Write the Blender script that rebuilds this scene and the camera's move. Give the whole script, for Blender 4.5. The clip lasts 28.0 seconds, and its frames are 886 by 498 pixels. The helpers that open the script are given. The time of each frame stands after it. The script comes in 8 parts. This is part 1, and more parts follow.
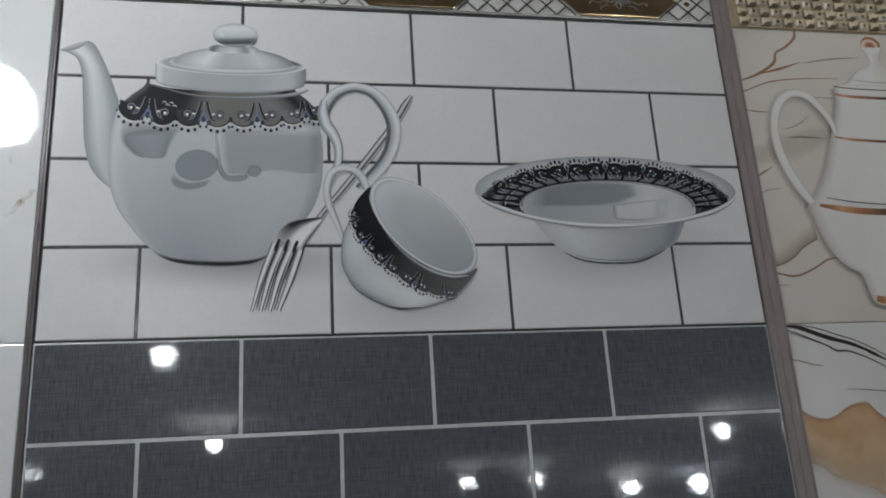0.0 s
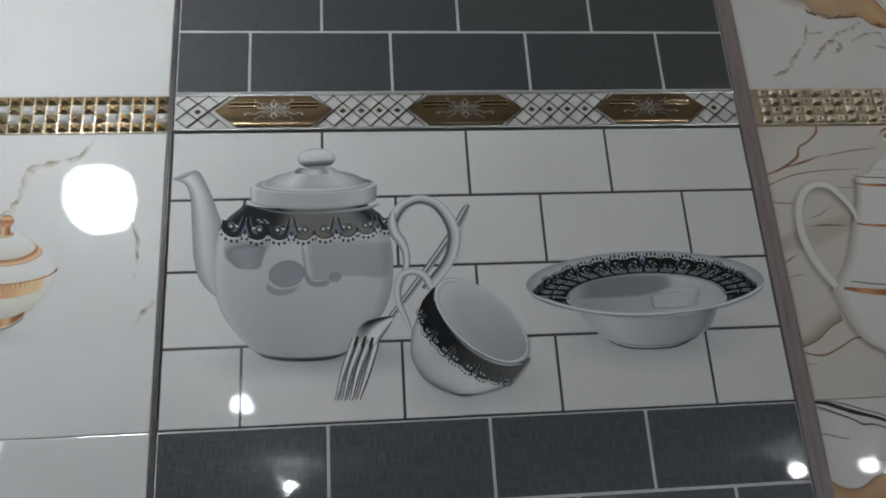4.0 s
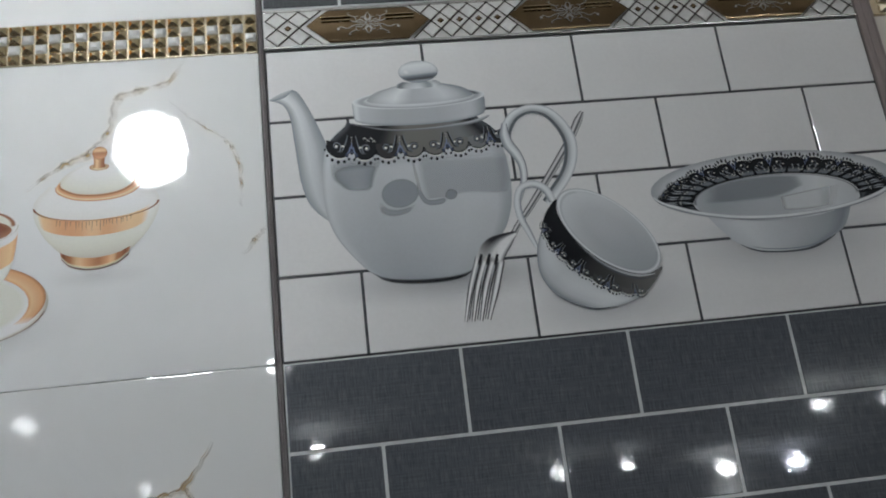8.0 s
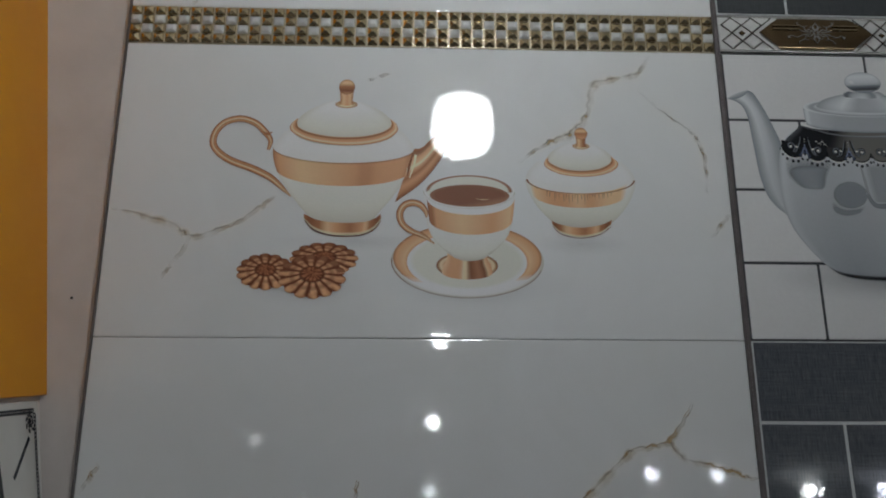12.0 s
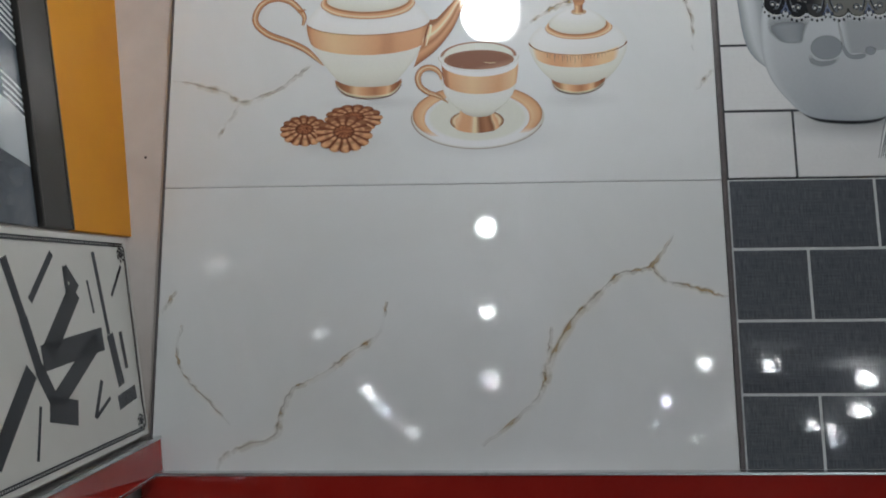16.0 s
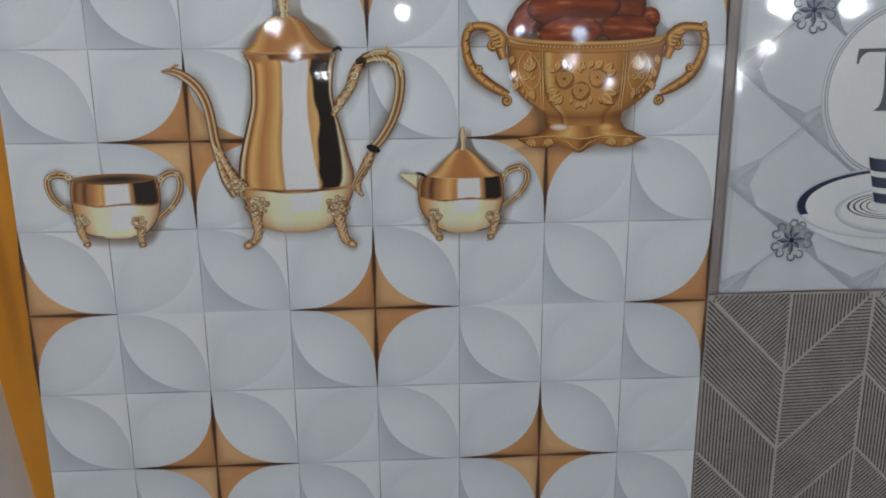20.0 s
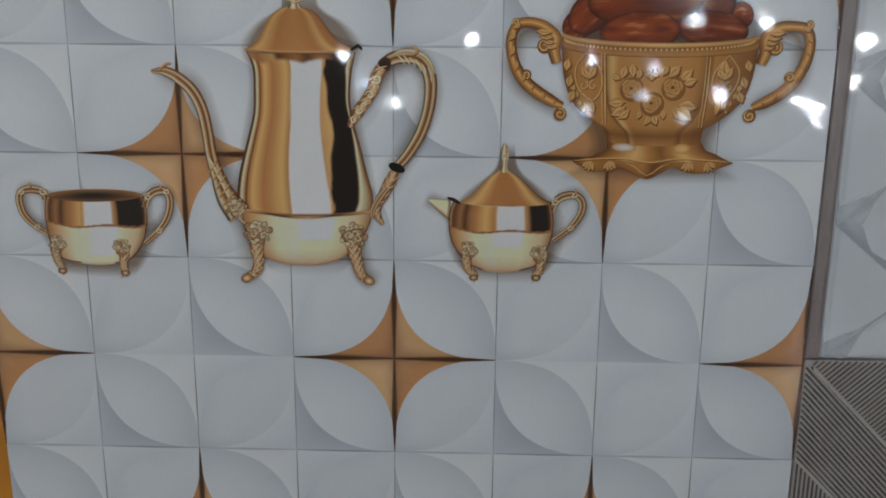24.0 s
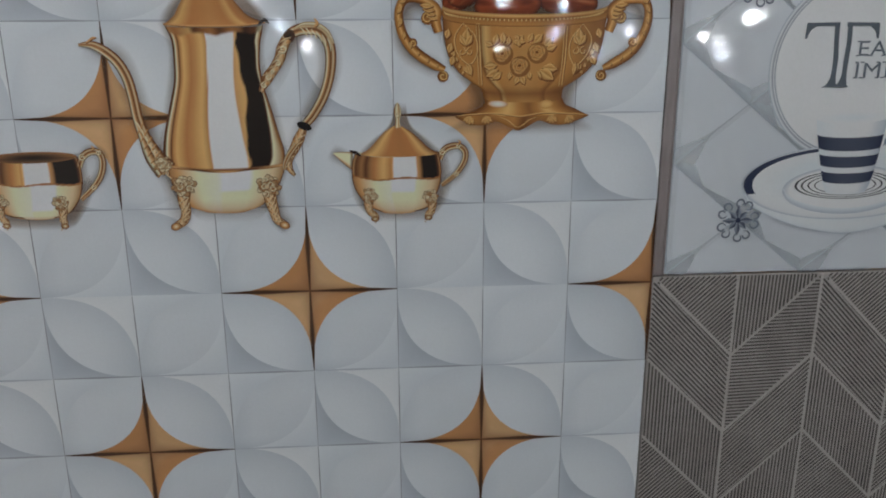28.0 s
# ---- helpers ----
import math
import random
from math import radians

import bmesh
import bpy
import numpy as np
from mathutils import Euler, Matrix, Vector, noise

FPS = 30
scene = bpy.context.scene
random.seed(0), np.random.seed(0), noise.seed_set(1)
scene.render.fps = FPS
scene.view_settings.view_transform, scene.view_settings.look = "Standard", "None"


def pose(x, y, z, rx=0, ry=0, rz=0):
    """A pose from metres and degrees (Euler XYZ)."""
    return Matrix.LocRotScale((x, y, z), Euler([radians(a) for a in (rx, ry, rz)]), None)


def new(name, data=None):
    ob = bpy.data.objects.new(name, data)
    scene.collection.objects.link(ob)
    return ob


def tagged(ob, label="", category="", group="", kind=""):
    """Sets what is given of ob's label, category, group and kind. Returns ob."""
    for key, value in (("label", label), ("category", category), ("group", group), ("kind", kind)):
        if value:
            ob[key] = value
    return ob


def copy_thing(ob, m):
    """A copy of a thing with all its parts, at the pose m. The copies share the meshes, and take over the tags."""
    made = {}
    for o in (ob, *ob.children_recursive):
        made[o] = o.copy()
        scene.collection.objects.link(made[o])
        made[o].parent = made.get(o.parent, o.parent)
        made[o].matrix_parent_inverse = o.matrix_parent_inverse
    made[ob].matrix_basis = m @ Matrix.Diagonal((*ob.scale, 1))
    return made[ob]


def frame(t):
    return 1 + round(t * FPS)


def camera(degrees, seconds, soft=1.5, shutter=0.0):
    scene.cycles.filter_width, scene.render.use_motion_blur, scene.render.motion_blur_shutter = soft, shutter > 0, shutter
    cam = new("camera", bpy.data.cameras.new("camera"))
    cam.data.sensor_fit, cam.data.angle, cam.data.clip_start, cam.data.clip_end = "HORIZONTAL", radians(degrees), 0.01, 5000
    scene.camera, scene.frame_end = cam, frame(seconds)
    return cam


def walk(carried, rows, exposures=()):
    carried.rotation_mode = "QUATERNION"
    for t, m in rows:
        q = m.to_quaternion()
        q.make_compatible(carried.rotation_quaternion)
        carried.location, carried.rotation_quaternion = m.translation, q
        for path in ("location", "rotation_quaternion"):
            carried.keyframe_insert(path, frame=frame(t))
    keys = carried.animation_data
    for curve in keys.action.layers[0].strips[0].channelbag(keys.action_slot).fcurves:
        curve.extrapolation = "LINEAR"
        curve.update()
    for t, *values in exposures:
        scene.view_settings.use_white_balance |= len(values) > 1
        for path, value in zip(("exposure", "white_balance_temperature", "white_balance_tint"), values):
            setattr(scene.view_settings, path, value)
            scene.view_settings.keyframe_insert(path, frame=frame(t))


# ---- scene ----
# -- brightness of the picture and of the lamps --
EXPO = 0.0
LAMP_A, LAMP_B = 55.0, 200.0
# place across, along and up, kind: 0 neutral, 1 cool, 2 dimmer; radius
LAMPS = [(0.38, -2.06, 2.09, 0, 0.025), (0.4, -3.74, 2.14, 0, 0.026), (0.47, -7.14, 2.22, 0, 0.026), (-0.62, -2.51, 2.1, 2, 0.026), (-0.73, -4.65, 2.2, 2, 0.028), (-0.83, -7.99, 2.22, 0, 0.026), (-0.89, -10.33, 2.22, 1, 0.024),
         (-0.79, -13.35, 2.22, 0, 0.036), (1.65, -7.57, 2.12, 1, 0.019), (2.07, -5.48, 2.12, 0, 0.023), (2.61, -5.56, 2.12, 0, 0.024), (2.35, -8.05, 2.12, 1, 0.02), (3.91, -10.87, 2.12, 0, 0.03), (2.47, -13.55, 2.16, 0, 0.02), (2.91, -11.13, 2.16, 1, 0.02),
         (4.42, -14.67, 2.16, 0, 0.022), (3.37, -3.99, 2.12, 0, 0.026), (3.86, -4.02, 2.12, 0, 0.026), (3.71, -6.38, 2.12, 0, 0.046), (4.41, -6.46, 2.12, 1, 0.042), (4.86, -9.09, 2.12, 0, 0.044), (5.09, -11.16, 2.12, 0, 0.036), (5.94, -12.58, 2.16, 0, 0.036), (7.2, -15.5, 2.16, 1, 0.036)]
EXPOSED = [(0.0, 0.11), (1.0, -0.05), (2.0, -0.17), (3.0, -0.05), (4.0, -0.2), (6.5, -0.1), (7.0, -0.07), (7.5, -0.17), (8.0, -0.1), (9.0, -0.49), (10.0, -0.65), (11.0, -0.75), (13.0, -1.05), (15.5, -0.15), (16.0, -0.19), (17.0, -0.44), (18.0, -0.67), (19.0, 0.63), (20.0, 0.82), (21.5, 0.78), (24.0, 0.58), (25.0, 0.7), (26.0, 0.98), (27.0, 0.8), (28.0, 0.65)]
# -- camera and walk --
cam = camera(57.13, 28.0, soft=1.9)
PATH = [
    (0, 0.7974, -0.6587, 1.4110, 99.19, 2.08, -10.31),
    (0.5, 0.8150, -0.6524, 1.4409, 101.57, 2.63, -10.57),
    (1, 0.8136, -0.6531, 1.4554, 104.57, 2.90, -10.83),
    (1.5, 0.8106, -0.6514, 1.4630, 105.93, 2.81, -10.39),
    (2, 0.8182, -0.6439, 1.4930, 109.62, 4.92, -10.19),
    (2.5, 0.8150, -0.6427, 1.4998, 110.50, 5.77, -10.79),
    (3, 0.8042, -0.6451, 1.4822, 111.05, 5.60, -10.87),
    (3.5, 0.7961, -0.6764, 1.4619, 105.72, 3.86, -8.32),
    (4, 0.7881, -0.7689, 1.4495, 101.78, 2.74, -5.64),
    (4.5, 0.7925, -0.8109, 1.4333, 100.21, 2.27, -6.14),
    (6.5, 0.7996, -0.7534, 1.4351, 99.22, 4.06, -7.66),
    (7, 0.8201, -0.7240, 1.4369, 99.34, 4.56, -6.20),
    (7.5, 0.8002, -0.6954, 1.4354, 99.19, 5.24, -6.42),
    (8, 0.6729, -0.7057, 1.4213, 99.24, 5.96, -5.44),
    (8.5, 0.5158, -0.7270, 1.4329, 97.42, 6.05, -3.10),
    (9, 0.3793, -0.7181, 1.4307, 96.33, 5.32, -4.08),
    (9.5, 0.3261, -0.7277, 1.4338, 96.52, 3.60, -3.00),
    (10, 0.3010, -0.7518, 1.4449, 97.32, 0.91, -2.42),
    (10.5, 0.2971, -0.7546, 1.4387, 98.13, 0.30, -2.10),
    (11, 0.2941, -0.7528, 1.4373, 98.04, -0.04, -2.01),
    (11.5, 0.2919, -0.7496, 1.4335, 98.14, -0.14, -2.19),
    (12, 0.2912, -0.7530, 1.4212, 98.47, -0.26, -2.06),
    (12.5, 0.2888, -0.7670, 1.4024, 97.98, -0.75, -2.26),
    (13, 0.2943, -0.8011, 1.3827, 97.72, -0.68, -2.00),
    (13.5, 0.3079, -0.8360, 1.3547, 95.13, -0.58, -0.49),
    (15.5, 0.3266, -0.8746, 1.3522, 91.12, 0.31, 3.06),
    (16, 0.3371, -0.8722, 1.3517, 91.85, 0.64, 2.27),
    (16.5, 0.3279, -0.8620, 1.3788, 94.15, 2.14, -1.21),
    (17, 0.3287, -0.8423, 1.3848, 96.91, 2.24, -2.82),
    (17.5, 0.3375, -0.8304, 1.3343, 91.71, 2.51, -2.40),
    (18, 0.3513, -0.8046, 1.2591, 83.03, 1.37, -0.99),
    (18.5, 0.3632, -0.7911, 1.2232, 77.67, 1.06, -0.63),
    (19, 0.3827, -0.7644, 1.1682, 71.01, -0.07, -1.54),
    (19.5, 0.3912, -0.7536, 1.1448, 68.19, -0.39, -2.71),
    (20, 0.4012, -0.7389, 1.1306, 67.88, -0.05, -3.30),
    (20.5, 0.3924, -0.7158, 1.1420, 68.71, 0.39, -3.59),
    (21, 0.3916, -0.6655, 1.1362, 69.83, 0.44, -3.51),
    (21.5, 0.3895, -0.6145, 1.1382, 70.13, 0.13, -3.59),
    (23.5, 0.4192, -0.5918, 1.1056, 69.89, -0.16, 0.45),
    (24, 0.4285, -0.6248, 1.0928, 69.98, -0.29, 1.60),
    (24.5, 0.4256, -0.6666, 1.1229, 68.44, -0.04, 1.76),
    (25, 0.4184, -0.6972, 1.1237, 67.15, -0.21, 0.82),
    (25.5, 0.4129, -0.7423, 1.1106, 65.70, -0.38, -0.96),
    (26, 0.4050, -0.7474, 1.1243, 64.01, -0.90, -3.44),
    (26.5, 0.4137, -0.7436, 1.1274, 64.18, -0.89, -5.66),
    (26.8, 0.4488, -0.7456, 1.1136, 66.16, -0.20, -5.37),
    (27, 0.4499, -0.7275, 1.1294, 64.94, -0.78, -6.51),
    (27.5, 0.4662, -0.7189, 1.1257, 65.30, -0.84, -5.57),
    (28, 0.4452, -0.7180, 1.1301, 65.86, -0.38, -4.19),
]

walk(cam, [(r[0], pose(*r[1:])) for r in PATH], exposures=[(s, EXPO + e) for s, e in EXPOSED])

# -- planes of the place: two racks that lean back and meet in a corner --
LEAN = 7.6
HEIGHT = 1.45
RACK = Matrix.Translation((0, 0, HEIGHT)) @ pose(0, 0, 0, -LEAN, 0, 0)
_s, _c = math.sin(radians(7.44)), math.cos(radians(7.44))
SIDE = Matrix(((0, -_c, -_s, -0.0456), (1, 0, 0, 0), (0, -_s, _c, HEIGHT), (0, 0, 0, 1)))


def on_rack(x, z, y=0.0):
    return RACK @ Matrix.Translation((x, y, z))


def on_side(x, z, y=0.0):
    return SIDE @ Matrix.Translation((x, y, z))


# -- world: the showroom is closed, the sky only fills what leaks --
world = bpy.data.worlds.new("world")
scene.world = world
world.use_nodes = True
world.node_tree.nodes["Background"].inputs[0].default_value = (0.75, 0.82, 0.9, 1)
world.node_tree.nodes["Background"].inputs[1].default_value = 0.2

# -- materials --
WHITE_GAIN = 1.75


def lin(r, g, b, gain=1.0):
    """Linear colour of an ink from 0..255 values."""
    out = []
    for v in (r, g, b):
        v = v / 255
        v = v / 12.92 if v <= 0.04045 else ((v + 0.055) / 1.055) ** 2.4
        out.append(min(v * gain, 0.86))
    return tuple(out)


def seen(r, g, b):
    return lin(r, g, b, WHITE_GAIN)


def nodes_of(name):
    m = bpy.data.materials.new(name)
    m.use_nodes = True
    t = m.node_tree
    return m, t, t.nodes["Principled BSDF"]


def tex_coord(t, scale=(1, 1, 1), use="Object"):
    tc = t.nodes.new("ShaderNodeTexCoord")
    mp = t.nodes.new("ShaderNodeMapping")
    mp.inputs["Scale"].default_value = scale
    t.links.new(tc.outputs[use], mp.inputs["Vector"])
    return mp.outputs["Vector"]


def noise_of(t, vec, scale, detail=4.0, rough=0.55, distort=0.0):
    n = t.nodes.new("ShaderNodeTexNoise")
    n.inputs["Scale"].default_value = scale
    n.inputs["Detail"].default_value = detail
    n.inputs["Roughness"].default_value = rough
    n.inputs["Distortion"].default_value = distort
    t.links.new(vec, n.inputs["Vector"])
    return n.outputs["Fac"]


def ramp_of(t, fac, stops):
    r = t.nodes.new("ShaderNodeValToRGB")
    e = r.color_ramp.elements
    while len(e) < len(stops):
        e.new(0.5)
    for el, (p, col) in zip(e, stops):
        el.position, el.color = p, (*col, 1)
    t.links.new(fac, r.inputs[0])
    return r.outputs[0]


def bump_of(t, bsdf, height, strength, distance=0.001, after=None):
    b = t.nodes.new("ShaderNodeBump")
    b.inputs["Strength"].default_value = strength
    b.inputs["Distance"].default_value = distance
    t.links.new(height, b.inputs["Height"])
    if after is not None:
        t.links.new(after, b.inputs["Normal"])
    t.links.new(b.outputs[0], bsdf.inputs["Normal"])
    return b.outputs[0]


def mix_of(t, fac, a, b, mode="MIX"):
    m = t.nodes.new("ShaderNodeMix")
    m.data_type, m.blend_type = "RGBA", mode
    for sock, val in ((m.inputs[0], fac), (m.inputs[6], a), (m.inputs[7], b)):
        if isinstance(val, (int, float)):
            sock.default_value = val
        elif isinstance(val, tuple):
            sock.default_value = (*val, 1)
        else:
            t.links.new(val, sock)
    return m.outputs[2]


def fired(t, bsdf, wave=0.07, rough=0.018):
    """The fired glaze: mirror-like, with a faint orange-peel waviness and smears."""
    vec = tex_coord(t)
    n = noise_of(t, vec, 55, 2.0)
    fine = noise_of(t, vec, 170, 3.0)
    a = bump_of(t, bsdf, n, wave, 0.0006)
    bump_of(t, bsdf, fine, wave * 1.3, 0.00034, a)
    smear = noise_of(t, vec, 9, 5.0, 0.65, 0.6)
    rr = t.nodes.new("ShaderNodeMapRange")
    rr.inputs["From Min"].default_value, rr.inputs["From Max"].default_value = 0.35, 0.75
    rr.inputs["To Min"].default_value, rr.inputs["To Max"].default_value = rough, rough + 0.03
    t.links.new(smear, rr.inputs["Value"])
    t.links.new(rr.outputs[0], bsdf.inputs["Roughness"])
    # a thin hazy film over the glaze spreads a glow round the lamps
    bsdf.inputs["Coat Weight"].default_value = 0.16
    bsdf.inputs["Coat Roughness"].default_value = 0.33
    return vec


def ink_material(name, rough=0.018, alpha=False, wave=0.07):
    m, t, b = nodes_of(name)
    vec = fired(t, b, wave, rough)
    at = t.nodes.new("ShaderNodeVertexColor")
    at.layer_name = "ink"
    grain = noise_of(t, vec, 420, 3.0)
    col = mix_of(t, ramp_of(t, grain, [(0.3, (0.0, 0.0, 0.0)), (0.75, (0.035, 0.035, 0.035))]), at.outputs[0], (0.0, 0.0, 0.0))
    t.links.new(col, b.inputs["Base Color"])
    if alpha:
        t.links.new(at.outputs[1], b.inputs["Alpha"])
    return m


def tile_material(name, col, col2, rough=0.018, scale=6.0, speck=0.0, wave=0.07):
    m, t, b = nodes_of(name)
    vec = fired(t, b, wave, rough)
    big = noise_of(t, vec, scale, 5.0, 0.6, 0.8)
    c = ramp_of(t, big, [(0.35, col), (0.7, col2)])
    if speck:
        fine = noise_of(t, vec, 260, 3.0)
        c = mix_of(t, ramp_of(t, fine, [(0.35, (0.0,) * 3), (0.8, (speck,) * 3)]), c, (0.0, 0.0, 0.0))
    t.links.new(c, b.inputs["Base Color"])
    return m


def linen_material(name, dark, light):
    """Glazed brick printed with a woven thread pattern."""
    m, t, b = nodes_of(name)
    fired(t, b, 0.06, 0.025)
    oi = t.nodes.new("ShaderNodeObjectInfo")
    warp = noise_of(t, tex_coord(t, (1100, 1, 60)), 1.0, 3.0, 0.7)
    weft = noise_of(t, tex_coord(t, (28, 1, 760)), 1.0, 3.0, 0.7)
    w = mix_of(t, 0.36, warp, weft)
    c = ramp_of(t, w, [(0.38, dark), (0.66, light)])
    tone = ramp_of(t, oi.outputs["Random"], [(0.0, (0.9, 0.9, 0.92)), (1.0, (1.06, 1.06, 1.04))])
    t.links.new(mix_of(t, 1.0, c, tone, "MULTIPLY"), b.inputs["Base Color"])
    return m


def plain_material(name, col, col2, rough=0.5, scale=20.0, bump=0.1, metal=0.0, stretch=(1, 1, 1), spec=0.5):
    m, t, b = nodes_of(name)
    vec = tex_coord(t, stretch)
    n = noise_of(t, vec, scale, 6.0, 0.6, 0.3)
    t.links.new(ramp_of(t, n, [(0.3, col), (0.72, col2)]), b.inputs["Base Color"])
    b.inputs["Roughness"].default_value = rough
    b.inputs["Metallic"].default_value = metal
    b.inputs["Specular IOR Level"].default_value = spec
    bump_of(t, b, noise_of(t, vec, scale * 9, 3.0), bump, 0.001)
    return m


def glow_material(name, col, strength):
    m = bpy.data.materials.new(name)
    m.use_nodes = True
    t = m.node_tree
    t.nodes.remove(t.nodes["Principled BSDF"])
    e = t.nodes.new("ShaderNodeEmission")
    e.inputs[0].default_value, e.inputs[1].default_value = (*col, 1), strength
    t.links.new(e.outputs[0], t.nodes["Material Output"].inputs[0])
    return m


INK = ink_material("fired ink")
SOFT_INK = ink_material("soft fired ink", alpha=True)
WARM_MARBLE = tile_material("white marble glaze", (0.755, 0.768, 0.765), (0.815, 0.828, 0.835), scale=4.0)
CREAM_MARBLE = tile_material("cream marble glaze", (0.69, 0.645, 0.585), (0.77, 0.73, 0.67), scale=5.0)
GREY_MARBLE = tile_material("grey white marble glaze", (0.73, 0.72, 0.70), (0.83, 0.82, 0.80), scale=3.5)
WHITE_BRICK = tile_material("white brick glaze", (0.76, 0.76, 0.76), (0.80, 0.80, 0.80), scale=8.0, speck=0.04)
DARK_JOINT = plain_material("dark grey joint", (0.055, 0.06, 0.065), (0.10, 0.105, 0.11), 0.15, 90, 0.05)
PALE_JOINT = plain_material("pale grey joint", (0.50, 0.52, 0.53), (0.64, 0.66, 0.66), 0.25, 90, 0.05)
SLATE = linen_material("slate smooth glaze", (0.058, 0.064, 0.068), (0.086, 0.094, 0.098))
CHAMPAGNE = plain_material("champagne gold", (0.58, 0.50, 0.37), (0.70, 0.63, 0.50), 0.16, 60, 0.05, 0.75)
LINEN = linen_material("slate linen glaze", (0.058, 0.065, 0.078), (0.146, 0.159, 0.18))
BLUE_WHITE = tile_material("blue white glaze", (0.66, 0.69, 0.73), (0.74, 0.77, 0.80), scale=6.0)
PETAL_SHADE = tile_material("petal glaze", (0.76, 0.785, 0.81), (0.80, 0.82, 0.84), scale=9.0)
GOLD_LEAF = plain_material("polished gold", (0.40, 0.31, 0.18), (0.56, 0.46, 0.30), 0.14, 60, 0.05, 1.0)
PALE_GOLD = plain_material("pale gold base", (0.50, 0.42, 0.29), (0.62, 0.54, 0.40), 0.24, 80, 0.1, 0.9)
PEARL = plain_material("pearl white", (0.60, 0.60, 0.58), (0.72, 0.72, 0.70), 0.12, 80, 0.05)
BRONZE = plain_material("bronze lustre", (0.18, 0.125, 0.065), (0.27, 0.19, 0.11), 0.14, 30, 0.02, 0.85)
SILVER = plain_material("silver lustre", (0.55, 0.54, 0.52), (0.68, 0.67, 0.64), 0.22, 120, 0.05, 0.9)
STEEL = plain_material("brushed aluminium edge", (0.48, 0.49, 0.50), (0.66, 0.67, 0.68), 0.22, 40, 0.06, 1.0, (1, 1, 20))
MAUVE = plain_material("mauve plastic trim", (0.25, 0.207, 0.20), (0.33, 0.28, 0.272), 0.35, 30, 0.1, 0.0, (6, 1, 1))
TAUPE = plain_material("dark taupe trim", (0.10, 0.085, 0.085), (0.16, 0.14, 0.14), 0.3, 30, 0.1)
RED = plain_material("red gloss laminate", (0.30, 0.012, 0.008), (0.37, 0.02, 0.012), 0.05, 12, 0.02)
WALL_WHITE = plain_material("warm white board", (0.58, 0.53, 0.50), (0.66, 0.61, 0.58), 0.55, 14, 0.12)
YELLOW = plain_material("yellow painted board", (0.74, 0.285, 0.002), (0.80, 0.335, 0.005), 0.5, 9, 0.1)
ORANGE = plain_material("orange painted board", (0.60, 0.24, 0.018), (0.68, 0.285, 0.025), 0.42, 7, 0.1)
BLACK_TILE = plain_material("black satin tile", (0.018, 0.017, 0.015), (0.03, 0.028, 0.025), 0.3, 20, 0.05)
SLATE_ART = tile_material("slate blue art glaze", (0.035, 0.047, 0.065), (0.11, 0.13, 0.155), 0.08, 14.0)
FLOOR_MAT = plain_material("pale floor tile", (0.15, 0.15, 0.15), (0.20, 0.205, 0.21), 0.2, 5, 0.03)
ROOM_WALL = plain_material("room wall paint", (0.50, 0.50, 0.50), (0.57, 0.575, 0.58), 0.7, 5, 0.1)
CEIL_MAT = plain_material("ceiling paint", (0.66, 0.66, 0.66), (0.72, 0.72, 0.72), 0.8, 5, 0.1)
GREY_STONE = plain_material("striped grey stone", (0.34, 0.305, 0.28), (0.50, 0.465, 0.435), 0.42, 26, 0.2, 0.0, (1, 1, 0.5))
STONE_RIB = plain_material("dark stone groove", (0.045, 0.038, 0.034), (0.16, 0.138, 0.125), 0.6, 60, 0.2)
STONE_LINE = plain_material("pale stone line", (0.46, 0.43, 0.395), (0.56, 0.53, 0.495), 0.4, 60, 0.1)
LAMP_NEAR = glow_material("lit lamp glass", (0.93, 0.975, 1.0), LAMP_A)
LAMP_SOFT = glow_material("dim lamp glass", (1.0, 0.96, 0.9), LAMP_A * 0.42)
LAMP_WARM = glow_material("lit downlight", (0.93, 0.975, 1.0), LAMP_B)
LAMP_COOL = glow_material("lit cool downlight", (0.80, 0.86, 1.0), LAMP_B)
LAMP_DIM = glow_material("dim downlight", (0.93, 0.975, 1.0), LAMP_B * 0.12)
HOUSING = plain_material("white lamp housing", (0.7, 0.7, 0.7), (0.78, 0.78, 0.78), 0.4, 30, 0.05)


# -- mesh helpers --
def finish(name, mesh, mat, parent=None, m=None, label=""):
    ob = new(name, mesh)
    if mat is not None and not mesh.materials:
        mesh.materials.append(mat)
    if parent is not None:
        ob.parent = parent
    if m is not None:
        ob.matrix_basis = m
    if label:
        ob["label"] = label
    return ob


def part(name, bm, mat, parent=None, label="", m=None):
    mesh = bpy.data.meshes.new(name)
    bm.to_mesh(mesh)
    bm.free()
    return finish(name, mesh, mat, parent, m, label)


def block(x0, x1, y0, y1, z0, z1, bevel=0.0, seg=2):
    bm = bmesh.new()
    bmesh.ops.create_cube(bm, size=1.0, matrix=Matrix.Translation(((x0 + x1) / 2, (y0 + y1) / 2, (z0 + z1) / 2)) @ Matrix.Diagonal((x1 - x0, y1 - y0, z1 - z0, 1)))
    if bevel:
        bmesh.ops.bevel(bm, geom=bm.edges[:], offset=bevel, segments=seg, affect="EDGES", profile=0.6)
    return bm


def empty_thing(name, m, label, category, group="", kind=""):
    ob = new(name)
    ob.empty_display_size = 0.02
    ob.matrix_basis = m
    return tagged(ob, label, category, group, kind)


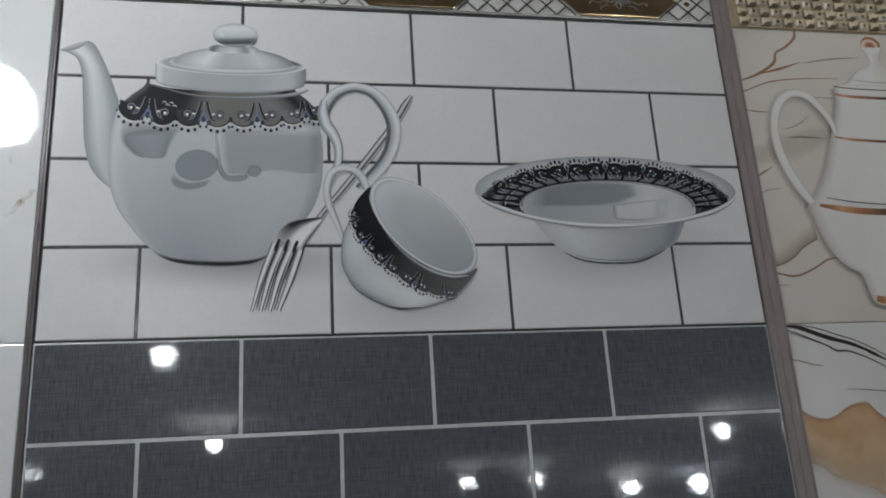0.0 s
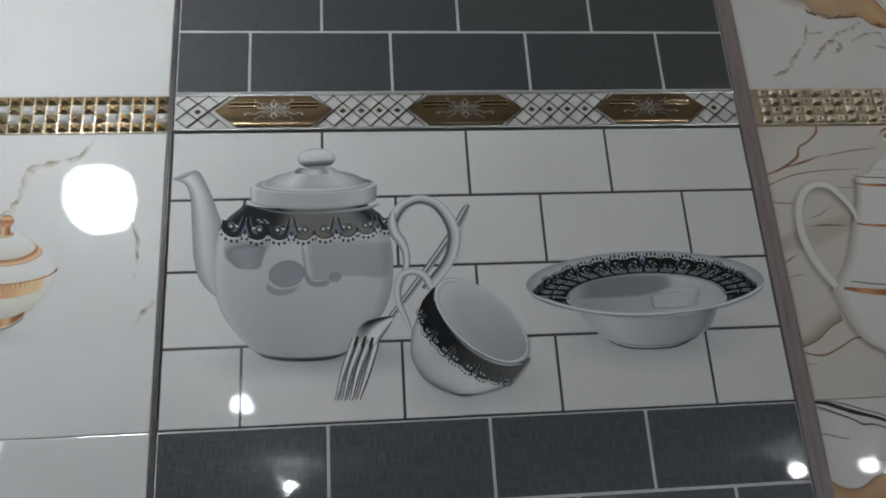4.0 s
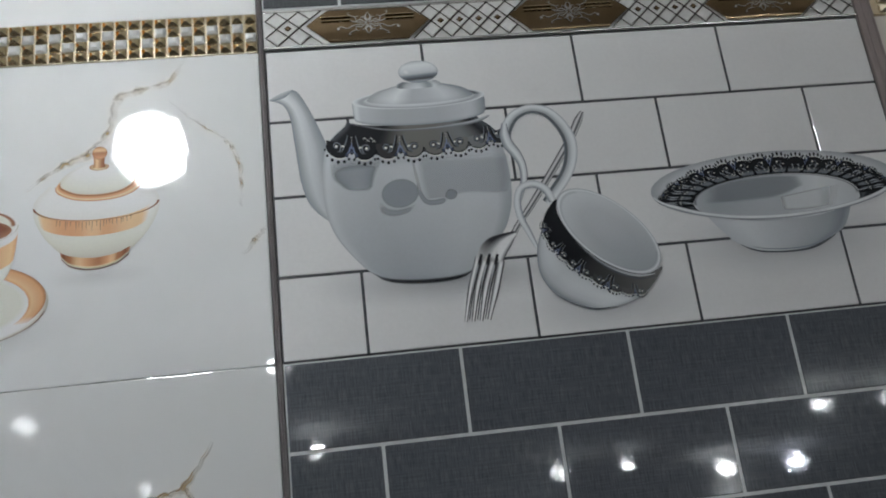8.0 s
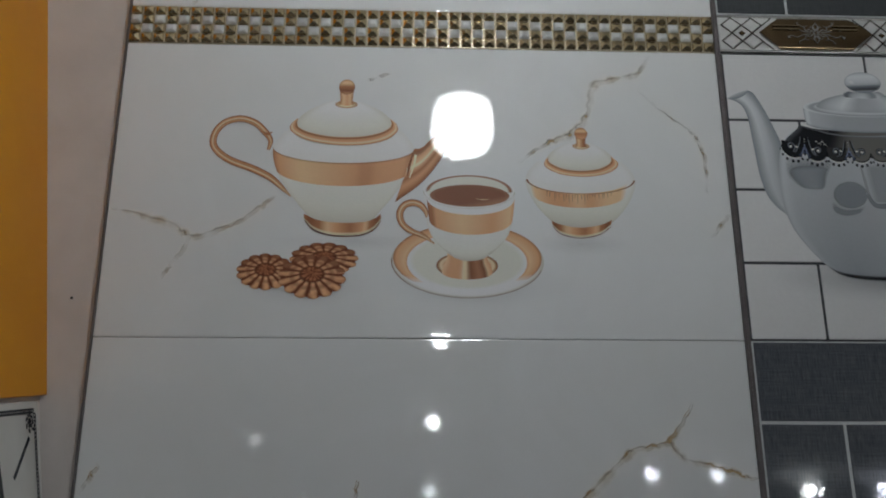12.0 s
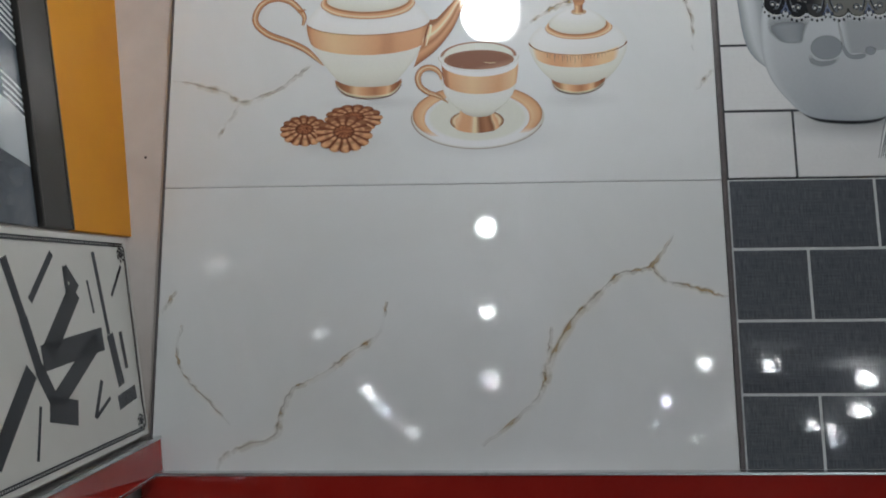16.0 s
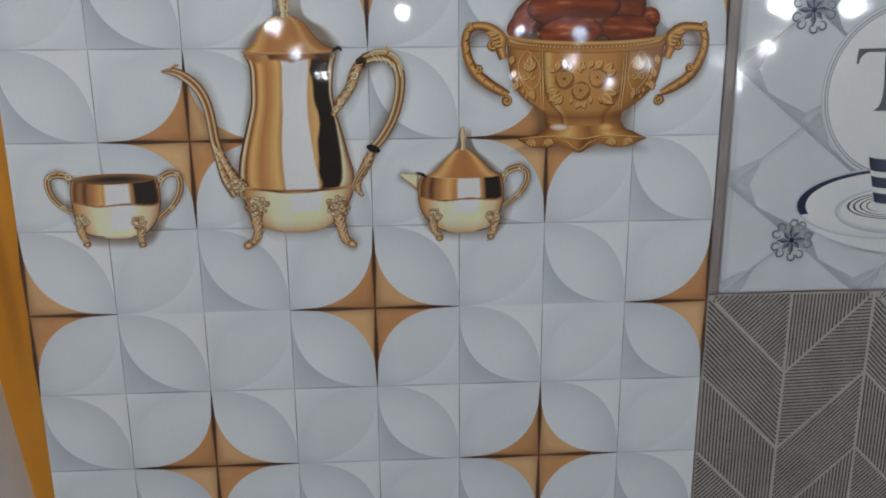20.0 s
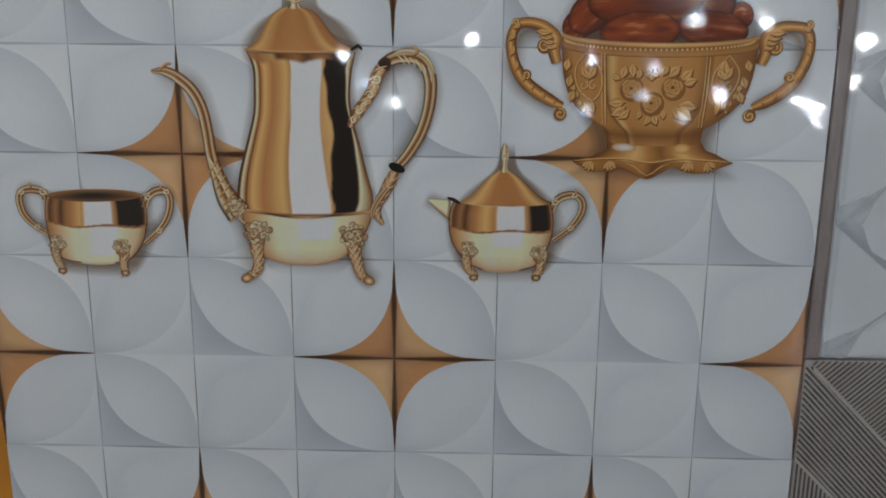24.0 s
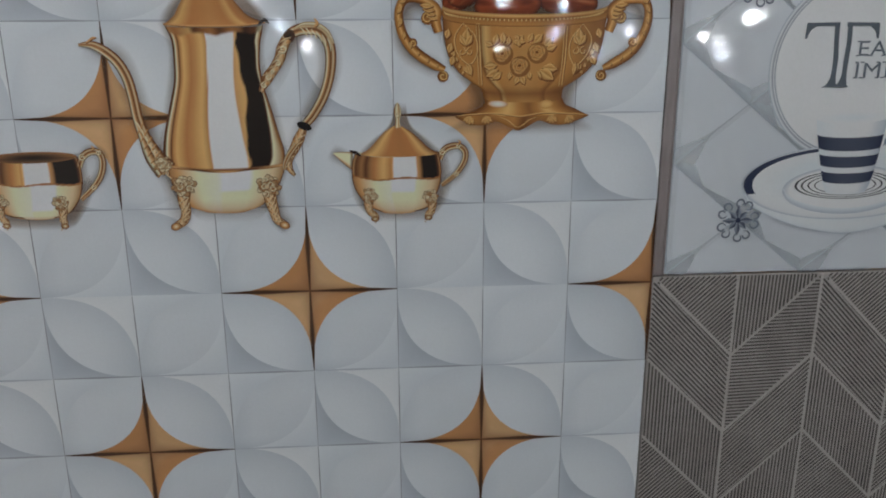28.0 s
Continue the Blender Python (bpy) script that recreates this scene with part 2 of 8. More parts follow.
def spline(pts, n):
    """n points along a smooth curve through the control points."""
    p = np.array(pts, float)
    p = np.vstack([2 * p[0] - p[1], p, 2 * p[-1] - p[-2]])
    s = np.linspace(0, len(p) - 3 - 1e-9, n)
    i = s.astype(int)
    f = (s - i)[:, None]
    a, b, c, d = p[i], p[i + 1], p[i + 2], p[i + 3]
    return 0.5 * (2 * b + (c - a) * f + (2 * a - 5 * b + 4 * c - d) * f**2 + (3 * b - a - 3 * c + d) * f**3)


def mixed(a, b, f):
    f = min(max(f, 0.0), 1.0)
    return tuple(a[k] + (b[k] - a[k]) * f for k in range(len(a)))


def stops(f, *rows):
    """Colour at f along rows of (place, colour)."""
    if f <= rows[0][0]:
        return rows[0][1]
    for (p, a), (q, b) in zip(rows, rows[1:]):
        if f <= q:
            return mixed(a, b, (f - p) / max(q - p, 1e-6))
    return rows[-1][1]


LAYERS = {}  # how high each print lies, in coats of ink


class Ink:
    """A flat picture fired onto a tile: surfaces in x and z (millimetres from the tile's lower left corner) with ink colours."""

    def __init__(self):
        self.v, self.f, self.c, self.runs = [], [], [], []

    def grid(self, pts, cols, closed=False):
        pts, n0 = np.asarray(pts, float), len(self.v)
        a, b = pts.shape[:2]
        self.runs.append(a * b)
        for i in range(a):
            for j in range(b):
                self.v.append((pts[i, j, 0], pts[i, j, 1]))
                self.c.append(cols[i][j])
        for i in range(a - 1):
            for j in range(b if closed else b - 1):
                k = (j + 1) % b
                self.f.append((n0 + i * b + j, n0 + i * b + k, n0 + (i + 1) * b + k, n0 + (i + 1) * b + j))
        return self

    def turned(self, axis, profile, colour, sag=(0.0, 0.0), nu=22, nv=20, lean=0.0):
        """A turned form: rows of (height, half width) round an axis; sag bends the rows as round rims bend."""
        pr = spline(profile, nv)
        us = np.sin(np.linspace(-math.pi / 2, math.pi / 2, nu))
        P, C = [], []
        for i, (z, w) in enumerate(pr):
            v = i / (nv - 1)
            sg = sag[0] + (sag[1] - sag[0]) * v
            P.append([(axis + lean * (z - profile[0][0]) + u * max(w, 0), z - sg * math.sqrt(max(0.0, 1 - u * u))) for u in us])
            C.append([colour(u, v) for u in us])
        return self.grid(P, C)

    def stroke(self, pts, width, colour, n=24, nu=5):
        """A band along a smooth line; width: one number or one for each control point."""
        line = spline(pts, n)
        ws = np.full(n, float(width)) if isinstance(width, (int, float)) else np.interp(np.linspace(0, 1, n), np.linspace(0, 1, len(width)), width)
        tan = np.gradient(line, axis=0)
        tan /= np.linalg.norm(tan, axis=1, keepdims=True) + 1e-9
        nor = np.stack([-tan[:, 1], tan[:, 0]], 1)
        us = np.linspace(-1, 1, nu)
        P = [[line[i] + nor[i] * u * ws[i] / 2 for u in us] for i in range(n)]
        C = [[colour(u, i / (n - 1)) for u in us] for i in range(n)]
        return self.grid(P, C)

    def oval(self, x, z, rx, rz, colour, turn=0.0, inner=0.0, nr=8, na=40, arc=(0.0, 360.0)):
        """An ellipse or ring; colour(r, angle in degrees)."""
        c, s = math.cos(radians(turn)), math.sin(radians(turn))
        full = arc[1] - arc[0] >= 360
        an = np.linspace(arc[0], arc[1], na, endpoint=not full)
        P, C = [], []
        for r in np.linspace(inner, 1.0, nr):
            P.append([(x + c * r * rx * math.cos(radians(a)) - s * r * rz * math.sin(radians(a)), z + s * r * rx * math.cos(radians(a)) + c * r * rz * math.sin(radians(a))) for a in an])
            C.append([colour(r, a) for a in an])
        return self.grid(P, C, closed=full)

    def patch(self, left, right, colour, n=20, nu=10):
        """The field between two smooth lines."""
        a, b = spline(left, n), spline(right, n)
        P = [[a[i] + (b[i] - a[i]) * u for u in np.linspace(0, 1, nu)] for i in range(n)]
        C = [[colour(u, i / (n - 1)) for u in np.linspace(0, 1, nu)] for i in range(n)]
        return self.grid(P, C)

    def form(self, left, right, colour, sag=(0.0, 0.0), nu=40, nv=30):
        """A round form between two outlines, drawn from the foot up; sag bends the rows as round rims bend."""
        a, b = spline(left, nv), spline(right, nv)
        us = np.sin(np.linspace(-math.pi / 2, math.pi / 2, nu))
        P, C = [], []
        for i in range(nv):
            v = i / (nv - 1)
            sg = sag[0] + (sag[1] - sag[0]) * v
            P.append([a[i] + (b[i] - a[i]) * (u + 1) / 2 - np.array((0, sg * math.sqrt(max(0.0, 1 - u * u)))) for u in us])
            C.append([colour(u, v) for u in us])
        return self.grid(P, C)

    def put(self, name, parent, layer=1, label="", mat=None, lift=0.00013):
        mesh = bpy.data.meshes.new(name)
        layer += LAYERS.get(parent.name, 0)
        # each stroke lies a hair above the one before
        rise = max(0.00011 / max(len(self.runs), 1), 0.0000024)
        ys = [-lift * layer - rise * (i % 180) for i, n in enumerate(self.runs) for _ in range(n)]
        mesh.from_pydata([(x / 1000, y, z / 1000) for (x, z), y in zip(self.v, ys)], [], self.f)
        at = mesh.color_attributes.new("ink", "FLOAT_COLOR", "POINT")
        at.data.foreach_set("color", [w for c in self.c for w in (c if len(c) == 4 else (*c, 1.0))])
        # faces look out of the tile
        bm = bmesh.new()
        bm.from_mesh(mesh)
        for fc in bm.faces:
            fc.normal_update()
        flip = [fc for fc in bm.faces if fc.normal.y > 0]
        bmesh.ops.reverse_faces(bm, faces=flip)
        bm.to_mesh(mesh)
        bm.free()
        ob = finish(name, mesh, mat or INK, parent, None, label)
        LAYERS[ob.name] = layer
        return ob


def tile_body(w, h, mat, parent, bevel=0.0012, depth=0.008, name="tile_body"):
    return part(name, block(0, w, 0, depth, 0, h, bevel), mat, parent)


def bricked(parent, w, h, course, joints, joint_mat, brick_mat, gap=0.003, face=-0.0007):
    """A tile whose courses of bricks stand a little proud of their joints."""
    part("joint_bed", block(0, w, 0.0, 0.008, 0, h, 0.0008), joint_mat, parent)
    made = {}
    g = gap / 2
    for k in range(round(h / course)):
        xs = [0.0] + [x for x in joints[k % 2] if 0.004 < x < w - 0.004] + [w]
        for a, b in zip(xs, xs[1:]):
            key = round(b - a, 4)
            if key not in made:
                bm = block(g, key - g, face, 0.004, g, course - g, 0.0005, 1)
                mesh = bpy.data.meshes.new("brick")
                bm.to_mesh(mesh)
                bm.free()
                mesh.materials.append(brick_mat)
                made[key] = mesh
            finish("brick", made[key], None, parent, Matrix.Translation((a, 0, k * course)))



# -- the room, so that light and reflections close --
def slab(name, x0, x1, y0, y1, z0, z1, mat, label, category):
    return tagged(part(name, block(x0, x1, y0, y1, z0, z1), mat), label, category, "", "structure")


CEIL = HEIGHT + 0.80
slab("floor", -3.2, 9.6, -17.4, 0.9, -0.1, 0.0, FLOOR_MAT, "pale glossy floor of the showroom", "floor")
slab("ceiling", -3.2, 9.6, -17.4, 0.9, CEIL, CEIL + 0.1, CEIL_MAT, "plain white painted ceiling of the showroom", "ceiling")
slab("wall_back", -3.2, 9.6, 0.7, 0.9, 0.0, CEIL, ROOM_WALL, "plain painted wall behind the display racks", "wall")
slab("wall_far", -3.2, 9.6, -17.4, -17.2, 0.0, CEIL, ROOM_WALL, "plain painted far wall of the showroom", "wall")
slab("wall_left", -3.2, -3.0, -17.2, 0.7, 0.0, CEIL, ROOM_WALL, "plain painted side wall of the showroom", "wall")
slab("wall_right", 9.4, 9.6, -17.2, 0.7, 0.0, CEIL, ROOM_WALL, "plain painted side wall of the showroom", "wall")

# rack boards behind the tiles; the corner line is shared by both racks
rack = empty_thing("wall_rack", RACK, "white painted display rack board that leans back", "wall", "", "structure")
SLOPE, FOOT = -0.1294, -0.0456


def board(x_right, z0, z1, y0, y1):
    """A board that ends at the slanting corner line."""
    b = bmesh.new()
    c = [(SLOPE * z0 + FOOT - 0.012, z0), (x_right, z0), (x_right, z1), (SLOPE * z1 + FOOT - 0.012, z1)]
    front, back = [b.verts.new((x, y0, z)) for x, z in c], [b.verts.new((x, y1, z)) for x, z in c]
    b.faces.new(front)
    b.faces.new(back[::-1])
    for k in range(4):
        b.faces.new((front[k], back[k], back[(k + 1) % 4], front[(k + 1) % 4]))
    bmesh.ops.recalc_face_normals(b, faces=b.faces[:])
    return b


part("upper_board", board(2.0, -0.302, 0.95, 0.0065, 0.03), WALL_WHITE, rack)
part("lower_board", board(2.0, -1.44, -0.302, 0.0065, 0.03), ORANGE, rack, "orange painted board, streaked")
side = empty_thing("wall_side_rack", SIDE, "white painted side rack board that leans back", "wall", "", "structure")
part("side_board", block(-0.80, 0.16, 0.004, 0.03, -1.44, 0.95), WALL_WHITE, side)
part("yellow_board", block(-0.1285, 0.10, -0.002, 0.006, -0.053, 0.9, 0.001), YELLOW, side, "yellow painted board, scuffed")
# dust and nail marks
mark = bmesh.new()
bmesh.ops.create_icosphere(mark, subdivisions=2, radius=0.0016, matrix=Matrix.Translation((-0.026, 0.0065, 0.037)) @ Matrix.Diagonal((1, 0.5, 1, 1)))
part("nail_head", mark, BLACK_TILE, rack, "small dark nail head")

# dusty stains on the orange board
st = Ink()
OR1, OR2 = lin(150, 78, 18), lin(92, 52, 22)
st.stroke([(42, 1095), (46, 1010), (52, 930), (60, 820), (66, 700)], [16, 20, 18, 20, 14], lambda u, s: (*OR1, 0.25 * (1 - u * u) ** 2 * min(1.0, 5 * (1 - s))), 30, 9)
st.stroke([(20, 1098), (50, 1085), (80, 1098)], [14, 26, 10], lambda u, s: (*OR2, 0.8 * (1 - u * u)), 20, 7)
stain = st.put("stain", rack, 1, "darker reddish streaks", SOFT_INK)
stain.location = (0.0, 0.0064, -1.44)

# red ledges with aluminium edges
def ledge(name, m, x0, x1, label, z=-0.2995, tall=0.0365, proud=0.02):
    t = empty_thing(name, m, label, "ledge")
    part("red_face", block(x0, x1, -proud, 0.0, z - tall + 0.002, z - 0.002, 0.0008), RED, t)
    for nm, zz in (("top_edge", z - 0.0026), ("bottom_edge", z - tall - 0.0005)):
        b = block(x0, x1, -proud - 0.0012, 0.0, zz, zz + 0.0032, 0.0006)
        part(nm, b, STEEL, t)
    return t


led = ledge("ledge", on_rack(0, 0), 0.0, 2.0, "red gloss ledge with thin aluminium edges under wall tiles")
part("seam", block(0.345, 0.3458, -0.0214, -0.019, -0.3025, -0.2985), BLACK_TILE, led)
# channel: its steel is coloured dark to carry the shade under the ledge
part("channel", block(0.0, 2.0, -0.006, 0.006, -0.3475, -0.337, 0.001), plain_material("shadowed steel channel", (0.10, 0.12, 0.15), (0.2, 0.22, 0.26), 0.25, 40, 0.1, 0.7), led, "steel channel under the ledge, darkened for its shade")
ledge("ledge", on_side(0, 0), -0.80, -0.024, "red gloss ledge with aluminium edges on side rack", z=-0.2665)

# -- lamps of the showroom --
def lamp_drum(name, x, y, z, r, tall, mat, label, cat="lamp", stem=True):
    t = empty_thing(name, Matrix.Translation((x, y, z)), label, cat, "showroom lamps")
    b = bmesh.new()
    bmesh.ops.create_uvsphere(b, u_segments=24, v_segments=14, radius=1.0)
    for v in b.verts:
        v.co = Vector([math.copysign(abs(q) ** 0.7, q) for q in v.co]) * r
        v.co.z *= tall / (2 * r)
    part("glass", b, mat, t)
    top = CEIL - z
    b = bmesh.new()
    bmesh.ops.create_cone(b, cap_ends=True, segments=20, radius1=r * 0.5, radius2=r * 0.5, depth=max(top - tall / 2, 0.004), matrix=Matrix.Translation((0, 0, (top + tall / 2) / 2)))
    part("stem", b, HOUSING, t)
    b = bmesh.new()
    bmesh.ops.create_cone(b, cap_ends=True, segments=24, radius1=r * 1.25, radius2=r * 1.1, depth=0.012, matrix=Matrix.Translation((0, 0, top - 0.006)))
    part("ceiling_rose", b, HOUSING, t)
    return t


lamp_drum("pendant_lamp", 0.37, -0.46, 1.97, 0.052, 0.102, LAMP_NEAR, "short pendant lamp with a lit white glass drum")
lamp_drum("pendant_lamp", 1.985, -0.46, 1.985, 0.052, 0.102, LAMP_SOFT, "short pendant lamp with a dimmer lit glass drum")
for lx, ly, lz, kind, lr in LAMPS:
    lamp_drum("ceiling_lamp", lx, ly, lz, lr, lr * 1.7, (LAMP_WARM, LAMP_COOL, LAMP_DIM)[kind], ("small lit white ceiling lamp", "small cool blue-white lit ceiling lamp", "small dimmer lit ceiling lamp")[kind])

# -- upper rack: wall tiles in three columns --
COL2, COL3 = 0.606, 1.229
W2 = 0.604


def veins(ink, rows, col, col2, seed, bold=0.75):
    """Printed marble veins: broken threads with stains beside them."""
    rnd = random.Random(seed)
    for pts, width in rows:
        line = spline(pts, 14 * len(pts))
        jit = np.array([[rnd.gauss(0, 0.9), rnd.gauss(0, 0.9)] for _ in line])
        jit = (jit + np.roll(jit, 1, 0)) * 0.5
        line = line + jit
        n = len(line)
        wob = [0.4 + 1.2 * rnd.random() for _ in range(n // 4 + 2)]
        ws = np.interp(np.linspace(0, 1, n), np.linspace(0, 1, len(wob)), wob) * width * 1.0
        fade = np.interp(np.linspace(0, 1, n), np.linspace(0, 1, len(wob)), [0.05 + 0.95 * rnd.random() ** 1.3 for _ in wob])
        end = np.minimum(1, np.minimum(np.linspace(0, 1, n), np.linspace(1, 0, n)) * 5 + 0.15)
        ink.stroke(line, list(ws * end), lambda u, s, f=fade: (*col, bold * float(np.interp(s, np.linspace(0, 1, len(f)), f))), n, 3)
        ink.stroke(line + np.array([1.6, -1.2]), list(ws * end * 4.5), lambda u, s, f=fade: (*col2, 0.48 * (1 - u * u) * float(np.interp(s, np.linspace(0, 1, len(f)), f))), n, 5)


def wall_tile(x, z, mat, label, w=0.6, h=0.2995, group="wall tiles of the display"):
    t = empty_thing("wall_tile", on_rack(x, z), label, "wall tile", group)
    if mat is not None:
        tile_body(w, h, mat, t)
    return t


VEIN, VEIN2 = seen(146, 118, 80), seen(182, 160, 120)

# column 1, from the top down
wall_tile(0, 0.643, WARM_MARBLE, "plain glossy white marble wall tile")
up = wall_tile(0, 0.3425, WARM_MARBLE, "glossy white marble wall tile with faint veins")
k = Ink()
veins(k, [([(60, 2), (72, 22), (96, 40), (120, 78)], 1.0), ([(420, 300), (450, 240), (520, 200), (598, 190)], 1.2)], VEIN, VEIN2, 3)
k.put("printed_vein", up, 1, "thin ochre vein", SOFT_INK)

pot_tile = wall_tile(0, 0, WARM_MARBLE, "glossy white tile printed with a gold-banded tea set")
k = Ink()
veins(k, [([(390, 176), (421, 197), (444, 208), (462, 229), (469, 260), (493, 269), (516, 276), (530, 296)], 1.7), ([(515, 257), (536, 235), (566, 211), (572, 201), (577, 179), (577, 146)], 0.9),
          ([(2, 124), (32, 117), (65, 107), (79, 97), (100, 102), (129, 116), (157, 139)], 1.5), ([(79, 97), (70, 80), (54, 55)], 1.0), ([(598, 125), (576, 100)], 0.8), ([(241, 262), (264, 271)], 0.8)], VEIN, VEIN2, 5, 0.55)
k.put("printed_vein", pot_tile, 1, "thin ochre marble veins", SOFT_INK)

low = wall_tile(0, -0.3, WARM_MARBLE, "glossy white marble wall tile with ochre veins")
k = Ink()
veins(k, [([(545, 242), (521, 209), (489, 201), (465, 180), (440, 156), (412, 112), (406, 89), (393, 68), (342, 26)], 2.0), ([(521, 209), (532, 195), (563, 186), (598, 176)], 1.5), ([(415, 147), (410, 110)], 0.9),
          ([(243, 175), (235, 141), (205, 120), (176, 99), (146, 84), (133, 60), (127, 37), (94, 25), (75, 16), (68, 2)], 1.7), ([(26, 152), (21, 121), (32, 97), (55, 74), (80, 48)], 0.9), ([(17, 189), (3, 164)], 0.9)], VEIN, VEIN2, 8)
k.put("printed_vein", low, 1, "ochre brown marble veins", SOFT_INK)

# printed tea set with gold bands
CH, CH2, CH3 = seen(190, 192, 188), seen(180, 180, 172), seen(158, 155, 144)
GO, GO2, GO3, GO4 = seen(176, 134, 102), seen(142, 98, 70), seen(196, 160, 126), seen(108, 70, 50)
GOW = seen(208, 184, 156)


def china(u, v):
    c = stops(v, (0.0, CH3), (0.3, CH2), (0.75, CH))
    return mixed(c, CH3, 0.6 * max(0.0, abs(u) - 0.9) * 10 * (1 - 0.7 * v))


def gilt_band(u, v):
    c = stops(u, (-1.0, GO2), (-0.93, GO), (-0.6, GO3), (-0.2, mixed(GO, GO3, 0.5)), (0.15, GO), (0.32, mixed(GO, GO2, 0.5)), (0.5, GO), (0.85, GO), (1.0, GO2))
    return mixed(c, GO4, 0.7 if v > 0.93 else 0.0)


def gilt_edge(u, s):
    return stops(u, (-1.0, GO4), (-0.75, GO2), (-0.35, GO), (-0.05, GOW), (0.2, GO2), (0.5, GO), (0.8, GO2), (1.0, GO4))


def gilt_foot(u, v):
    c = stops(v, (0.0, GO2), (0.08, GO4), (0.25, GO2), (0.34, GO3), (0.42, GO), (0.55, GO2), (0.66, GO), (0.7, GO3), (0.76, GO2), (0.92, GO4), (1.0, GO2))
    return mixed(c, GOW, 0.0 if u < 0.86 else 0.75)


def ring_tone(u, v):
    return stops(u, (0.0, GO2), (0.12, GO), (0.3, GOW), (0.42, GO), (0.6, GO), (0.78, GO2), (0.92, GO4), (1.0, GO3))


def cast_shadow(ink, x, z, rx, rz, col=(0.32, 0.33, 0.34), a=0.25):
    ink.oval(x, z, rx, rz, lambda r, ang: (*col, a * (1 - r) ** 1.3), 0, 0.0, 7, 36)


def crescent(ink, outer, inner, a0, a1, colour):
    """The field between two ellipses (x, z, rx, rz) from one angle to another."""
    an = [radians(a) for a in np.linspace(a0, a1, 30)]
    P = [[(e[0] + (f[0] - e[0]) * s + (e[2] + (f[2] - e[2]) * s) * math.cos(a), e[1] + (f[1] - e[1]) * s + (e[3] + (f[3] - e[3]) * s) * math.sin(a)) for s in np.linspace(0, 1, 6)] for a in an for e, f in ((outer, inner),)]
    ink.grid(P, [[colour(s, i / 29) for s in np.linspace(0, 1, 6)] for i in range(30)])


k = Ink()
cast_shadow(k, 230, 92, 75, 10, a=0.16)
cast_shadow(k, 350, 52, 92, 26, a=0.2)
cast_shadow(k, 452, 92, 50, 12, a=0.16)
cast_shadow(k, 190, 50, 62, 22, a=0.2)
k.put("printed_shadow", pot_tile, 2, "soft grey printed shadow", SOFT_INK)

body = Ink().turned(221, [(112, 30), (120, 34), (132, 44), (150, 57), (168, 66), (188, 69), (200, 62), (212, 50)], china, (6, 6), 26, 24).put("printed_teapot", pot_tile, 3, "white china teapot with a gold band")
Ink().turned(221, [(165, 64.5), (172, 67), (180, 68.7), (188, 69)], gilt_band, (17, 16), 30, 14).put("gold_band", body, 1, "matt gold band")
Ink().turned(221, [(205, 50), (216, 47), (226, 38), (234, 24), (239, 10)], china, (15, 2), 24, 16).put("lid", body, 2, "domed white lid")
k = Ink()
k.patch([(175.2, 219.5), (168.3, 212.2), (168.7, 205.0), (181.8, 196.7), (201.4, 192.1), (221.4, 190.4), (243.0, 191.7), (262.3, 197.1), (272.7, 205.5), (272.6, 212.7), (265.8, 219.9)], [(175.2, 219.5), (174.4, 213.5), (176.8, 208.7), (187.0, 203.9), (203.8, 200.4), (221.1, 199.3), (240.0, 200.6), (254.9, 204.2), (264.3, 209.1), (267.0, 213.9), (265.8, 219.9)], ring_tone, 44, 9)
k.put("lid_ring", body, 3, "gold lid ring")
k = Ink()
k.oval(222, 234.5, 11, 4.2, lambda r, a: stops(r, (0.0, GO3), (0.7, GOW), (0.86, GO2), (1.0, GO2)), 0, 0, 6, 24)
k.turned(222, [(235, 8), (238, 6.2), (244, 6.4), (249, 7)], lambda u, v: stops(u, (-1.0, GO2), (-0.5, GO3), (0.2, GO), (0.5, GO3), (1.0, GO2)), (2, 1), 14, 8)
k.oval(222, 253.5, 8, 8.4, lambda r, a: mixed(stops(0.5 - 0.5 * r * math.sin(radians(a)), (0.0, GO), (0.25, GO3), (0.45, GO2), (0.75, GO4), (1.0, GO)), GO4, max(0, r - 0.8) * 3), 0, 0, 7, 24)
k.put("knob", body, 4, "small gold knob")
k = Ink()
k.patch([(185.2, 119.6), (195.1, 114.5), (207.1, 111.7), (223.3, 110.7), (242.2, 111.8), (251.3, 114.7), (258.3, 119.8)], [(185.4, 114.5), (194.4, 105.0), (207.5, 100.0), (223.7, 98.3), (240.9, 100.0), (251.5, 105.1), (258.9, 114.7)], lambda u, v: gilt_foot(u, v), 30, 9)
k.stroke([(186.0, 112.8), (194.5, 103.8), (207.6, 98.8), (223.8, 97.2), (240.9, 98.9), (251.6, 104.0), (258.4, 113.0)], 0.9, lambda u, s: GO4, 26, 3)
k.put("foot", body, 2, "low gold foot")
k = Ink()
k.stroke([(147.6, 184.7), (149.3, 194.2), (143.8, 203.1), (133.8, 212.7), (119.6, 217.4), (105.9, 214.3), (97.0, 205.9), (93.5, 194.0), (97.5, 183.9), (111.4, 173.4), (133.9, 164.7), (150.8, 156.1), (162.2, 146.3), (171.9, 136.6)], [3, 5, 6.5, 7, 7, 7, 7, 7, 7, 7.5, 7.5, 7, 5, 1], gilt_edge, 70, 11)
k.stroke([(141.5, 203.7), (146.1, 201.3), (150.4, 203.7)], [1.5, 3, 1], lambda u, s: GO2, 10, 3)
k.put("handle", body, 2, "curled gold handle")
k = Ink()
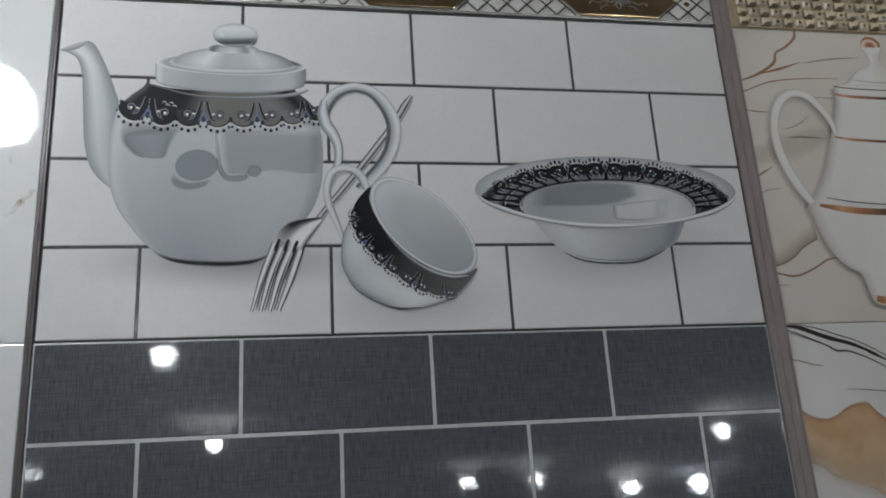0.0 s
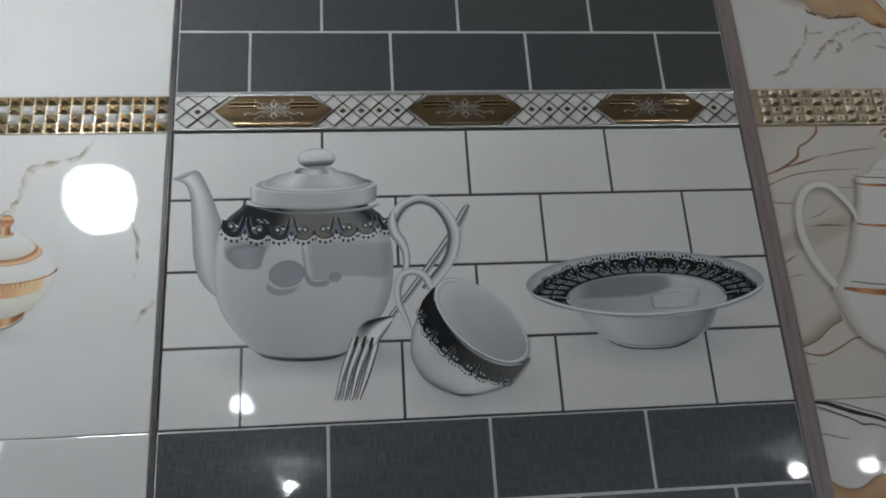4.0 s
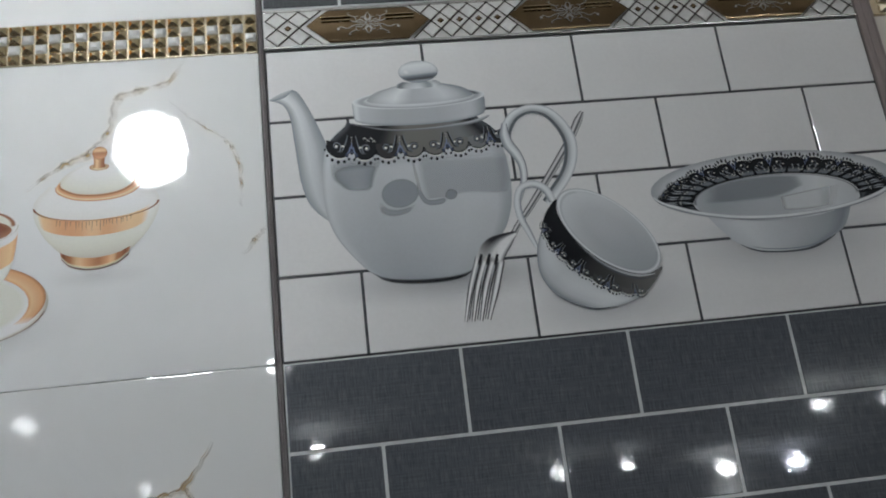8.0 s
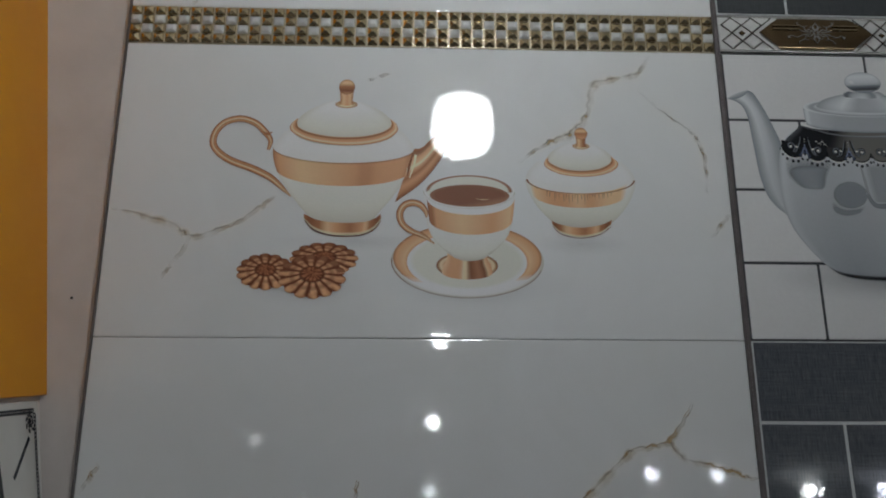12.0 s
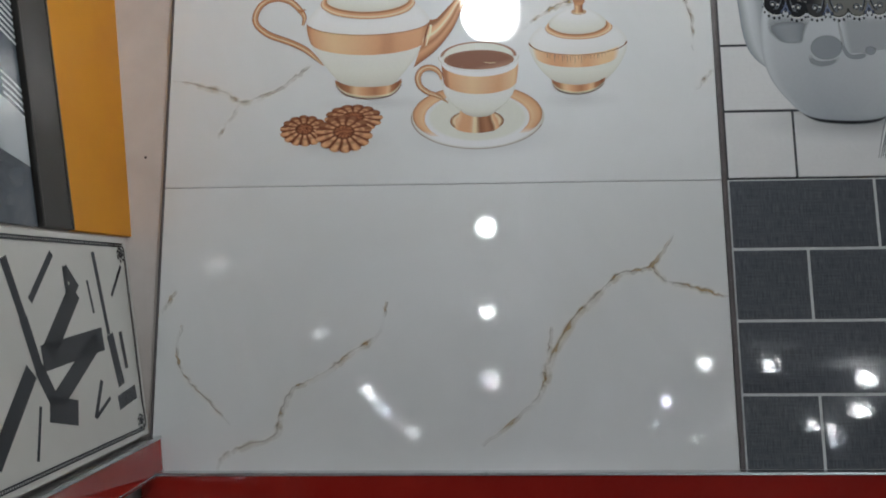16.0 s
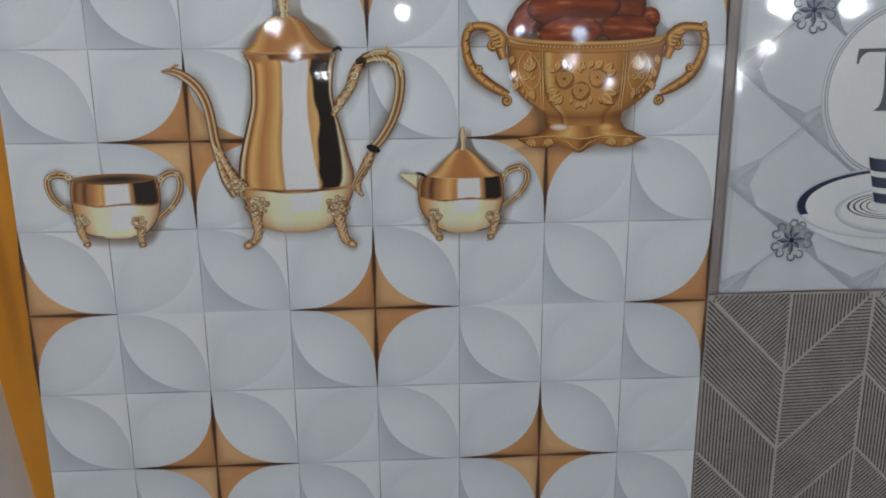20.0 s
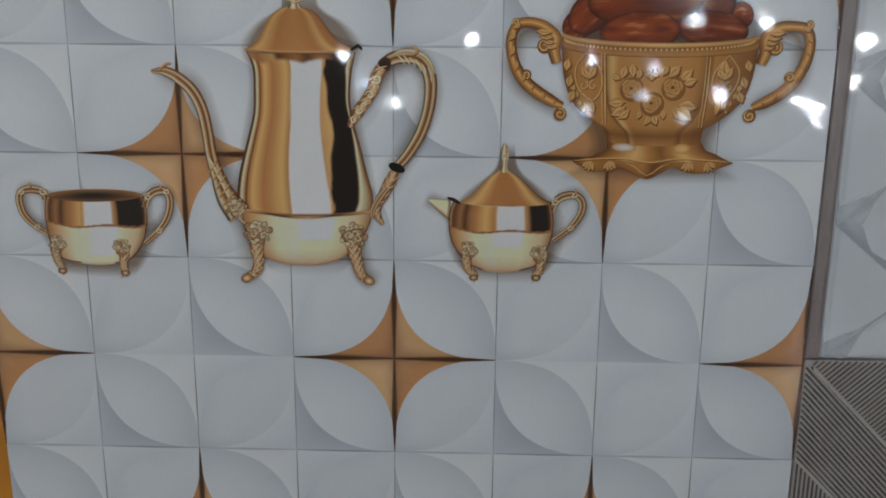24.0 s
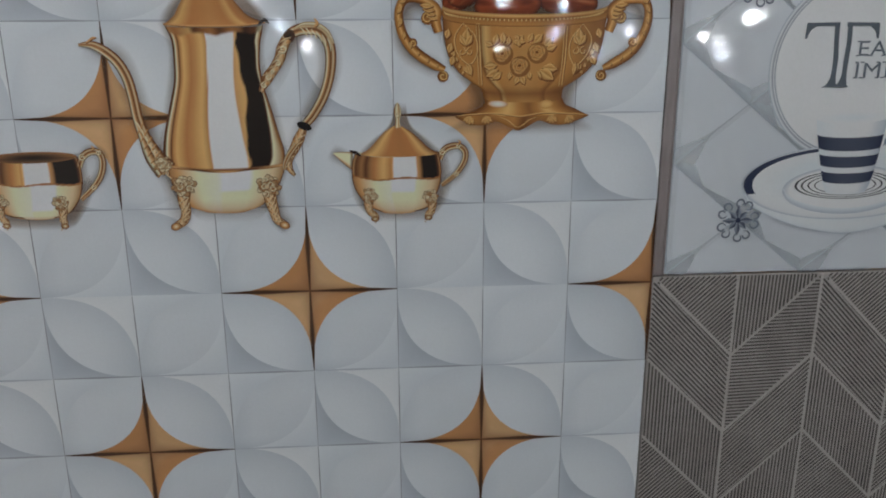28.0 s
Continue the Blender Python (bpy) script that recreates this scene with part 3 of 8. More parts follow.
k.patch([(290, 188), (297, 189), (306, 198), (314, 207), (319, 213)], [(272, 132), (297, 152), (316, 177), (326, 200), (331, 211)], lambda u, v: stops(u, (0.0, GO2), (0.1, GO4), (0.2, GO), (0.34, GO3), (0.4, GOW), (0.48, GO), (0.6, GO2), (0.75, GO), (0.92, GO2), (1.0, GO4)), 24, 16)
k.stroke([(288.6, 183.0), (285.4, 170.0), (283.3, 159.5)], [1.2, 2.4, 1], lambda u, s: GO4, 12, 3)
k.stroke([(291.4, 181.8), (289.8, 171.2), (285.5, 157.2)], [2.4, 2.2, 1], lambda u, s: GOW, 12, 3)
k.put("spout", body, 2, "swept gold spout")

sau = Ink().oval(341.5, 74, 72.5, 36, lambda r, a: stops(r, (0.0, CH2), (0.72, CH2), (0.76, CH), (0.93, CH), (0.975, CH2), (1.0, CH3)), 0, 0, 14, 64).put("printed_saucer", pot_tile, 3, "white china saucer with a gold border")
k = Ink()
sc = lambda s, f: mixed(stops(s, (0.0, GO2), (0.12, GO), (0.5, mixed(GO, GO3, 0.4)), (0.85, GO3), (1.0, GO)), CH, max(0.0, (abs(f - 0.45) - 0.42)) * 6)
crescent(k, (341.5, 77, 70.5, 34), (341, 73, 57, 29), 118, 224, sc)
crescent(k, (341.5, 77, 70.5, 34), (341, 73, 57, 29), 60, -38, sc)
k.oval(341.5, 74, 72.5, 36, lambda r, a: mixed(GO4, seen(130, 126, 120), 0.5), 0, 0.985, 2, 60, (176, 345))
k.put("gold_border", sau, 1, "gold border")
k = Ink().oval(341, 69.5, 29.3, 13, lambda r, a: stops(r, (0.0, GO), (0.78, GO), (0.82, GOW), (0.9, GO3), (0.95, GO4), (1.0, GO4)), 0, 0, 16, 48)
k.turned(341, [(63, 24), (68, 23), (75, 19.5), (84, 18.5)], lambda u, v: stops(u, (-1.0, GO3), (-0.8, GO), (-0.3, GO), (-0.12, GOW), (0.0, GO3), (0.08, GO4), (0.5, GO2), (0.75, GO4), (0.85, GO3), (1.0, GO)), (7, 4), 30, 8)
ft = k.put("printed_cup", pot_tile, 5, "white china cup of coffee with a gold band")
cup = ft
Ink().turned(343.5, [(82, 18), (87, 25), (94, 32), (104, 38.5), (120, 42.5), (134, 44), (144, 44.5)], china, (8, 18), 24, 20).put("bowl", cup, 1, "white china bowl")
Ink().turned(345, [(115, 40), (126, 41.5), (137, 42.5)], lambda u, v: stops(u, (-1.0, GO4), (-0.96, GO2), (-0.88, GO2), (-0.82, GO), (-0.2, GO3), (0.5, GO), (0.9, GO3), (1.0, GO)), (15, 17), 36, 6).put("gold_band", cup, 2, "gold band")
k = Ink()
BRN = seen(138, 104, 86)
k.oval(343.5, 144, 44.5, 17.8, lambda r, a: stops(r, (0.0, CH2), (0.86, CH2), (0.87, BRN if a < 180 else CH2), (0.95, GO4 if a < 184 else CH), (0.96, CH), (1.0, CH)), 0, 0.0, 26, 64)
k.oval(343.5, 144, 44.5, 17.8, lambda r, a: CH3, 0, 0.985, 2, 48, (180, 360))
k.put("rim", cup, 3, "gold and white rim")
CO, CO2 = seen(112, 76, 60), seen(140, 104, 84)
k = Ink().oval(344, 139.5, 38.5, 11.3, lambda r, a: mixed(stops(0.5 + 0.5 * r * math.cos(radians(a + 50)), (0.0, CO), (0.75, CO), (1.0, CO2)), CO2, 0.5 if r > 0.93 else 0), 0, 0, 9, 44)
k.stroke([(350, 136.5), (357, 135.4), (363, 136.5)], [0.4, 0.9, 0.3], lambda u, s: GO3, 10, 2)
k.put("coffee", cup, 4, "brown coffee")
k = Ink()
k.stroke([(302.8, 117.1), (301.1, 123.9), (296.2, 129.6), (288.0, 131.8), (280.4, 128.4), (276.7, 120.4), (279.0, 110.8), (287.2, 103.5), (299.1, 98.5), (309.9, 90.7)], [2, 5, 6.5, 7, 7, 7, 6.5, 6, 5, 1], gilt_edge, 50, 9)
k.put("handle", cup, 2, "gold handle")

sug = Ink().turned(453, [(112, 26), (120, 35), (132, 45), (146, 52), (158, 54), (168, 50), (178, 40)], china, (5, 8), 24, 20).put("printed_sugar_bowl", pot_tile, 3, "white china sugar bowl with gold bands")
Ink().turned(451, [(143.5, 46), (151, 48), (157.5, 49)], lambda u, v: stops(u, (-1.0, CH2), (-0.9, GO3), (-0.6, GO), (-0.3, GO), (0.0, GO3), (0.2, GO), (0.6, GO3), (0.85, GO3), (1.0, CH)), (15, 14), 30, 6).put("gold_band", sug, 1, "pale gold band")
k = Ink()
rnd = random.Random(4)
for i in range(22):
    x = 420 + 62 * i / 21 + rnd.uniform(-1, 1)
    z = 157 - 14 * math.sqrt(max(0, 1 - ((x - 451) / 49) ** 2))
    k.stroke([(x, z - 1), (x + rnd.uniform(-0.4, 0.4), z - rnd.uniform(4, 11))], [0.9, 0.3], lambda u, s: (*GO2, 0.5), 4, 2)
k.put("brush_marks", sug, 2, "brushed strokes", SOFT_INK)
Ink().oval(453, 158, 54, 15.5, lambda r, a: GO4, 0, 0.965, 2, 48, (182, 358)).put("gold_line", sug, 2)
Ink().turned(453.5, [(174, 36), (182, 32), (190, 24), (197, 10)], china, (12, 2), 22, 12).put("lid", sug, 2, "domed white lid")
k = Ink()
k.patch([(421.9, 181.2), (417.8, 175.2), (420.4, 169.4), (434.0, 163.0), (453.3, 160.7), (472.8, 162.5), (487.0, 168.4), (491.3, 175.5), (484.4, 182.6)], [(421.9, 181.2), (422.3, 177.0), (426.1, 173.5), (437.0, 168.8), (453.6, 167.1), (470.3, 169.0), (480.6, 173.7), (484.1, 177.9), (484.4, 182.6)], ring_tone, 36, 9)
k.put("lid_ring", sug, 3, "gold lid ring")
k = Ink()
k.oval(455, 193, 8.5, 3.4, lambda r, a: stops(r, (0.0, GO3), (0.7, GOW), (0.86, GO2), (1.0, GO2)), 0, 0, 6, 22)
k.turned(455, [(193, 6), (196, 4.6), (203, 5)], lambda u, v: stops(u, (-1.0, GO2), (-0.4, GO3), (0.3, GO2), (1.0, GO4)), (1.5, 1), 12, 6)
k.oval(455.5, 206.5, 6.6, 6.4, lambda r, a: mixed(stops(0.5 - 0.5 * r * math.sin(radians(a)), (0.0, GO2), (0.3, GO3), (0.5, GO2), (1.0, GO)), GO4, max(0, r - 0.8) * 3), 0, 0, 6, 22)
k.put("knob", sug, 4, "small gold knob")
k = Ink()
k.patch([(422.9, 115.2), (432.0, 111.2), (450.9, 108.4), (470.2, 111.3), (481.3, 116.4)], [(423.8, 110.6), (432.2, 102.8), (450.5, 98.9), (469.2, 102.9), (480.5, 111.3)], lambda u, v: gilt_foot(u, v), 26, 9)
k.stroke([(423.8, 109.5), (432.2, 101.6), (450.5, 97.8), (469.1, 101.7), (480.4, 109.6)], 0.7, lambda u, s: GO4, 24, 3)
k.put("foot", sug, 2, "low gold foot")

BI, BI2, BI3 = seen(160, 112, 82), seen(96, 56, 38), seen(192, 146, 110)


def biscuit(x, z, rx, rz, layer, seed):
    """A fluted round biscuit seen from above its front edge, with a jam hollow."""
    k = Ink()
    rnd = random.Random(seed)
    n, nl = 160, 14
    ph = rnd.random() * 360
    P, C = [], []
    for r in np.linspace(0.0, 1.0, 15):
        row, col = [], []
        for i in range(n):
            a = 360 * i / n
            lobe = abs(math.cos(radians((a + ph) * nl / 2))) ** 0.7
            front = 0.5 - 0.5 * math.sin(radians(a))
            rr = r * (1 + 0.12 * (lobe - 0.6) * r)
            row.append((x + rr * rx * math.cos(radians(a)), z + rr * rz * math.sin(radians(a)) + 0.2 * rz * (1 - r) ** 1.2))
            g = noise.noise(Vector((a * 0.11 + seed, r * 5, seed))) + 0.35 * noise.noise(Vector((a * 0.3, r * 11, seed + 3)))
            if r < 0.34:
                c = mixed(seen(150, 96, 66), seen(84, 46, 30), min(1.0, max(0.0, 0.5 + 2.4 * g)))
            elif r < 0.42:
                c = seen(82, 46, 30)
            else:
                t = (r - 0.42) / 0.58
                c = stops(lobe + 0.3 * g, (0.25, mixed(BI2, seen(82, 46, 30), 0.5)), (0.5, BI2), (0.72, BI), (1.0, mixed(BI, BI3, 0.4 + 0.6 * front)))
                if t > 0.62 and front < 0.4:
                    c = mixed(c, BI2, 0.75)
                if 0.25 < t < 0.4:
                    c = mixed(c, BI2, 0.45)
                c = mixed(c, BI2, max(0, t - 0.85) * 2.4)
            col.append(c)
        P.append(row)
        C.append(col)
    k.grid(P, C, True)
    return k.put("printed_biscuit", pot_tile, layer, "fluted brown biscuit with a jam centre")


biscuit(206, 75, 31, 15.5, 3, 1)
biscuit(152, 62, 26, 17, 4, 2)
biscuit(195.5, 57.5, 30.5, 20.5, 6, 3)

# -- column 2: slate and white brick-pattern tiles --
A_JOINTS = [0.075, 0.225, 0.375, 0.525]
B_JOINTS = [0.151, 0.301, 0.452]
for z, first in ((0.646, 0), (0.3455, 0), (-0.3, 1)):
    t = wall_tile(COL2, z, None, "slate blue brick-pattern wall tile with pale joints")
    bricked(t, W2, 0.2995, 0.074875, (A_JOINTS, B_JOINTS) if not first else ([0.078, 0.228, 0.378, 0.528], [0.152, 0.302, 0.452]), PALE_JOINT, LINEN if first else SLATE)
wt = wall_tile(COL2, 0, None, "white brick-pattern tile printed with a teapot and bowl")
bricked(wt, W2, 0.2995, 0.074875, ([0.073, 0.223, 0.3725, 0.5245], [0.15, 0.30, 0.45]), DARK_JOINT, WHITE_BRICK, 0.0026)
PL = 7  # prints lie on the brick faces

G0, G1, G2, G3, G4, G5 = seen(169, 172, 174), seen(155, 158, 161), seen(130, 134, 138), seen(104, 110, 116), seen(64, 67, 71), seen(24, 25, 28)

LIT = seen(182, 185, 188)


BASE = seen(30, 32, 36)


def grey_china(u, v):
    base = stops(u, (-1.0, G2), (-0.955, LIT), (-0.86, G1), (-0.4, mixed(G1, G2, 0.5)), (0.1, G1), (0.5, G0), (0.84, G0), (0.93, G2), (1.0, G3))
    low = stops(v, (0.0, BASE), (0.025, G4), (0.06, G3), (0.14, mixed(G2, G3, 0.6)), (0.3, mixed(G2, G3, 0.2)), (0.5, mixed(G1, G2, 0.75)), (0.7, mixed(G1, G2, 0.2)), (0.88, G0))
    return tuple(a * 0.4 + b * 0.6 for a, b in zip(base, low))


k = Ink()
cast_shadow(k, 150, 62, 130, 26, (0.22, 0.25, 0.28), 0.5)
cast_shadow(k, 470, 70, 120, 40, (0.27, 0.31, 0.36), 0.42)
cast_shadow(k, 290, 30, 85, 34, (0.27, 0.31, 0.36), 0.32)
k.put("printed_shadow", wt, PL - 1, "soft grey printed shadow", SOFT_INK)

PX = 131.5
pot = Ink().turned(PX, [(65, 36), (68, 43), (75.5, 53), (85, 61.5), (96, 70), (107, 77), (121, 82.5), (137, 85.6), (158, 86.4), (182, 84), (197, 80), (207, 73), (215, 63)], grey_china, (4.5, 4), 34, 40).put("printed_teapot", wt, PL + 1, "white china teapot with a dark lace collar")
k = Ink()
k.patch([(1, 247.4), (8, 245.4), (15.5, 240), (20, 227.5), (22, 207), (24, 182.5), (26, 163), (31, 144), (38.7, 132.5), (48, 124)], [(23.5, 257.3), (29, 253.7), (36, 240.6), (41.5, 227.7), (47, 212.4), (51, 200), (52, 184), (52, 166), (51, 146), (52, 128)],
        lambda u, v: mixed(stops(u, (0.0, G3), (0.1, G2), (0.35, LIT), (0.6, G0), (0.75, mixed(G1, G2, 0.6)), (1.0, G3)), G2, 0.6 * v), 36, 12)
k.patch([(1, 247.6), (6.6, 251.1), (14.9, 255), (23.5, 257.6)], [(1, 247), (8, 247.2), (16, 249.5), (23.5, 256)], lambda u, v: mixed(G1, G3, u), 12, 4)
k.put("spout", pot, -0.5, "curved white spout")
HW2 = lambda u, s: stops(u, (-1.0, G2), (-0.7, G0), (0.0, LIT), (0.5, G1), (0.8, G3), (1.0, G2))
k = Ink()
k.stroke([(219, 190), (221, 201), (229, 213), (240, 219), (250, 220), (262, 215.8), (272, 204.6), (278.5, 190), (279.5, 176), (275.5, 160), (268, 147), (257, 134), (248, 124)], [9, 11, 10.5, 9.6, 9.4, 11, 12.4, 13, 13, 12, 11.5, 11, 9], lambda u, s: stops(u, (-1.0, G3), (-0.9, mixed(G3, G4, 0.5)), (-0.55, G4), (-0.4, G2), (-0.2, mixed(G1, G2, 0.5)), (0.15, G0), (0.6, LIT), (0.88, G1), (1.0, G2)), 80, 16)
k.stroke([(219.5, 207), (218.4, 195), (221, 184), (226.5, 175), (230.5, 164), (230.5, 150), (226.5, 138), (222, 124)], [5, 10, 11, 10, 8, 7, 5.5, 2], lambda u, s: stops(u, (-1.0, G3), (-0.6, G2), (-0.1, LIT), (0.5, G0), (0.8, G2), (1.0, G4)), 44, 12)
k.put("handle", pot, 6, "looped white handle")
k = Ink()
dim = lambda c, a: (lambda u, v: (*c, a * math.sin(math.pi * u) ** 0.35 * min(1, 5 * v, 5 * (1 - v))))
k.patch([(52.5, 186), (53.5, 166), (60.0, 157), (66, 152.5), (75, 150)], [(104.0, 182), (97, 170), (93.5, 162), (91, 154), (86.5, 149)], dim(mixed(G2, G3, 0.3), 0.8), 26, 20)
k.patch([(132, 180), (132.5, 160), (134.5, 146), (136.0, 137.5)], [(220, 178), (220, 160), (218, 147), (214, 138.7)], lambda u, v: (*G2, 0.36 * min(1, 14 * u, 14 * (1 - u), 9 * v, (1 - v + 0.09 * math.sin(7 * u + 1)) * 12 if v > 0.7 else 1)), 30, 26)
k.oval(114.5, 145, 18.0, 14.6, lambda r, a: (*mixed(G2, G3, 0.4), 0.75 * min(1, (1 - r) * 8)), 8, 0, 18, 44)
k.stroke([(96.0, 138), (98.5, 130), (107.0, 126.5), (119, 128), (128, 133.5)], [3, 8, 8, 6, 2], lambda u, s: (*G2, 0.6 * (1 - u * u) ** 0.6 * min(1.0, 5 * s, 5 * (1 - s))), 26, 7)
k.stroke([(131.5, 158), (133, 143), (138.5, 134.5), (150, 134), (158, 138)], [3, 5, 6, 7, 4], lambda u, s: (*mixed(G2, G3, 0.2), 0.7 * (1 - u * u) ** 0.6 * min(1.0, 6 * s, 6 * (1 - s))), 30, 7)
k.oval(161, 140, 6, 5.5, lambda r, a: (*mixed(G2, G3, 0.3), 0.7 * min(1, (1 - r) * 4)), 20, 0, 8, 24)
k.stroke([(129.0, 176), (131.0, 160), (133, 146)], [2, 4, 2], lambda u, s: (*LIT, 0.5 * (1 - u * u)), 16, 5)
k.stroke([(79.7, 74.5), (92.1, 66.0), (107.6, 62.0), (131.7, 60.2), (152.3, 60.8), (166.1, 63.8), (178.0, 71.0)], [1, 3.4, 4.6, 5, 4.6, 3.4, 1], lambda u, s: (*BASE, 0.9 * (1 - u * u) * min(1.0, 4 * s, 4 * (1 - s))), 36, 7)
k.put("sheen", pot, 1, "pale grey window reflections", SOFT_INK)
TAU = seen(92, 91, 88)
COLLAR = lambda u, v: stops(u, (-1.0, G4), (-0.93, G5), (-0.42, G5), (-0.3, mixed(G5, TAU, 0.4)), (-0.12, TAU), (0.3, TAU), (0.62, mixed(TAU, G3, 0.4)), (0.76, mixed(TAU, G4, 0.6)), (0.88, G5), (1.0, G4))
Ink().turned(PX + 1, [(195.5, 80.5), (201, 78), (208, 71.5), (215, 63.5), (221, 60)], COLLAR, (10.5, 8), 44, 16).put("lace_collar", pot, 1, "dark grey lace collar")

BLUE, BLK, CRM = seen(48, 58, 82), seen(16, 17, 20), seen(188, 186, 178)
PALE_BLUE = seen(104, 114, 138)


def lace(ink, place, n, tone, deep=0.42, high=1.0, finger=1.0, curls=True, drop=0.13):
    """A lace border of n motifs: a beaded tower with blue drops between two curled scallops, dots below. place(s): a point and the outward way."""
    for i in range(n):
        (ax, az), _ = place(i / n)
        (bx, bz), _ = place((i + 1) / n)
        (cx, cz), (dx, dz) = place((i + 0.5) / n)
        h = max(math.hypot(bx - ax, bz - az) / 2, 0.5)
        tx, tz = (bx - ax) / (2 * h), (bz - az) / (2 * h)
        bow = ((cx - (ax + bx) / 2) * tx + (cz - (az + bz) / 2) * tz, (cx - (ax + bx) / 2) * dx + (cz - (az + bz) / 2) * dz)

        def q(a, b):
            s = 1 - a * a
            return (ax + bx) / 2 + tx * (h * a + bow[0] * s) + dx * (h * b + bow[1] * s), (az + bz) / 2 + tz * (h * a + bow[0] * s) + dz * (h * b + bow[1] * s)

        up = math.degrees(math.atan2(dz, dx)) + 90
        for sg in (-1, 1):
            fill = tone((i + 0.5 + 0.25 * sg) / n)
            arc = [(sg * 0.53 + 0.46 * math.cos(w), math.sin(w)) for w in np.linspace(math.pi, 0, 11)]
            ink.patch([q(c, -0.25) for c, _ in arc], [q(c, (deep + 0.1) * sn - 0.02) for c, sn in arc], lambda u, v: mixed(CRM, G1, 0.25), 16, 3)
            ink.patch([q(c, -0.25) for c, _ in arc], [q(c, deep * sn) for c, sn in arc], lambda u, v: fill, 16, 3)
            ink.stroke([q(c, deep * sn) for c, sn in arc], 0.05 * h, lambda u, s2: BLK, 16, 2)
            for j, w in enumerate(np.linspace(math.pi * 0.95, 0.05 * math.pi, 7)):
                big = 0.55 + 0.5 * math.sin(w)
                ink.oval(*q(sg * 0.53 + 0.52 * math.cos(w), (deep + drop * finger ** 0.5) * math.sin(w) ** 0.8 + 0.07), 0.062 * h * big, 0.075 * h * big * finger, lambda r, a: BLK, up - 18 * math.cos(w) if finger > 1 else 0, 0, 2, 10)
            if curls:
                sp = [q(sg * (0.6 + 0.2 * (1 - k2 / 11) * math.cos(k2 * 0.8 + 2.2)), -0.06 + 0.22 * (1 - k2 / 11) * math.sin(k2 * 0.8 + 2.2)) for k2 in range(10)]
                tail = [q(sg * 0.1, -high), q(sg * 0.15, -0.6 * high), q(sg * 0.2, -0.2), q(sg * 0.32, 0.1), q(sg * 0.5, 0.17)]
                ink.stroke(tail, [0.05 * h, 0.07 * h, 0.08 * h, 0.07 * h, 0.04 * h], lambda u, s2: BLK, 18, 2)
                ink.stroke([(p[0] + tx * sg * 0.06 * h, p[1] + tz * sg * 0.06 * h) for p in tail], [0.02 * h, 0.04 * h, 0.05 * h, 0.05 * h, 0.02 * h], lambda u, s2: mixed(G3, G4, 0.35), 18, 2)
                ink.stroke(sp, 0.11 * h, lambda u, s2: BLK, 26, 2)
                ink.stroke(sp, 0.05 * h, lambda u, s2: mixed(G3, G4, 0.3), 26, 2)
                ink.oval(*q(sg * 0.6, -0.06), 0.06 * h, 0.05 * h, lambda r, a: CRM, 0, 0, 2, 8)
                ink.oval(*q(sg * 0.36, -0.1), 0.07 * h, 0.035 * h, lambda r, a: CRM, 25 * sg, 0, 2, 8)
            else:
                ink.oval(*q(sg * 0.5, -0.1), 0.16 * h, 0.13 * h, lambda r, a: mixed(G3, G5, 0.45), up, 0.72, 2, 14)
                ink.oval(*q(sg * 0.42, -0.02), 0.055 * h, 0.045 * h, lambda r, a: CRM, 0, 0, 2, 8)
                ink.oval(*q(sg * 0.72, -0.2), 0.04 * h, 0.035 * h, lambda r, a: CRM, 0, 0, 2, 8)
        if curls:
            ink.patch([q(-0.03, -high), q(-0.07, -0.5 * high), q(-0.13, 0.05)], [q(0.03, -high), q(0.07, -0.5 * high), q(0.13, 0.05)], lambda u, v: mixed(fill, BLK, 0.2), 8, 3)
            for k2 in range(4):
                ink.oval(*q(0.0, (-0.85 + 0.2 * k2) * high), 0.02 * h, 0.03 * h, lambda r, a: mixed(CRM, G3, 0.5), 0, 0, 2, 8)
        else:
            # a stalk with a white bud runs in from the flower to the band's inner edge
            ink.stroke([q(0, 0.0), q(0.0, -0.55), q(0, -high)], [0.2 * h, 0.14 * h, 0.3 * h], lambda u, s2: BLK, 10, 3)
            for sg in (-1, 1):
                ink.stroke([q(sg * 0.1, -0.3), q(sg * 0.16, -0.65), q(sg * 0.4, -high * 0.95)], [0.02 * h, 0.05 * h, 0.02 * h], lambda u, s2: mixed(CRM, G4, 0.55), 10, 2)
        for off, b, tl in ((-0.2, 0.22, 26), (0.2, 0.22, -26), (0.0, 0.05, 0)):
            ink.stroke([q(off * 0.3, b - 0.34), q(off * 0.5, b - 0.12), q(off, b)], [0.03 * h, 0.06 * h, 0.05 * h], lambda u, s2: mixed(PALE_BLUE, BLUE, 0.2), 10, 2)
            ink.oval(*q(off, b + 0.05), 0.065 * h, 0.11 * h, lambda r, a: mixed(mixed(BLUE, PALE_BLUE, 0.3), BLK, min(1, r * 1.2)), up + tl, 0, 4, 12)


def collar_at(s):
    x = float(np.interp(s, (0, 0.125, 0.375, 0.625, 0.875, 1.0), (51, 74, 119, 163, 204, 222)))
    u = min(1.0, max(-1.0, (x - PX - 1) / 82))
    return (x, 198.5 - 9.5 * math.sqrt(1 - u * u)), (0.1 * u, -0.99)


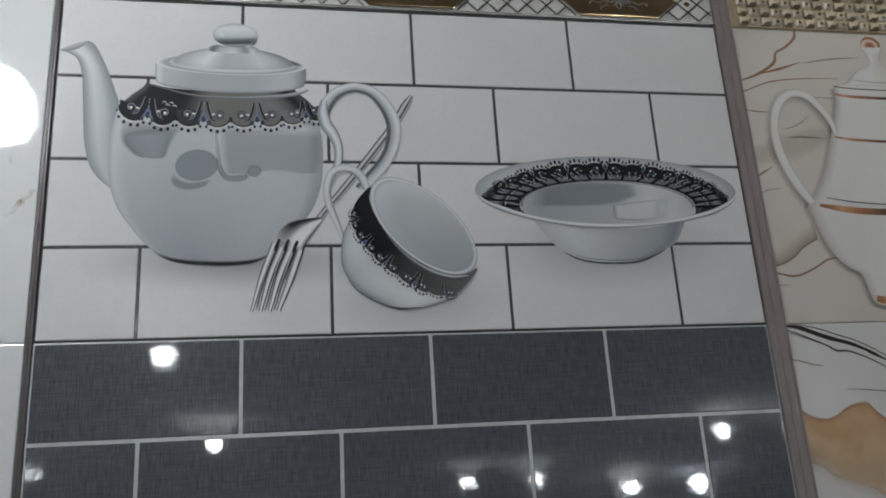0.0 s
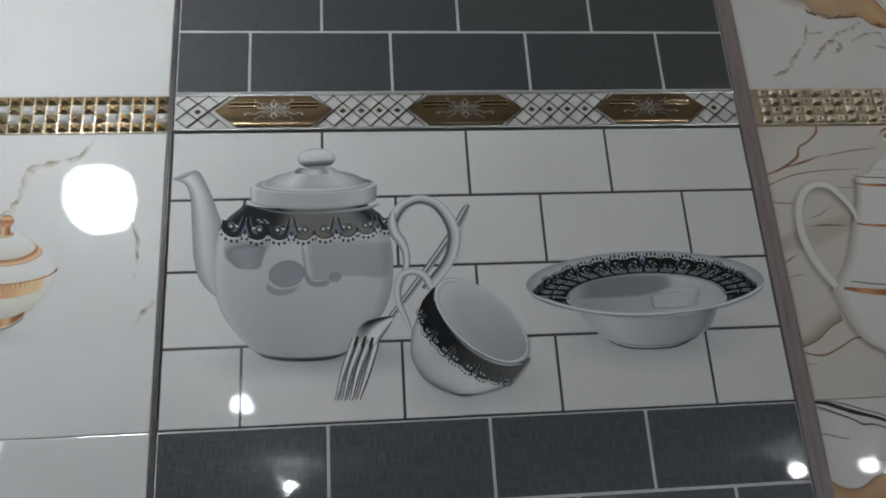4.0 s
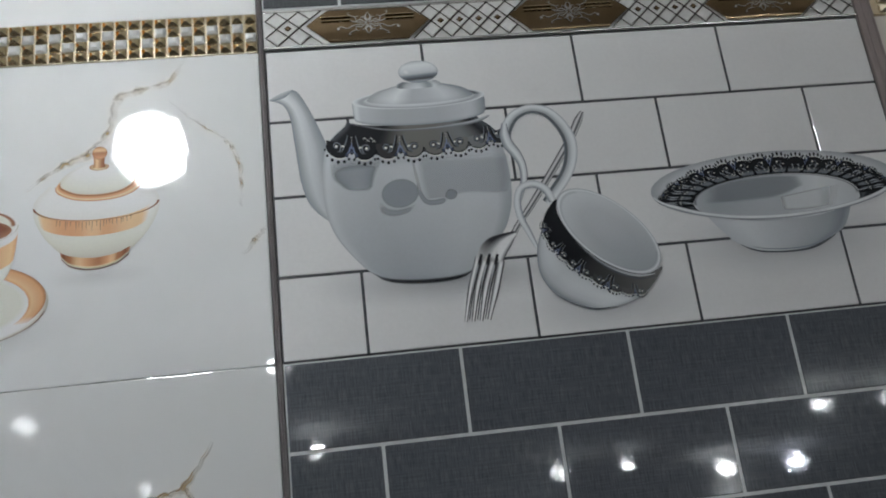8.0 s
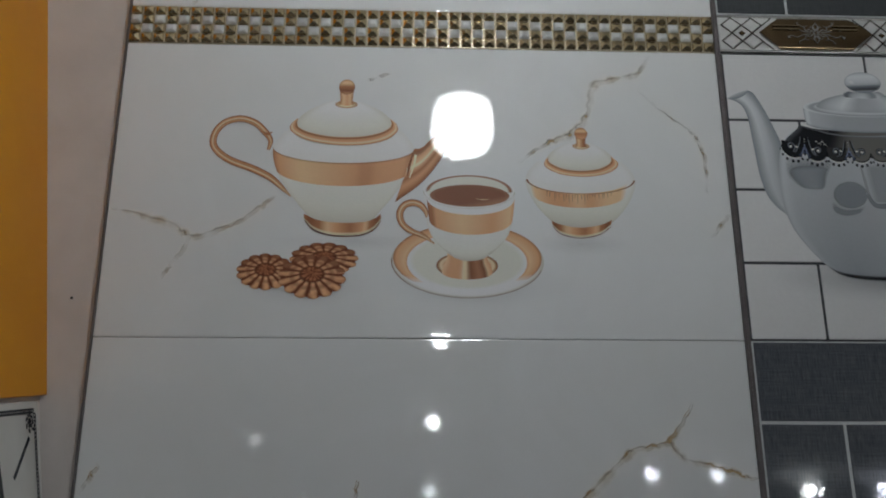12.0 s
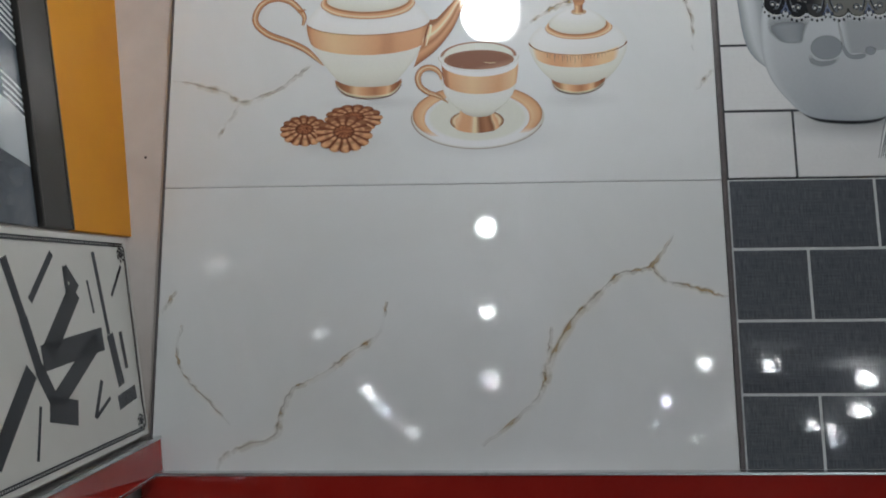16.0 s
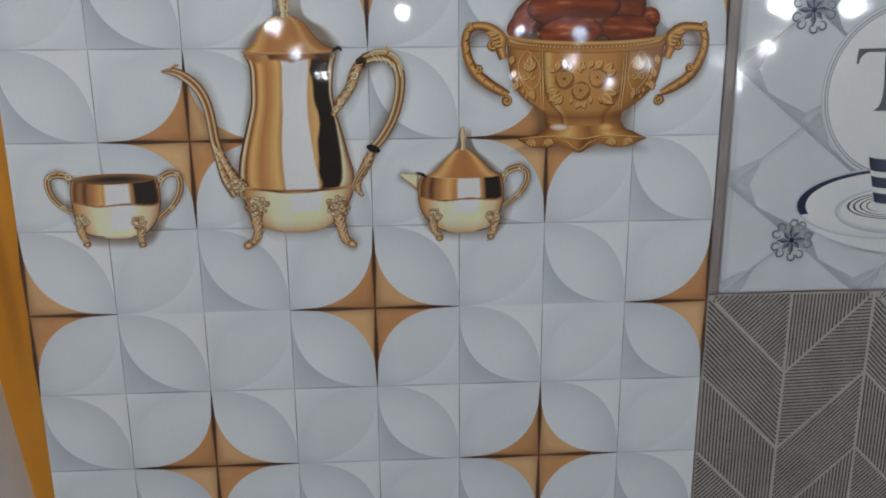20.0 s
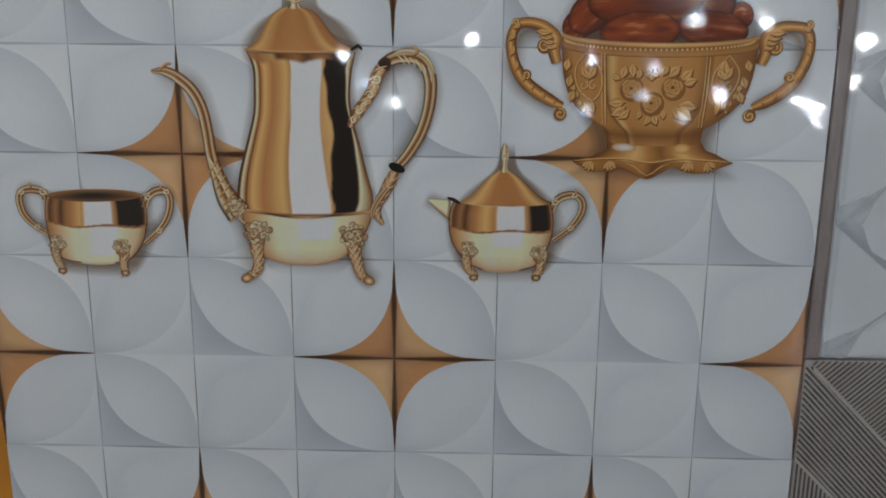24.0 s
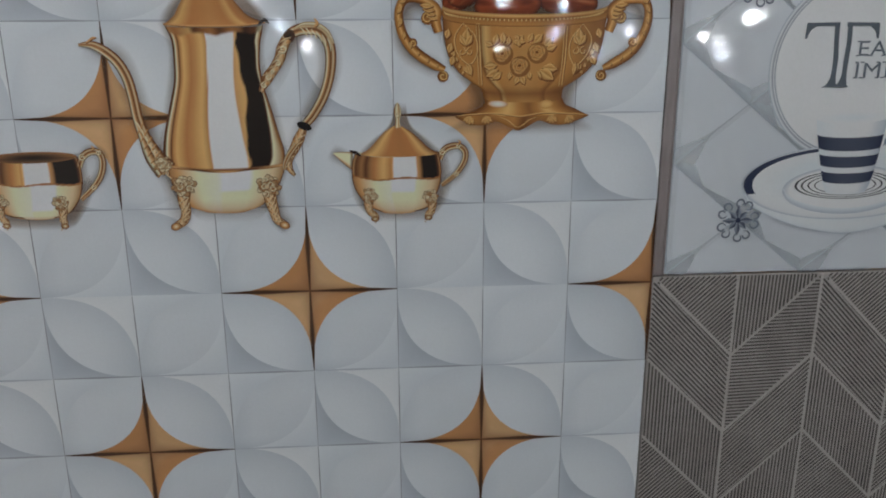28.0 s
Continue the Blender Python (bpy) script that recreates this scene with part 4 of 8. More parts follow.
k = Ink()
lace(k, collar_at, 4, lambda s: COLLAR(-0.985 + 1.97 * s, 0), 0.42, 0.62)
for x, z in ((85, 201), (88, 198.5), (91, 200.5), (93.5, 197.5)):
    k.stroke([(x, z), (x + 2, z + 1.2), (x + 3.6, z - 0.8)], [0.3, 0.9, 0.3], lambda u, s: mixed(CRM, G3, 0.4), 6, 2)
k.put("lace_edge", pot, 3, "scalloped lace edge with dots")
k = Ink()
k.stroke([(73.3, 218.3), (88.4, 214.2), (102.1, 210.4), (120.2, 207.9), (143.0, 207.6), (161.4, 208.2), (184.7, 210.4), (199, 213.6), (206.3, 217.0)], [1.5, 1.6, 1.6, 1.6, 1.8, 2.2, 3, 3.4, 2], lambda u, s: mixed(mixed(G1, G4, 1 - s), G4, 0.6 if u < -0.3 else 0), 40, 4)
k.put("neck_line", pot, 2, "pale neck ring")
Ink().turned(141.3, [(222, 62), (228, 62.8), (234, 63), (239.2, 63)], lambda u, v: mixed(stops(u, (-1.0, G2), (-0.96, LIT), (-0.9, G1), (-0.5, mixed(G1, G2, 0.65)), (0.3, mixed(G1, G2, 0.55)), (0.7, G1), (0.8, G1), (1.0, G3)), G3, 0.9 * max(0, 0.12 - v) * 8), (10, 9.6), 28, 12).put("lid_rim", pot, 2, "white lid rim")
k = Ink()
k.oval(142, 239.4, 63, 10.2, lambda r, a: stops(r, (0.0, G0), (0.68, G0), (0.8, G1 if a > 180 else G0), (0.86, G4 if 5 < a < 58 else G2), (0.94, G3 if 3 < a < 75 else mixed(G1, G2, 0.5)), (0.96, LIT), (1.0, LIT)), 0, 0, 22, 80)
k.turned(143, [(240.5, 51), (246.5, 45), (250.5, 36), (254, 22)], lambda u, v: mixed(stops(u, (-1.0, G2), (-0.85, G1), (-0.5, LIT), (-0.2, mixed(G1, G2, 0.3)), (0.2, G1), (0.5, G0), (0.75, G1), (0.9, G2), (1.0, G3)), G2, 0.4 * max(0, 0.2 - v) * 5), (6.4, 1), 28, 14)
k.put("lid", pot, 3, "low white lid")
k = Ink()
k.turned(143, [(252.5, 21.5), (255.5, 20.5), (258, 15)], lambda u, v: mixed(stops(u, (-1.0, G2), (-0.85, G4), (-0.6, G1), (0.0, LIT), (0.5, G3), (0.7, LIT), (1.0, G2)), G3, 0.5 * v), (2.6, 1.2), 20, 8)
k.oval(144, 267.8, 19.2, 11.8, lambda r, a: mixed(stops(0.5 - 0.5 * r * math.sin(radians(a)) + 0.05 * r * math.cos(radians(a)), (0.0, G1), (0.2, LIT), (0.42, G0), (0.58, G1), (0.66, G3), (0.78, G4), (0.86, G4), (0.9, G2), (1.0, G3)), G3, max(0.0, r - 0.88) * 4), 0, 0, 14, 44)
k.oval(132, 268.4, 3.2, 2.4, lambda r, a: mixed(seen(205, 208, 210), G0, r), -30, 0, 5, 14)
k.put("knob", pot, 4, "round white knob")

# cup lying tilted, fork leaning through its handle
cp = Ink()
cp.patch([(241, 102), (235, 88.6), (231.7, 77), (231, 61), (234.4, 50), (241, 40.7), (251.6, 31.4), (267, 24), (278, 20.5), (293.5, 20.8), (312, 25), (328, 33), (344, 52)], [(258, 112), (258, 100), (262, 90), (268, 82), (276, 74), (284, 67), (292, 62), (300, 58), (308, 55), (318, 52), (328, 51), (336, 52), (345, 54)],
         lambda u, v: mixed(mixed(stops(u, (0.0, G3), (0.04, G2), (0.12, G1), (0.3, G0), (0.55, G0), (1.0, G2)), LIT, 0.5 * max(0, 1 - abs(v - 0.72) * 5)), G2, 0.4 * max(0, 0.6 - abs(v - 0.36) * 4)), 48, 16)
cp.stroke([(233, 53), (241, 39.5), (252, 30.4), (267, 23.2), (279, 20.2), (296, 21)], [0.4, 1.2, 1.0, 1.2, 1.8, 0.4], lambda u, s: mixed(G3, G4, s), 30, 3)
cup2 = cp.put("printed_cup", wt, PL + 9, "white china cup lying on its side")
k = Ink()
k.patch([(255, 125.5), (246, 115), (241.5, 105), (241.5, 95.5), (245, 85), (254, 74.5), (261, 64.5), (272, 55), (286, 45), (300, 36.5), (312, 33), (324, 32), (334, 39), (344.5, 51.5)], [(258.8, 127), (256, 117), (258, 107), (262, 98), (267, 90), (273, 81), (280, 73), (286, 67.5), (293, 62), (306.7, 54.8), (316, 51), (323, 49.6), (336, 50), (345, 54)],
        lambda u, v: mixed(mixed(BLK, G5, u), mixed(TAU, G4, 0.25), min(1.0, max(0, v - 0.45) * 1.9)), 48, 10)
k.stroke([(262, 97), (268, 87), (279, 72.5), (292, 60.5), (306, 52), (322, 47), (337, 47.5)], [0.3, 0.6, 1.2, 2.0, 2.4, 2.0, 0.6], lambda u, s: mixed(G4, G1, s), 30, 3)
k.stroke([(270, 81.5), (281, 68.5), (294, 57), (308, 48.8), (323, 44), (338, 45.5)], [0.3, 0.8, 1.6, 1.8, 1.6, 0.6], lambda u, s: G4, 30, 3)
k.put("lace_collar", cup2, 1, "dark lace collar")


def cup_lace_at(s):
    line = spline([(243, 106), (242, 95), (246, 84), (255, 73), (263, 63), (274, 53.5), (288, 43.5), (301, 36), (314, 32.5), (328, 32.5)], 60)
    i = min(int(s * 59), 58)
    d = line[i + 1] - line[i]
    d = d / np.linalg.norm(d)
    return tuple(line[i]), (float(d[1]), float(-d[0]))


k = Ink()
lace(k, cup_lace_at, 5, lambda s: mixed(BLK, mixed(TAU, G4, 0.4), max(0, s - 0.4) * 1.6), 0.22, 0.7)
k.put("lace_edge", cup2, 2, "scalloped lace edge")
k = Ink()
k.oval(301.1, 91.9, 55.8, 28.2, lambda r, a: stops(r, (0.0, mixed(G1, G2, 0.35)), (0.5, mixed(G1, G2, 0.45 - 0.35 * math.cos(radians(a - 150)))), (0.9, mixed(G0, G2, 0.5 + 0.5 * math.cos(radians(a + 20)))), (0.94, mixed(G2, G3, 0.3) if 150 < a or a < 30 else G1), (0.952, LIT), (0.99, LIT), (1.0, G2)), -44, 0, 26, 72)
k.put("inside", cup2, 3, "pale grey inside with a bright rim")
k = Ink()
k.stroke([(254, 125), (249.3, 136.4), (241.7, 142.4), (233.6, 143.3), (226, 140), (222, 132), (220.7, 122), (222.4, 110), (227.7, 96), (232.5, 82)], [7, 8, 7.6, 7, 7, 7, 7, 6.6, 5.6, 3.6], HW2, 50, 10)
k.put("handle", cup2, -0.4, "white loop handle")

ST0, ST1, ST2 = seen(186, 188, 190), seen(106, 107, 110), seen(34, 34, 37)
steel = lambda u, s: stops(u, (-1.0, ST2), (-0.7, ST1), (-0.3, ST0), (0.1, ST1), (0.3, ST2), (0.5, ST1), (0.75, ST0), (0.9, ST2), (1.0, ST2))
fk = Ink()
fk.stroke([(297, 214), (291, 204), (278, 182.5), (252.6, 148), (233.3, 123), (219.5, 106.2), (213, 97)], [4, 8, 7.5, 7, 6.5, 5.5, 6], steel, 60, 12)
fork = fk.put("printed_fork", wt, PL + 2.5, "polished steel fork")
k = Ink()
k.patch([(214, 99.6), (201, 98), (190, 95.2), (182, 89), (177.6, 81), (175, 75)], [(216, 96), (213, 91.5), (209.5, 86), (205.5, 80.5), (202.5, 76), (200, 71)], lambda u, v: mixed(stops(u, (0.0, ST1), (0.06, ST2), (0.25, ST2), (0.42, ST1), (0.55, ST0), (0.85, ST0), (0.95, ST1), (1.0, ST2)), ST0, max(0.0, v - 0.45) * 1.6 * (1 - u)), 24, 14)
k.put("head", fork, 1)
for a, m, b, w in (((177.6, 78), (167.6, 50), (159.6, 20.5), 4.6), ((185, 78), (174, 50), (166.3, 20.3), 5.2), ((192.3, 77), (181.2, 49), (173.4, 20), 5.4), ((198.6, 73), (190, 47), (180.4, 20.4), 6.2)):
    Ink().stroke([a, m, b], [w, w, w * 0.55], lambda u, s: stops(u, (-1.0, ST2), (-0.75, ST1), (-0.2, ST0), (0.4, ST0), (0.62, ST1), (0.8, ST2), (1.0, ST2)), 18, 10).put("tine", fork, 1)
k = Ink()
for a, m, b in (((181.4, 80.5), (170.5, 51), (163, 22)), ((188.8, 80), (177.6, 50), (170, 21.5)), ((195.8, 79), (185.2, 49), (177, 21.5))):
    k.stroke([a, ((a[0] * 2 + m[0]) / 3, (a[1] * 2 + m[1]) / 3), m, b], [2.2, 3.2, 1.7, 0.8], lambda u, s: mixed(ST2, G1, 0.0 if u > 0 or s < 0.3 else 0.8), 18, 4)
k.put("slot", fork, 2, "dark gap between the tines")

# wide bowl with a lace rim
bw = Ink()
bw.patch([(397.5, 98), (411.8, 78.7), (422.9, 67.7), (434.6, 62.5), (446.7, 59.2), (466.6, 57.5)], [(541.5, 97), (530.5, 77.7), (518.2, 69.6), (501.2, 62.2), (487, 58.3), (466.6, 57.5)], lambda u, v: mixed(stops(u, (0.0, G1), (0.2, G0), (0.45, G1), (0.65, mixed(G1, G2, 0.5)), (0.85, G2), (0.96, G3), (1.0, G2)), G2, 0.4 * v), 26, 22)
bw.stroke([(424, 67.5), (434.6, 62), (446.7, 58.8), (466.6, 57.2), (487, 57.8), (501, 61.6), (518, 69.2)], [0.5, 1.4, 1.6, 1.5, 1.8, 2.4, 0.6], lambda u, s: G4, 36, 3)
bw.stroke([(434.5, 64.6), (450, 61.2), (470, 59.8), (490, 60.8), (501, 63.8)], [0.4, 0.9, 1.0, 0.9, 0.4], lambda u, s: G3, 26, 2)
bowl = bw.put("printed_bowl", wt, PL + 1, "white china bowl with a dark lace rim")
k = Ink()
k.oval(472.0, 124.2, 123.6, 33.9, lambda r, a: stops(r, (0.0, G1), (0.93, mixed(G0, G1, 0.5)), (0.97, G1), (1.0, G2)), -0.2, 0, 8, 80)
k.put("rim", bowl, 1, "wide pale rim")
k = Ink()
DARK = lambda s, f: stops(s, (0.0, G5), (0.5, G5), (0.62, G4), (0.74, mixed(G3, G4, 0.25)), (0.86, mixed(G3, G4, 0.45)), (0.92, BLK), (1.0, BLK))
B_OUT, B_IN = (470.5, 112.5, 116.5, 35.5), (470, 111, 82.5, 23.6)
an = [radians(a) for a in np.linspace(178.5, 1.5, 70)]
k.grid([[(B_OUT[0] + (B_IN[0] - B_OUT[0]) * s + (B_OUT[2] + (B_IN[2] - B_OUT[2]) * s) * math.cos(a), B_OUT[1] + (B_IN[1] - B_OUT[1]) * s + (B_OUT[3] + (B_IN[3] - B_OUT[3]) * s) * math.sin(a)) for s in np.linspace(0, 1, 22)] for a in an], [[DARK(s, 0) for s in np.linspace(0, 1, 22)] for a in an])
k.patch([(359, 114), (366, 108.8), (382, 102.8), (402, 98)], [(387.6, 111), (388.3, 106.9), (394, 102.5), (404, 98)], lambda u, v: stops(u, (0.0, G5), (0.7, G5), (0.85, G4), (1.0, BLK)), 20, 8)
k.patch([(584, 114), (576, 108.8), (561, 102.6), (545, 98.8)], [(552.4, 111), (552.6, 105), (549, 101), (544, 98.7)], lambda u, v: stops(u, (0.0, G5), (0.7, G5), (0.85, G4), (1.0, BLK)), 20, 8)
for i in range(55):
    a = radians(183 - 186 * i / 54)
    r = lambda s2, a2: (B_OUT[0] + (B_IN[0] - B_OUT[0]) * s2 + (B_OUT[2] + (B_IN[2] - B_OUT[2]) * s2) * math.cos(a2), B_OUT[1] + (B_IN[1] - B_OUT[1]) * s2 + (B_OUT[3] + (B_IN[3] - B_OUT[3]) * s2) * math.sin(a2))
    if i % 3 == 0:
        k.stroke([r(0.4, a), r(0.62, a), r(0.94, a)], [1.0, 1.6, 3.0], lambda u, s2: BLK, 8, 3)
    else:
        k.stroke([r(0.2, a), r(0.36, a + 0.02), r(0.52, a)], [0.4, 1.5, 0.5], lambda u, s2: mixed(G2, G3, 0.5), 8, 3)
        k.oval(*r(0.62, a), 0.9, 0.6, lambda q, b: mixed(CRM, G3, 0.55), 0, 0, 2, 8)
k.put("lace_band", bowl, 2, "dark lace band")
k = Ink()
k.oval(470, 111, 82.0, 23.2, lambda r, a: mixed(stops(0.5 + 0.5 * r * math.cos(radians(a)), (0.0, mixed(G1, G2, 0.5)), (0.12, G2), (0.3, mixed(G1, G2, 0.7)), (0.55, mixed(G1, G2, 0.4)), (0.75, G0), (1.0, G1)), BLK, 0.85 if r > 0.975 and a < 185 else 0), -0.6, 0, 26, 84)
k.put("well", bowl, 3, "shaded round well")
k = Ink()
k.patch([(402, 124), (430, 131), (462, 133), (497, 131)], [(396, 110), (430, 109), (472, 111), (500, 121)], lambda u, v: (*G3, 0.42 * min(1, 12 * u, 6 * v, 14 * (1 - v), 9 * (1 - u))), 24, 14)
k.patch([(471.5, 111), (502, 115.5), (536, 119.5)], [(472.5, 96.8), (498.5, 95.3), (527, 97.8)], lambda u, v: (*LIT, 0.7 * min(1, 10 * u, 12 * v, 3 * (1 - v), 6 * (1 - u))), 20, 16)
k.put("sheen", bowl, 4, "window light in the bowl", SOFT_INK)
k = Ink()
k.stroke([(349.2, 121), (357, 114), (371, 108.0), (392, 101), (424, 94.6), (458, 91.9), (492, 92.3), (532, 96.3), (567, 104.4), (588, 114), (595, 121.5)], [1.0, 3, 4.0, 4.2, 4.2, 4.2, 4.2, 4.2, 4.2, 3.8, 1.0], lambda u, s: stops(u, (-1.0, G3), (-0.6, G2), (-0.2, LIT), (0.5, LIT), (0.8, G1), (1.0, G2)), 60, 9)
k.put("rim_edge", bowl, 5, "bright rim edge")


def bowl_lace_at(s):
    a = radians(172 - 164 * s)
    return (470.5 + 116 * math.cos(a), 112.5 + 34.5 * math.sin(a)), (0.55 * math.cos(a), 0.8 * max(math.sin(a), 0.35))


k = Ink()
lace(k, bowl_lace_at, 9, lambda s: G5, 0.3, 0.7, 1.5, False, 0.14)
k.put("lace_edge", bowl, 4, "scalloped lace edge with dots")

# -- column 3: cream marble tiles and a jug --
wall_tile(COL3, 0.647, GREY_MARBLE, "plain glossy pale marble wall tile")
mt = wall_tile(COL3, 0.3465, GREY_MARBLE, "pale marble tile with an amber agate stain")
AM, AM2, AM3, INKY = seen(162, 128, 92), seen(172, 150, 122), seen(118, 80, 50), seen(44, 42, 40)


def stain(u, v):
    """Uneven amber: warm brown upper edge, washed-out middle and lower edge, rust towards the tip."""
    g = 0.5 * noise.noise(Vector((u * 2.0, v * 5, 2.0))) + 0.22 * noise.noise(Vector((u * 6, v * 17, 5.0)))
    tip = min(1.0, max(0.0, (v - 0.5) * 2.6))
    c = mixed(AM, AM2, 0.25 + 0.8 * g + 0.75 * u * (1 - tip))
    c = mixed(c, AM3, min(0.75, max(0.0, 0.5 - 4.0 * u) * (0.8 + g) * (1 - 0.6 * tip) + 0.35 * tip * max(0.0, u - 0.6) + max(0.0, v - 0.8) * 1.2))
    wash = 1.0 - 0.55 * (1.0 - tip) * min(1.0, max(0.0, (u - 0.5 + 0.5 * g) * 2.0))
    return (*c, min(1.0, 0.96 + 0.2 * g) * wash * min(1.0, 14 * u + 0.3 + 0.5 * g, (5 + 13 * tip) * (1 - u) + 0.12, 40 * v, 60 * (1 - v)))


k = Ink()
k.patch([(-5.8, 230), (5.4, 224), (20.5, 220), (38, 226.5), (60.7, 234.6), (70, 228.7), (77, 220), (94, 214.7), (106, 205), (121.5, 200), (119, 171), (118.5, 162.5), (127.3, 155.6), (144, 152), (164, 145), (172.5, 136.7), (179, 124.5), (188, 108.4), (195.6, 98.4), (204.4, 90)],
        [(-8.3, 185), (7.4, 174.7), (21.7, 162), (29.5, 152), (44.4, 142), (54, 132), (54, 120), (67, 110.4), (76, 107), (86.3, 104.8), (92, 101), (98, 97), (106, 94), (114, 92.2), (132, 92.4), (154, 95), (160, 90), (168.5, 84.2), (186, 80), (204, 89)], stain, 150, 40)
k.patch([(104, 205), (121.5, 207.8), (134, 211.4), (148.4, 210), (165.5, 204.6), (184, 203), (202, 204.7)], [(118, 178), (126, 184), (135, 185.7), (143, 187), (158.3, 193.8), (174.7, 198), (202, 204)], lambda u, v: (*mixed(mixed(AM, AM2, 0.6 * u), AM3, max(0.0, v - 0.45) * 1.3), min(1.0, 16 * u + 0.5, 16 * (1 - u) + 0.3)), 30, 14)
k.put("printed_agate", mt, 2, "amber agate patch", SOFT_INK)
k = Ink()
grit = random.Random(41)
for i in range(90):
    f = grit.random()
    x = 88 + 70 * f if i < 62 else 166 + 28 * f
    z = float(np.interp(x, (88, 98, 114, 132, 154, 168, 184, 196), (103, 97, 92.5, 93, 95, 84.5, 81, 84))) + abs(grit.gauss(0, 2.2)) + 0.6
    r = grit.uniform(0.5, 1.7)
    c = mixed(AM3, INKY, grit.random() * 0.9)
    k.oval(x, z, r * 1.5, r * 0.8, lambda q, a, c=c: (*c, 0.85 * min(1, (1 - q) * 3)), grit.uniform(-30, 30), 0, 4, 9)
k.stroke([(166, 85.5), (176, 82), (188, 81.5), (198, 84.5)], [0.6, 3.4, 3.8, 0.8], lambda u, s: (*mixed(AM3, INKY, 0.35), 0.8 * (1 - u * u)), 20, 5)
k.patch([(212, 87), (222, 83), (236, 78)], [(214, 84.5), (223, 76.5), (236, 77)], lambda u, v: (*mixed(AM3, INKY, 0.5), 0.85), 12, 4)
k.put("grit", mt, 3, "dark mineral flecks", SOFT_INK)
k = Ink()
veins(k, [([(34, 290), (69, 285.5), (96, 275), (107.5, 266), (129, 256), (140, 252)], 1.5), ([(79, 270), (107, 262), (129, 251), (152, 245), (177, 239.4), (209.6, 231.6), (249, 222), (295, 196), (330, 172)], 0.9), ([(102, 270.4), (119, 263), (131, 258)], 1.6)], INKY, seen(150, 148, 142), 12, 1.0)
k.stroke([(118, 271.2), (124, 268), (131, 268.6), (138.5, 262.5), (148, 266.8), (158, 265), (166, 268.6), (176, 270.5), (178, 282)], [1.6, 2.0, 1.0, 1.8, 1.2, 1.9, 1.1, 2.0, 0.6], lambda u, s: (*INKY, 0.85), 60, 3)
k.stroke([(128, 268.5), (138, 272), (148, 267)], [0.8, 1.6, 0.8], lambda u, s: (*INKY, 0.8), 16, 3)
k.stroke([(48, 249.3), (77, 247), (104.5, 238.4), (121.5, 232.4), (129, 230), (140, 214)], [0.3, 0.7, 0.6, 0.6, 1.6, 1.2], lambda u, s: (*mixed(AM3, seen(150, 148, 142), 0.6 - 0.5 * s), 0.7), 40, 3)
k.stroke([(-4, 262), (12, 259), (26, 257)], [1.0, 1.6, 0.5], lambda u, s: (*AM2, 0.6), 14, 3)
for pts, w in (([(152.5, 90), (138, 80), (122, 74), (112, 64.4), (103, 58.7), (92, 45.5), (79, 32.6)], 1.0), ([(115.5, 64.4), (121.7, 57), (115.7, 49.3), (106.4, 47.4)], 0.8), ([(87, 91), (81.4, 72), (72, 53), (58.5, 38), (54.7, 29), (39, 20), (29.5, 16.6)], 1.0), ([(81.4, 72), (92.4, 73.8), (105, 74.7)], 0.6), ([(134, 62.6), (149, 70.4), (165, 74.4), (175, 72.5), (175.2, 61)], 0.8), ([(162.4, 57), (175, 53.3), (189.6, 43.8), (211, 34.4), (224, 26.8)], 0.8), ([(195, 77.4), (212, 65), (239, 62.4), (262, 66)], 0.8)):
    veins(k, [(pts, w)], mixed(AM3, INKY, 0.15), AM2, int(pts[0][0]), 1.0)
k.stroke([(127, 158.6), (145, 154.5), (166, 147), (175, 138), (183, 124.5), (192, 108), (206, 92)], [0.6, 1.6, 2.2, 2.4, 2.2, 1.8, 0.6], lambda u, s: (*seen(190, 188, 184), 0.7 * (1 - u * u)), 40, 4)
k.stroke([(215, 190), (250, 178), (300, 172), (350, 176)], [6, 14, 16, 8], lambda u, s: (*seen(150, 148, 144), 0.25 * (1 - u * u)), 24, 5)
k.put("printed_vein", mt, 3, "black and brown cracks", SOFT_INK)

CREASES = (([(-6.6, 137.2), (4.4, 144.5), (14.8, 149.7)], [1.0, 2.0, 0.8]), ([(-2.7, 123.5), (9.6, 127.6), (22.2, 128.6)], [0.8, 1.6, 0.6]), ([(31.2, 189.4), (45.1, 192.4), (56.2, 198.1), (67.1, 206.4)], [0.8, 1.4, 1.2, 0.6]), ([(34.5, 180.7), (54.3, 182.1), (79.8, 180.7)], [1.0, 3.0, 1.0]),
           ([(64.4, 261.5), (102.6, 268.5), (137.3, 271.6)], [1.6, 2.6, 1.4]), ([(162, 275), (198.7, 281.2), (240, 280)], [1.4, 2.4, 1.2]), ([(72.8, 225.4), (96.6, 224.4)], [1.0, 1.6]))
jt = wall_tile(COL3, 0, CREAM_MARBLE, "cream marble tile printed with a white jug")
k = Ink()
BR, BR2 = seen(142, 94, 62), seen(176, 144, 114)
veins(k, [([(250, 120), (330, 150), (420, 210), (590, 230)], 2.0), ([(260, 60), (360, 90), (470, 80), (596, 130)], 1.6), ([(200, 280), (320, 262)], 1.2)], BR, BR2, 21, 1.0)
RUST = seen(142, 102, 72)
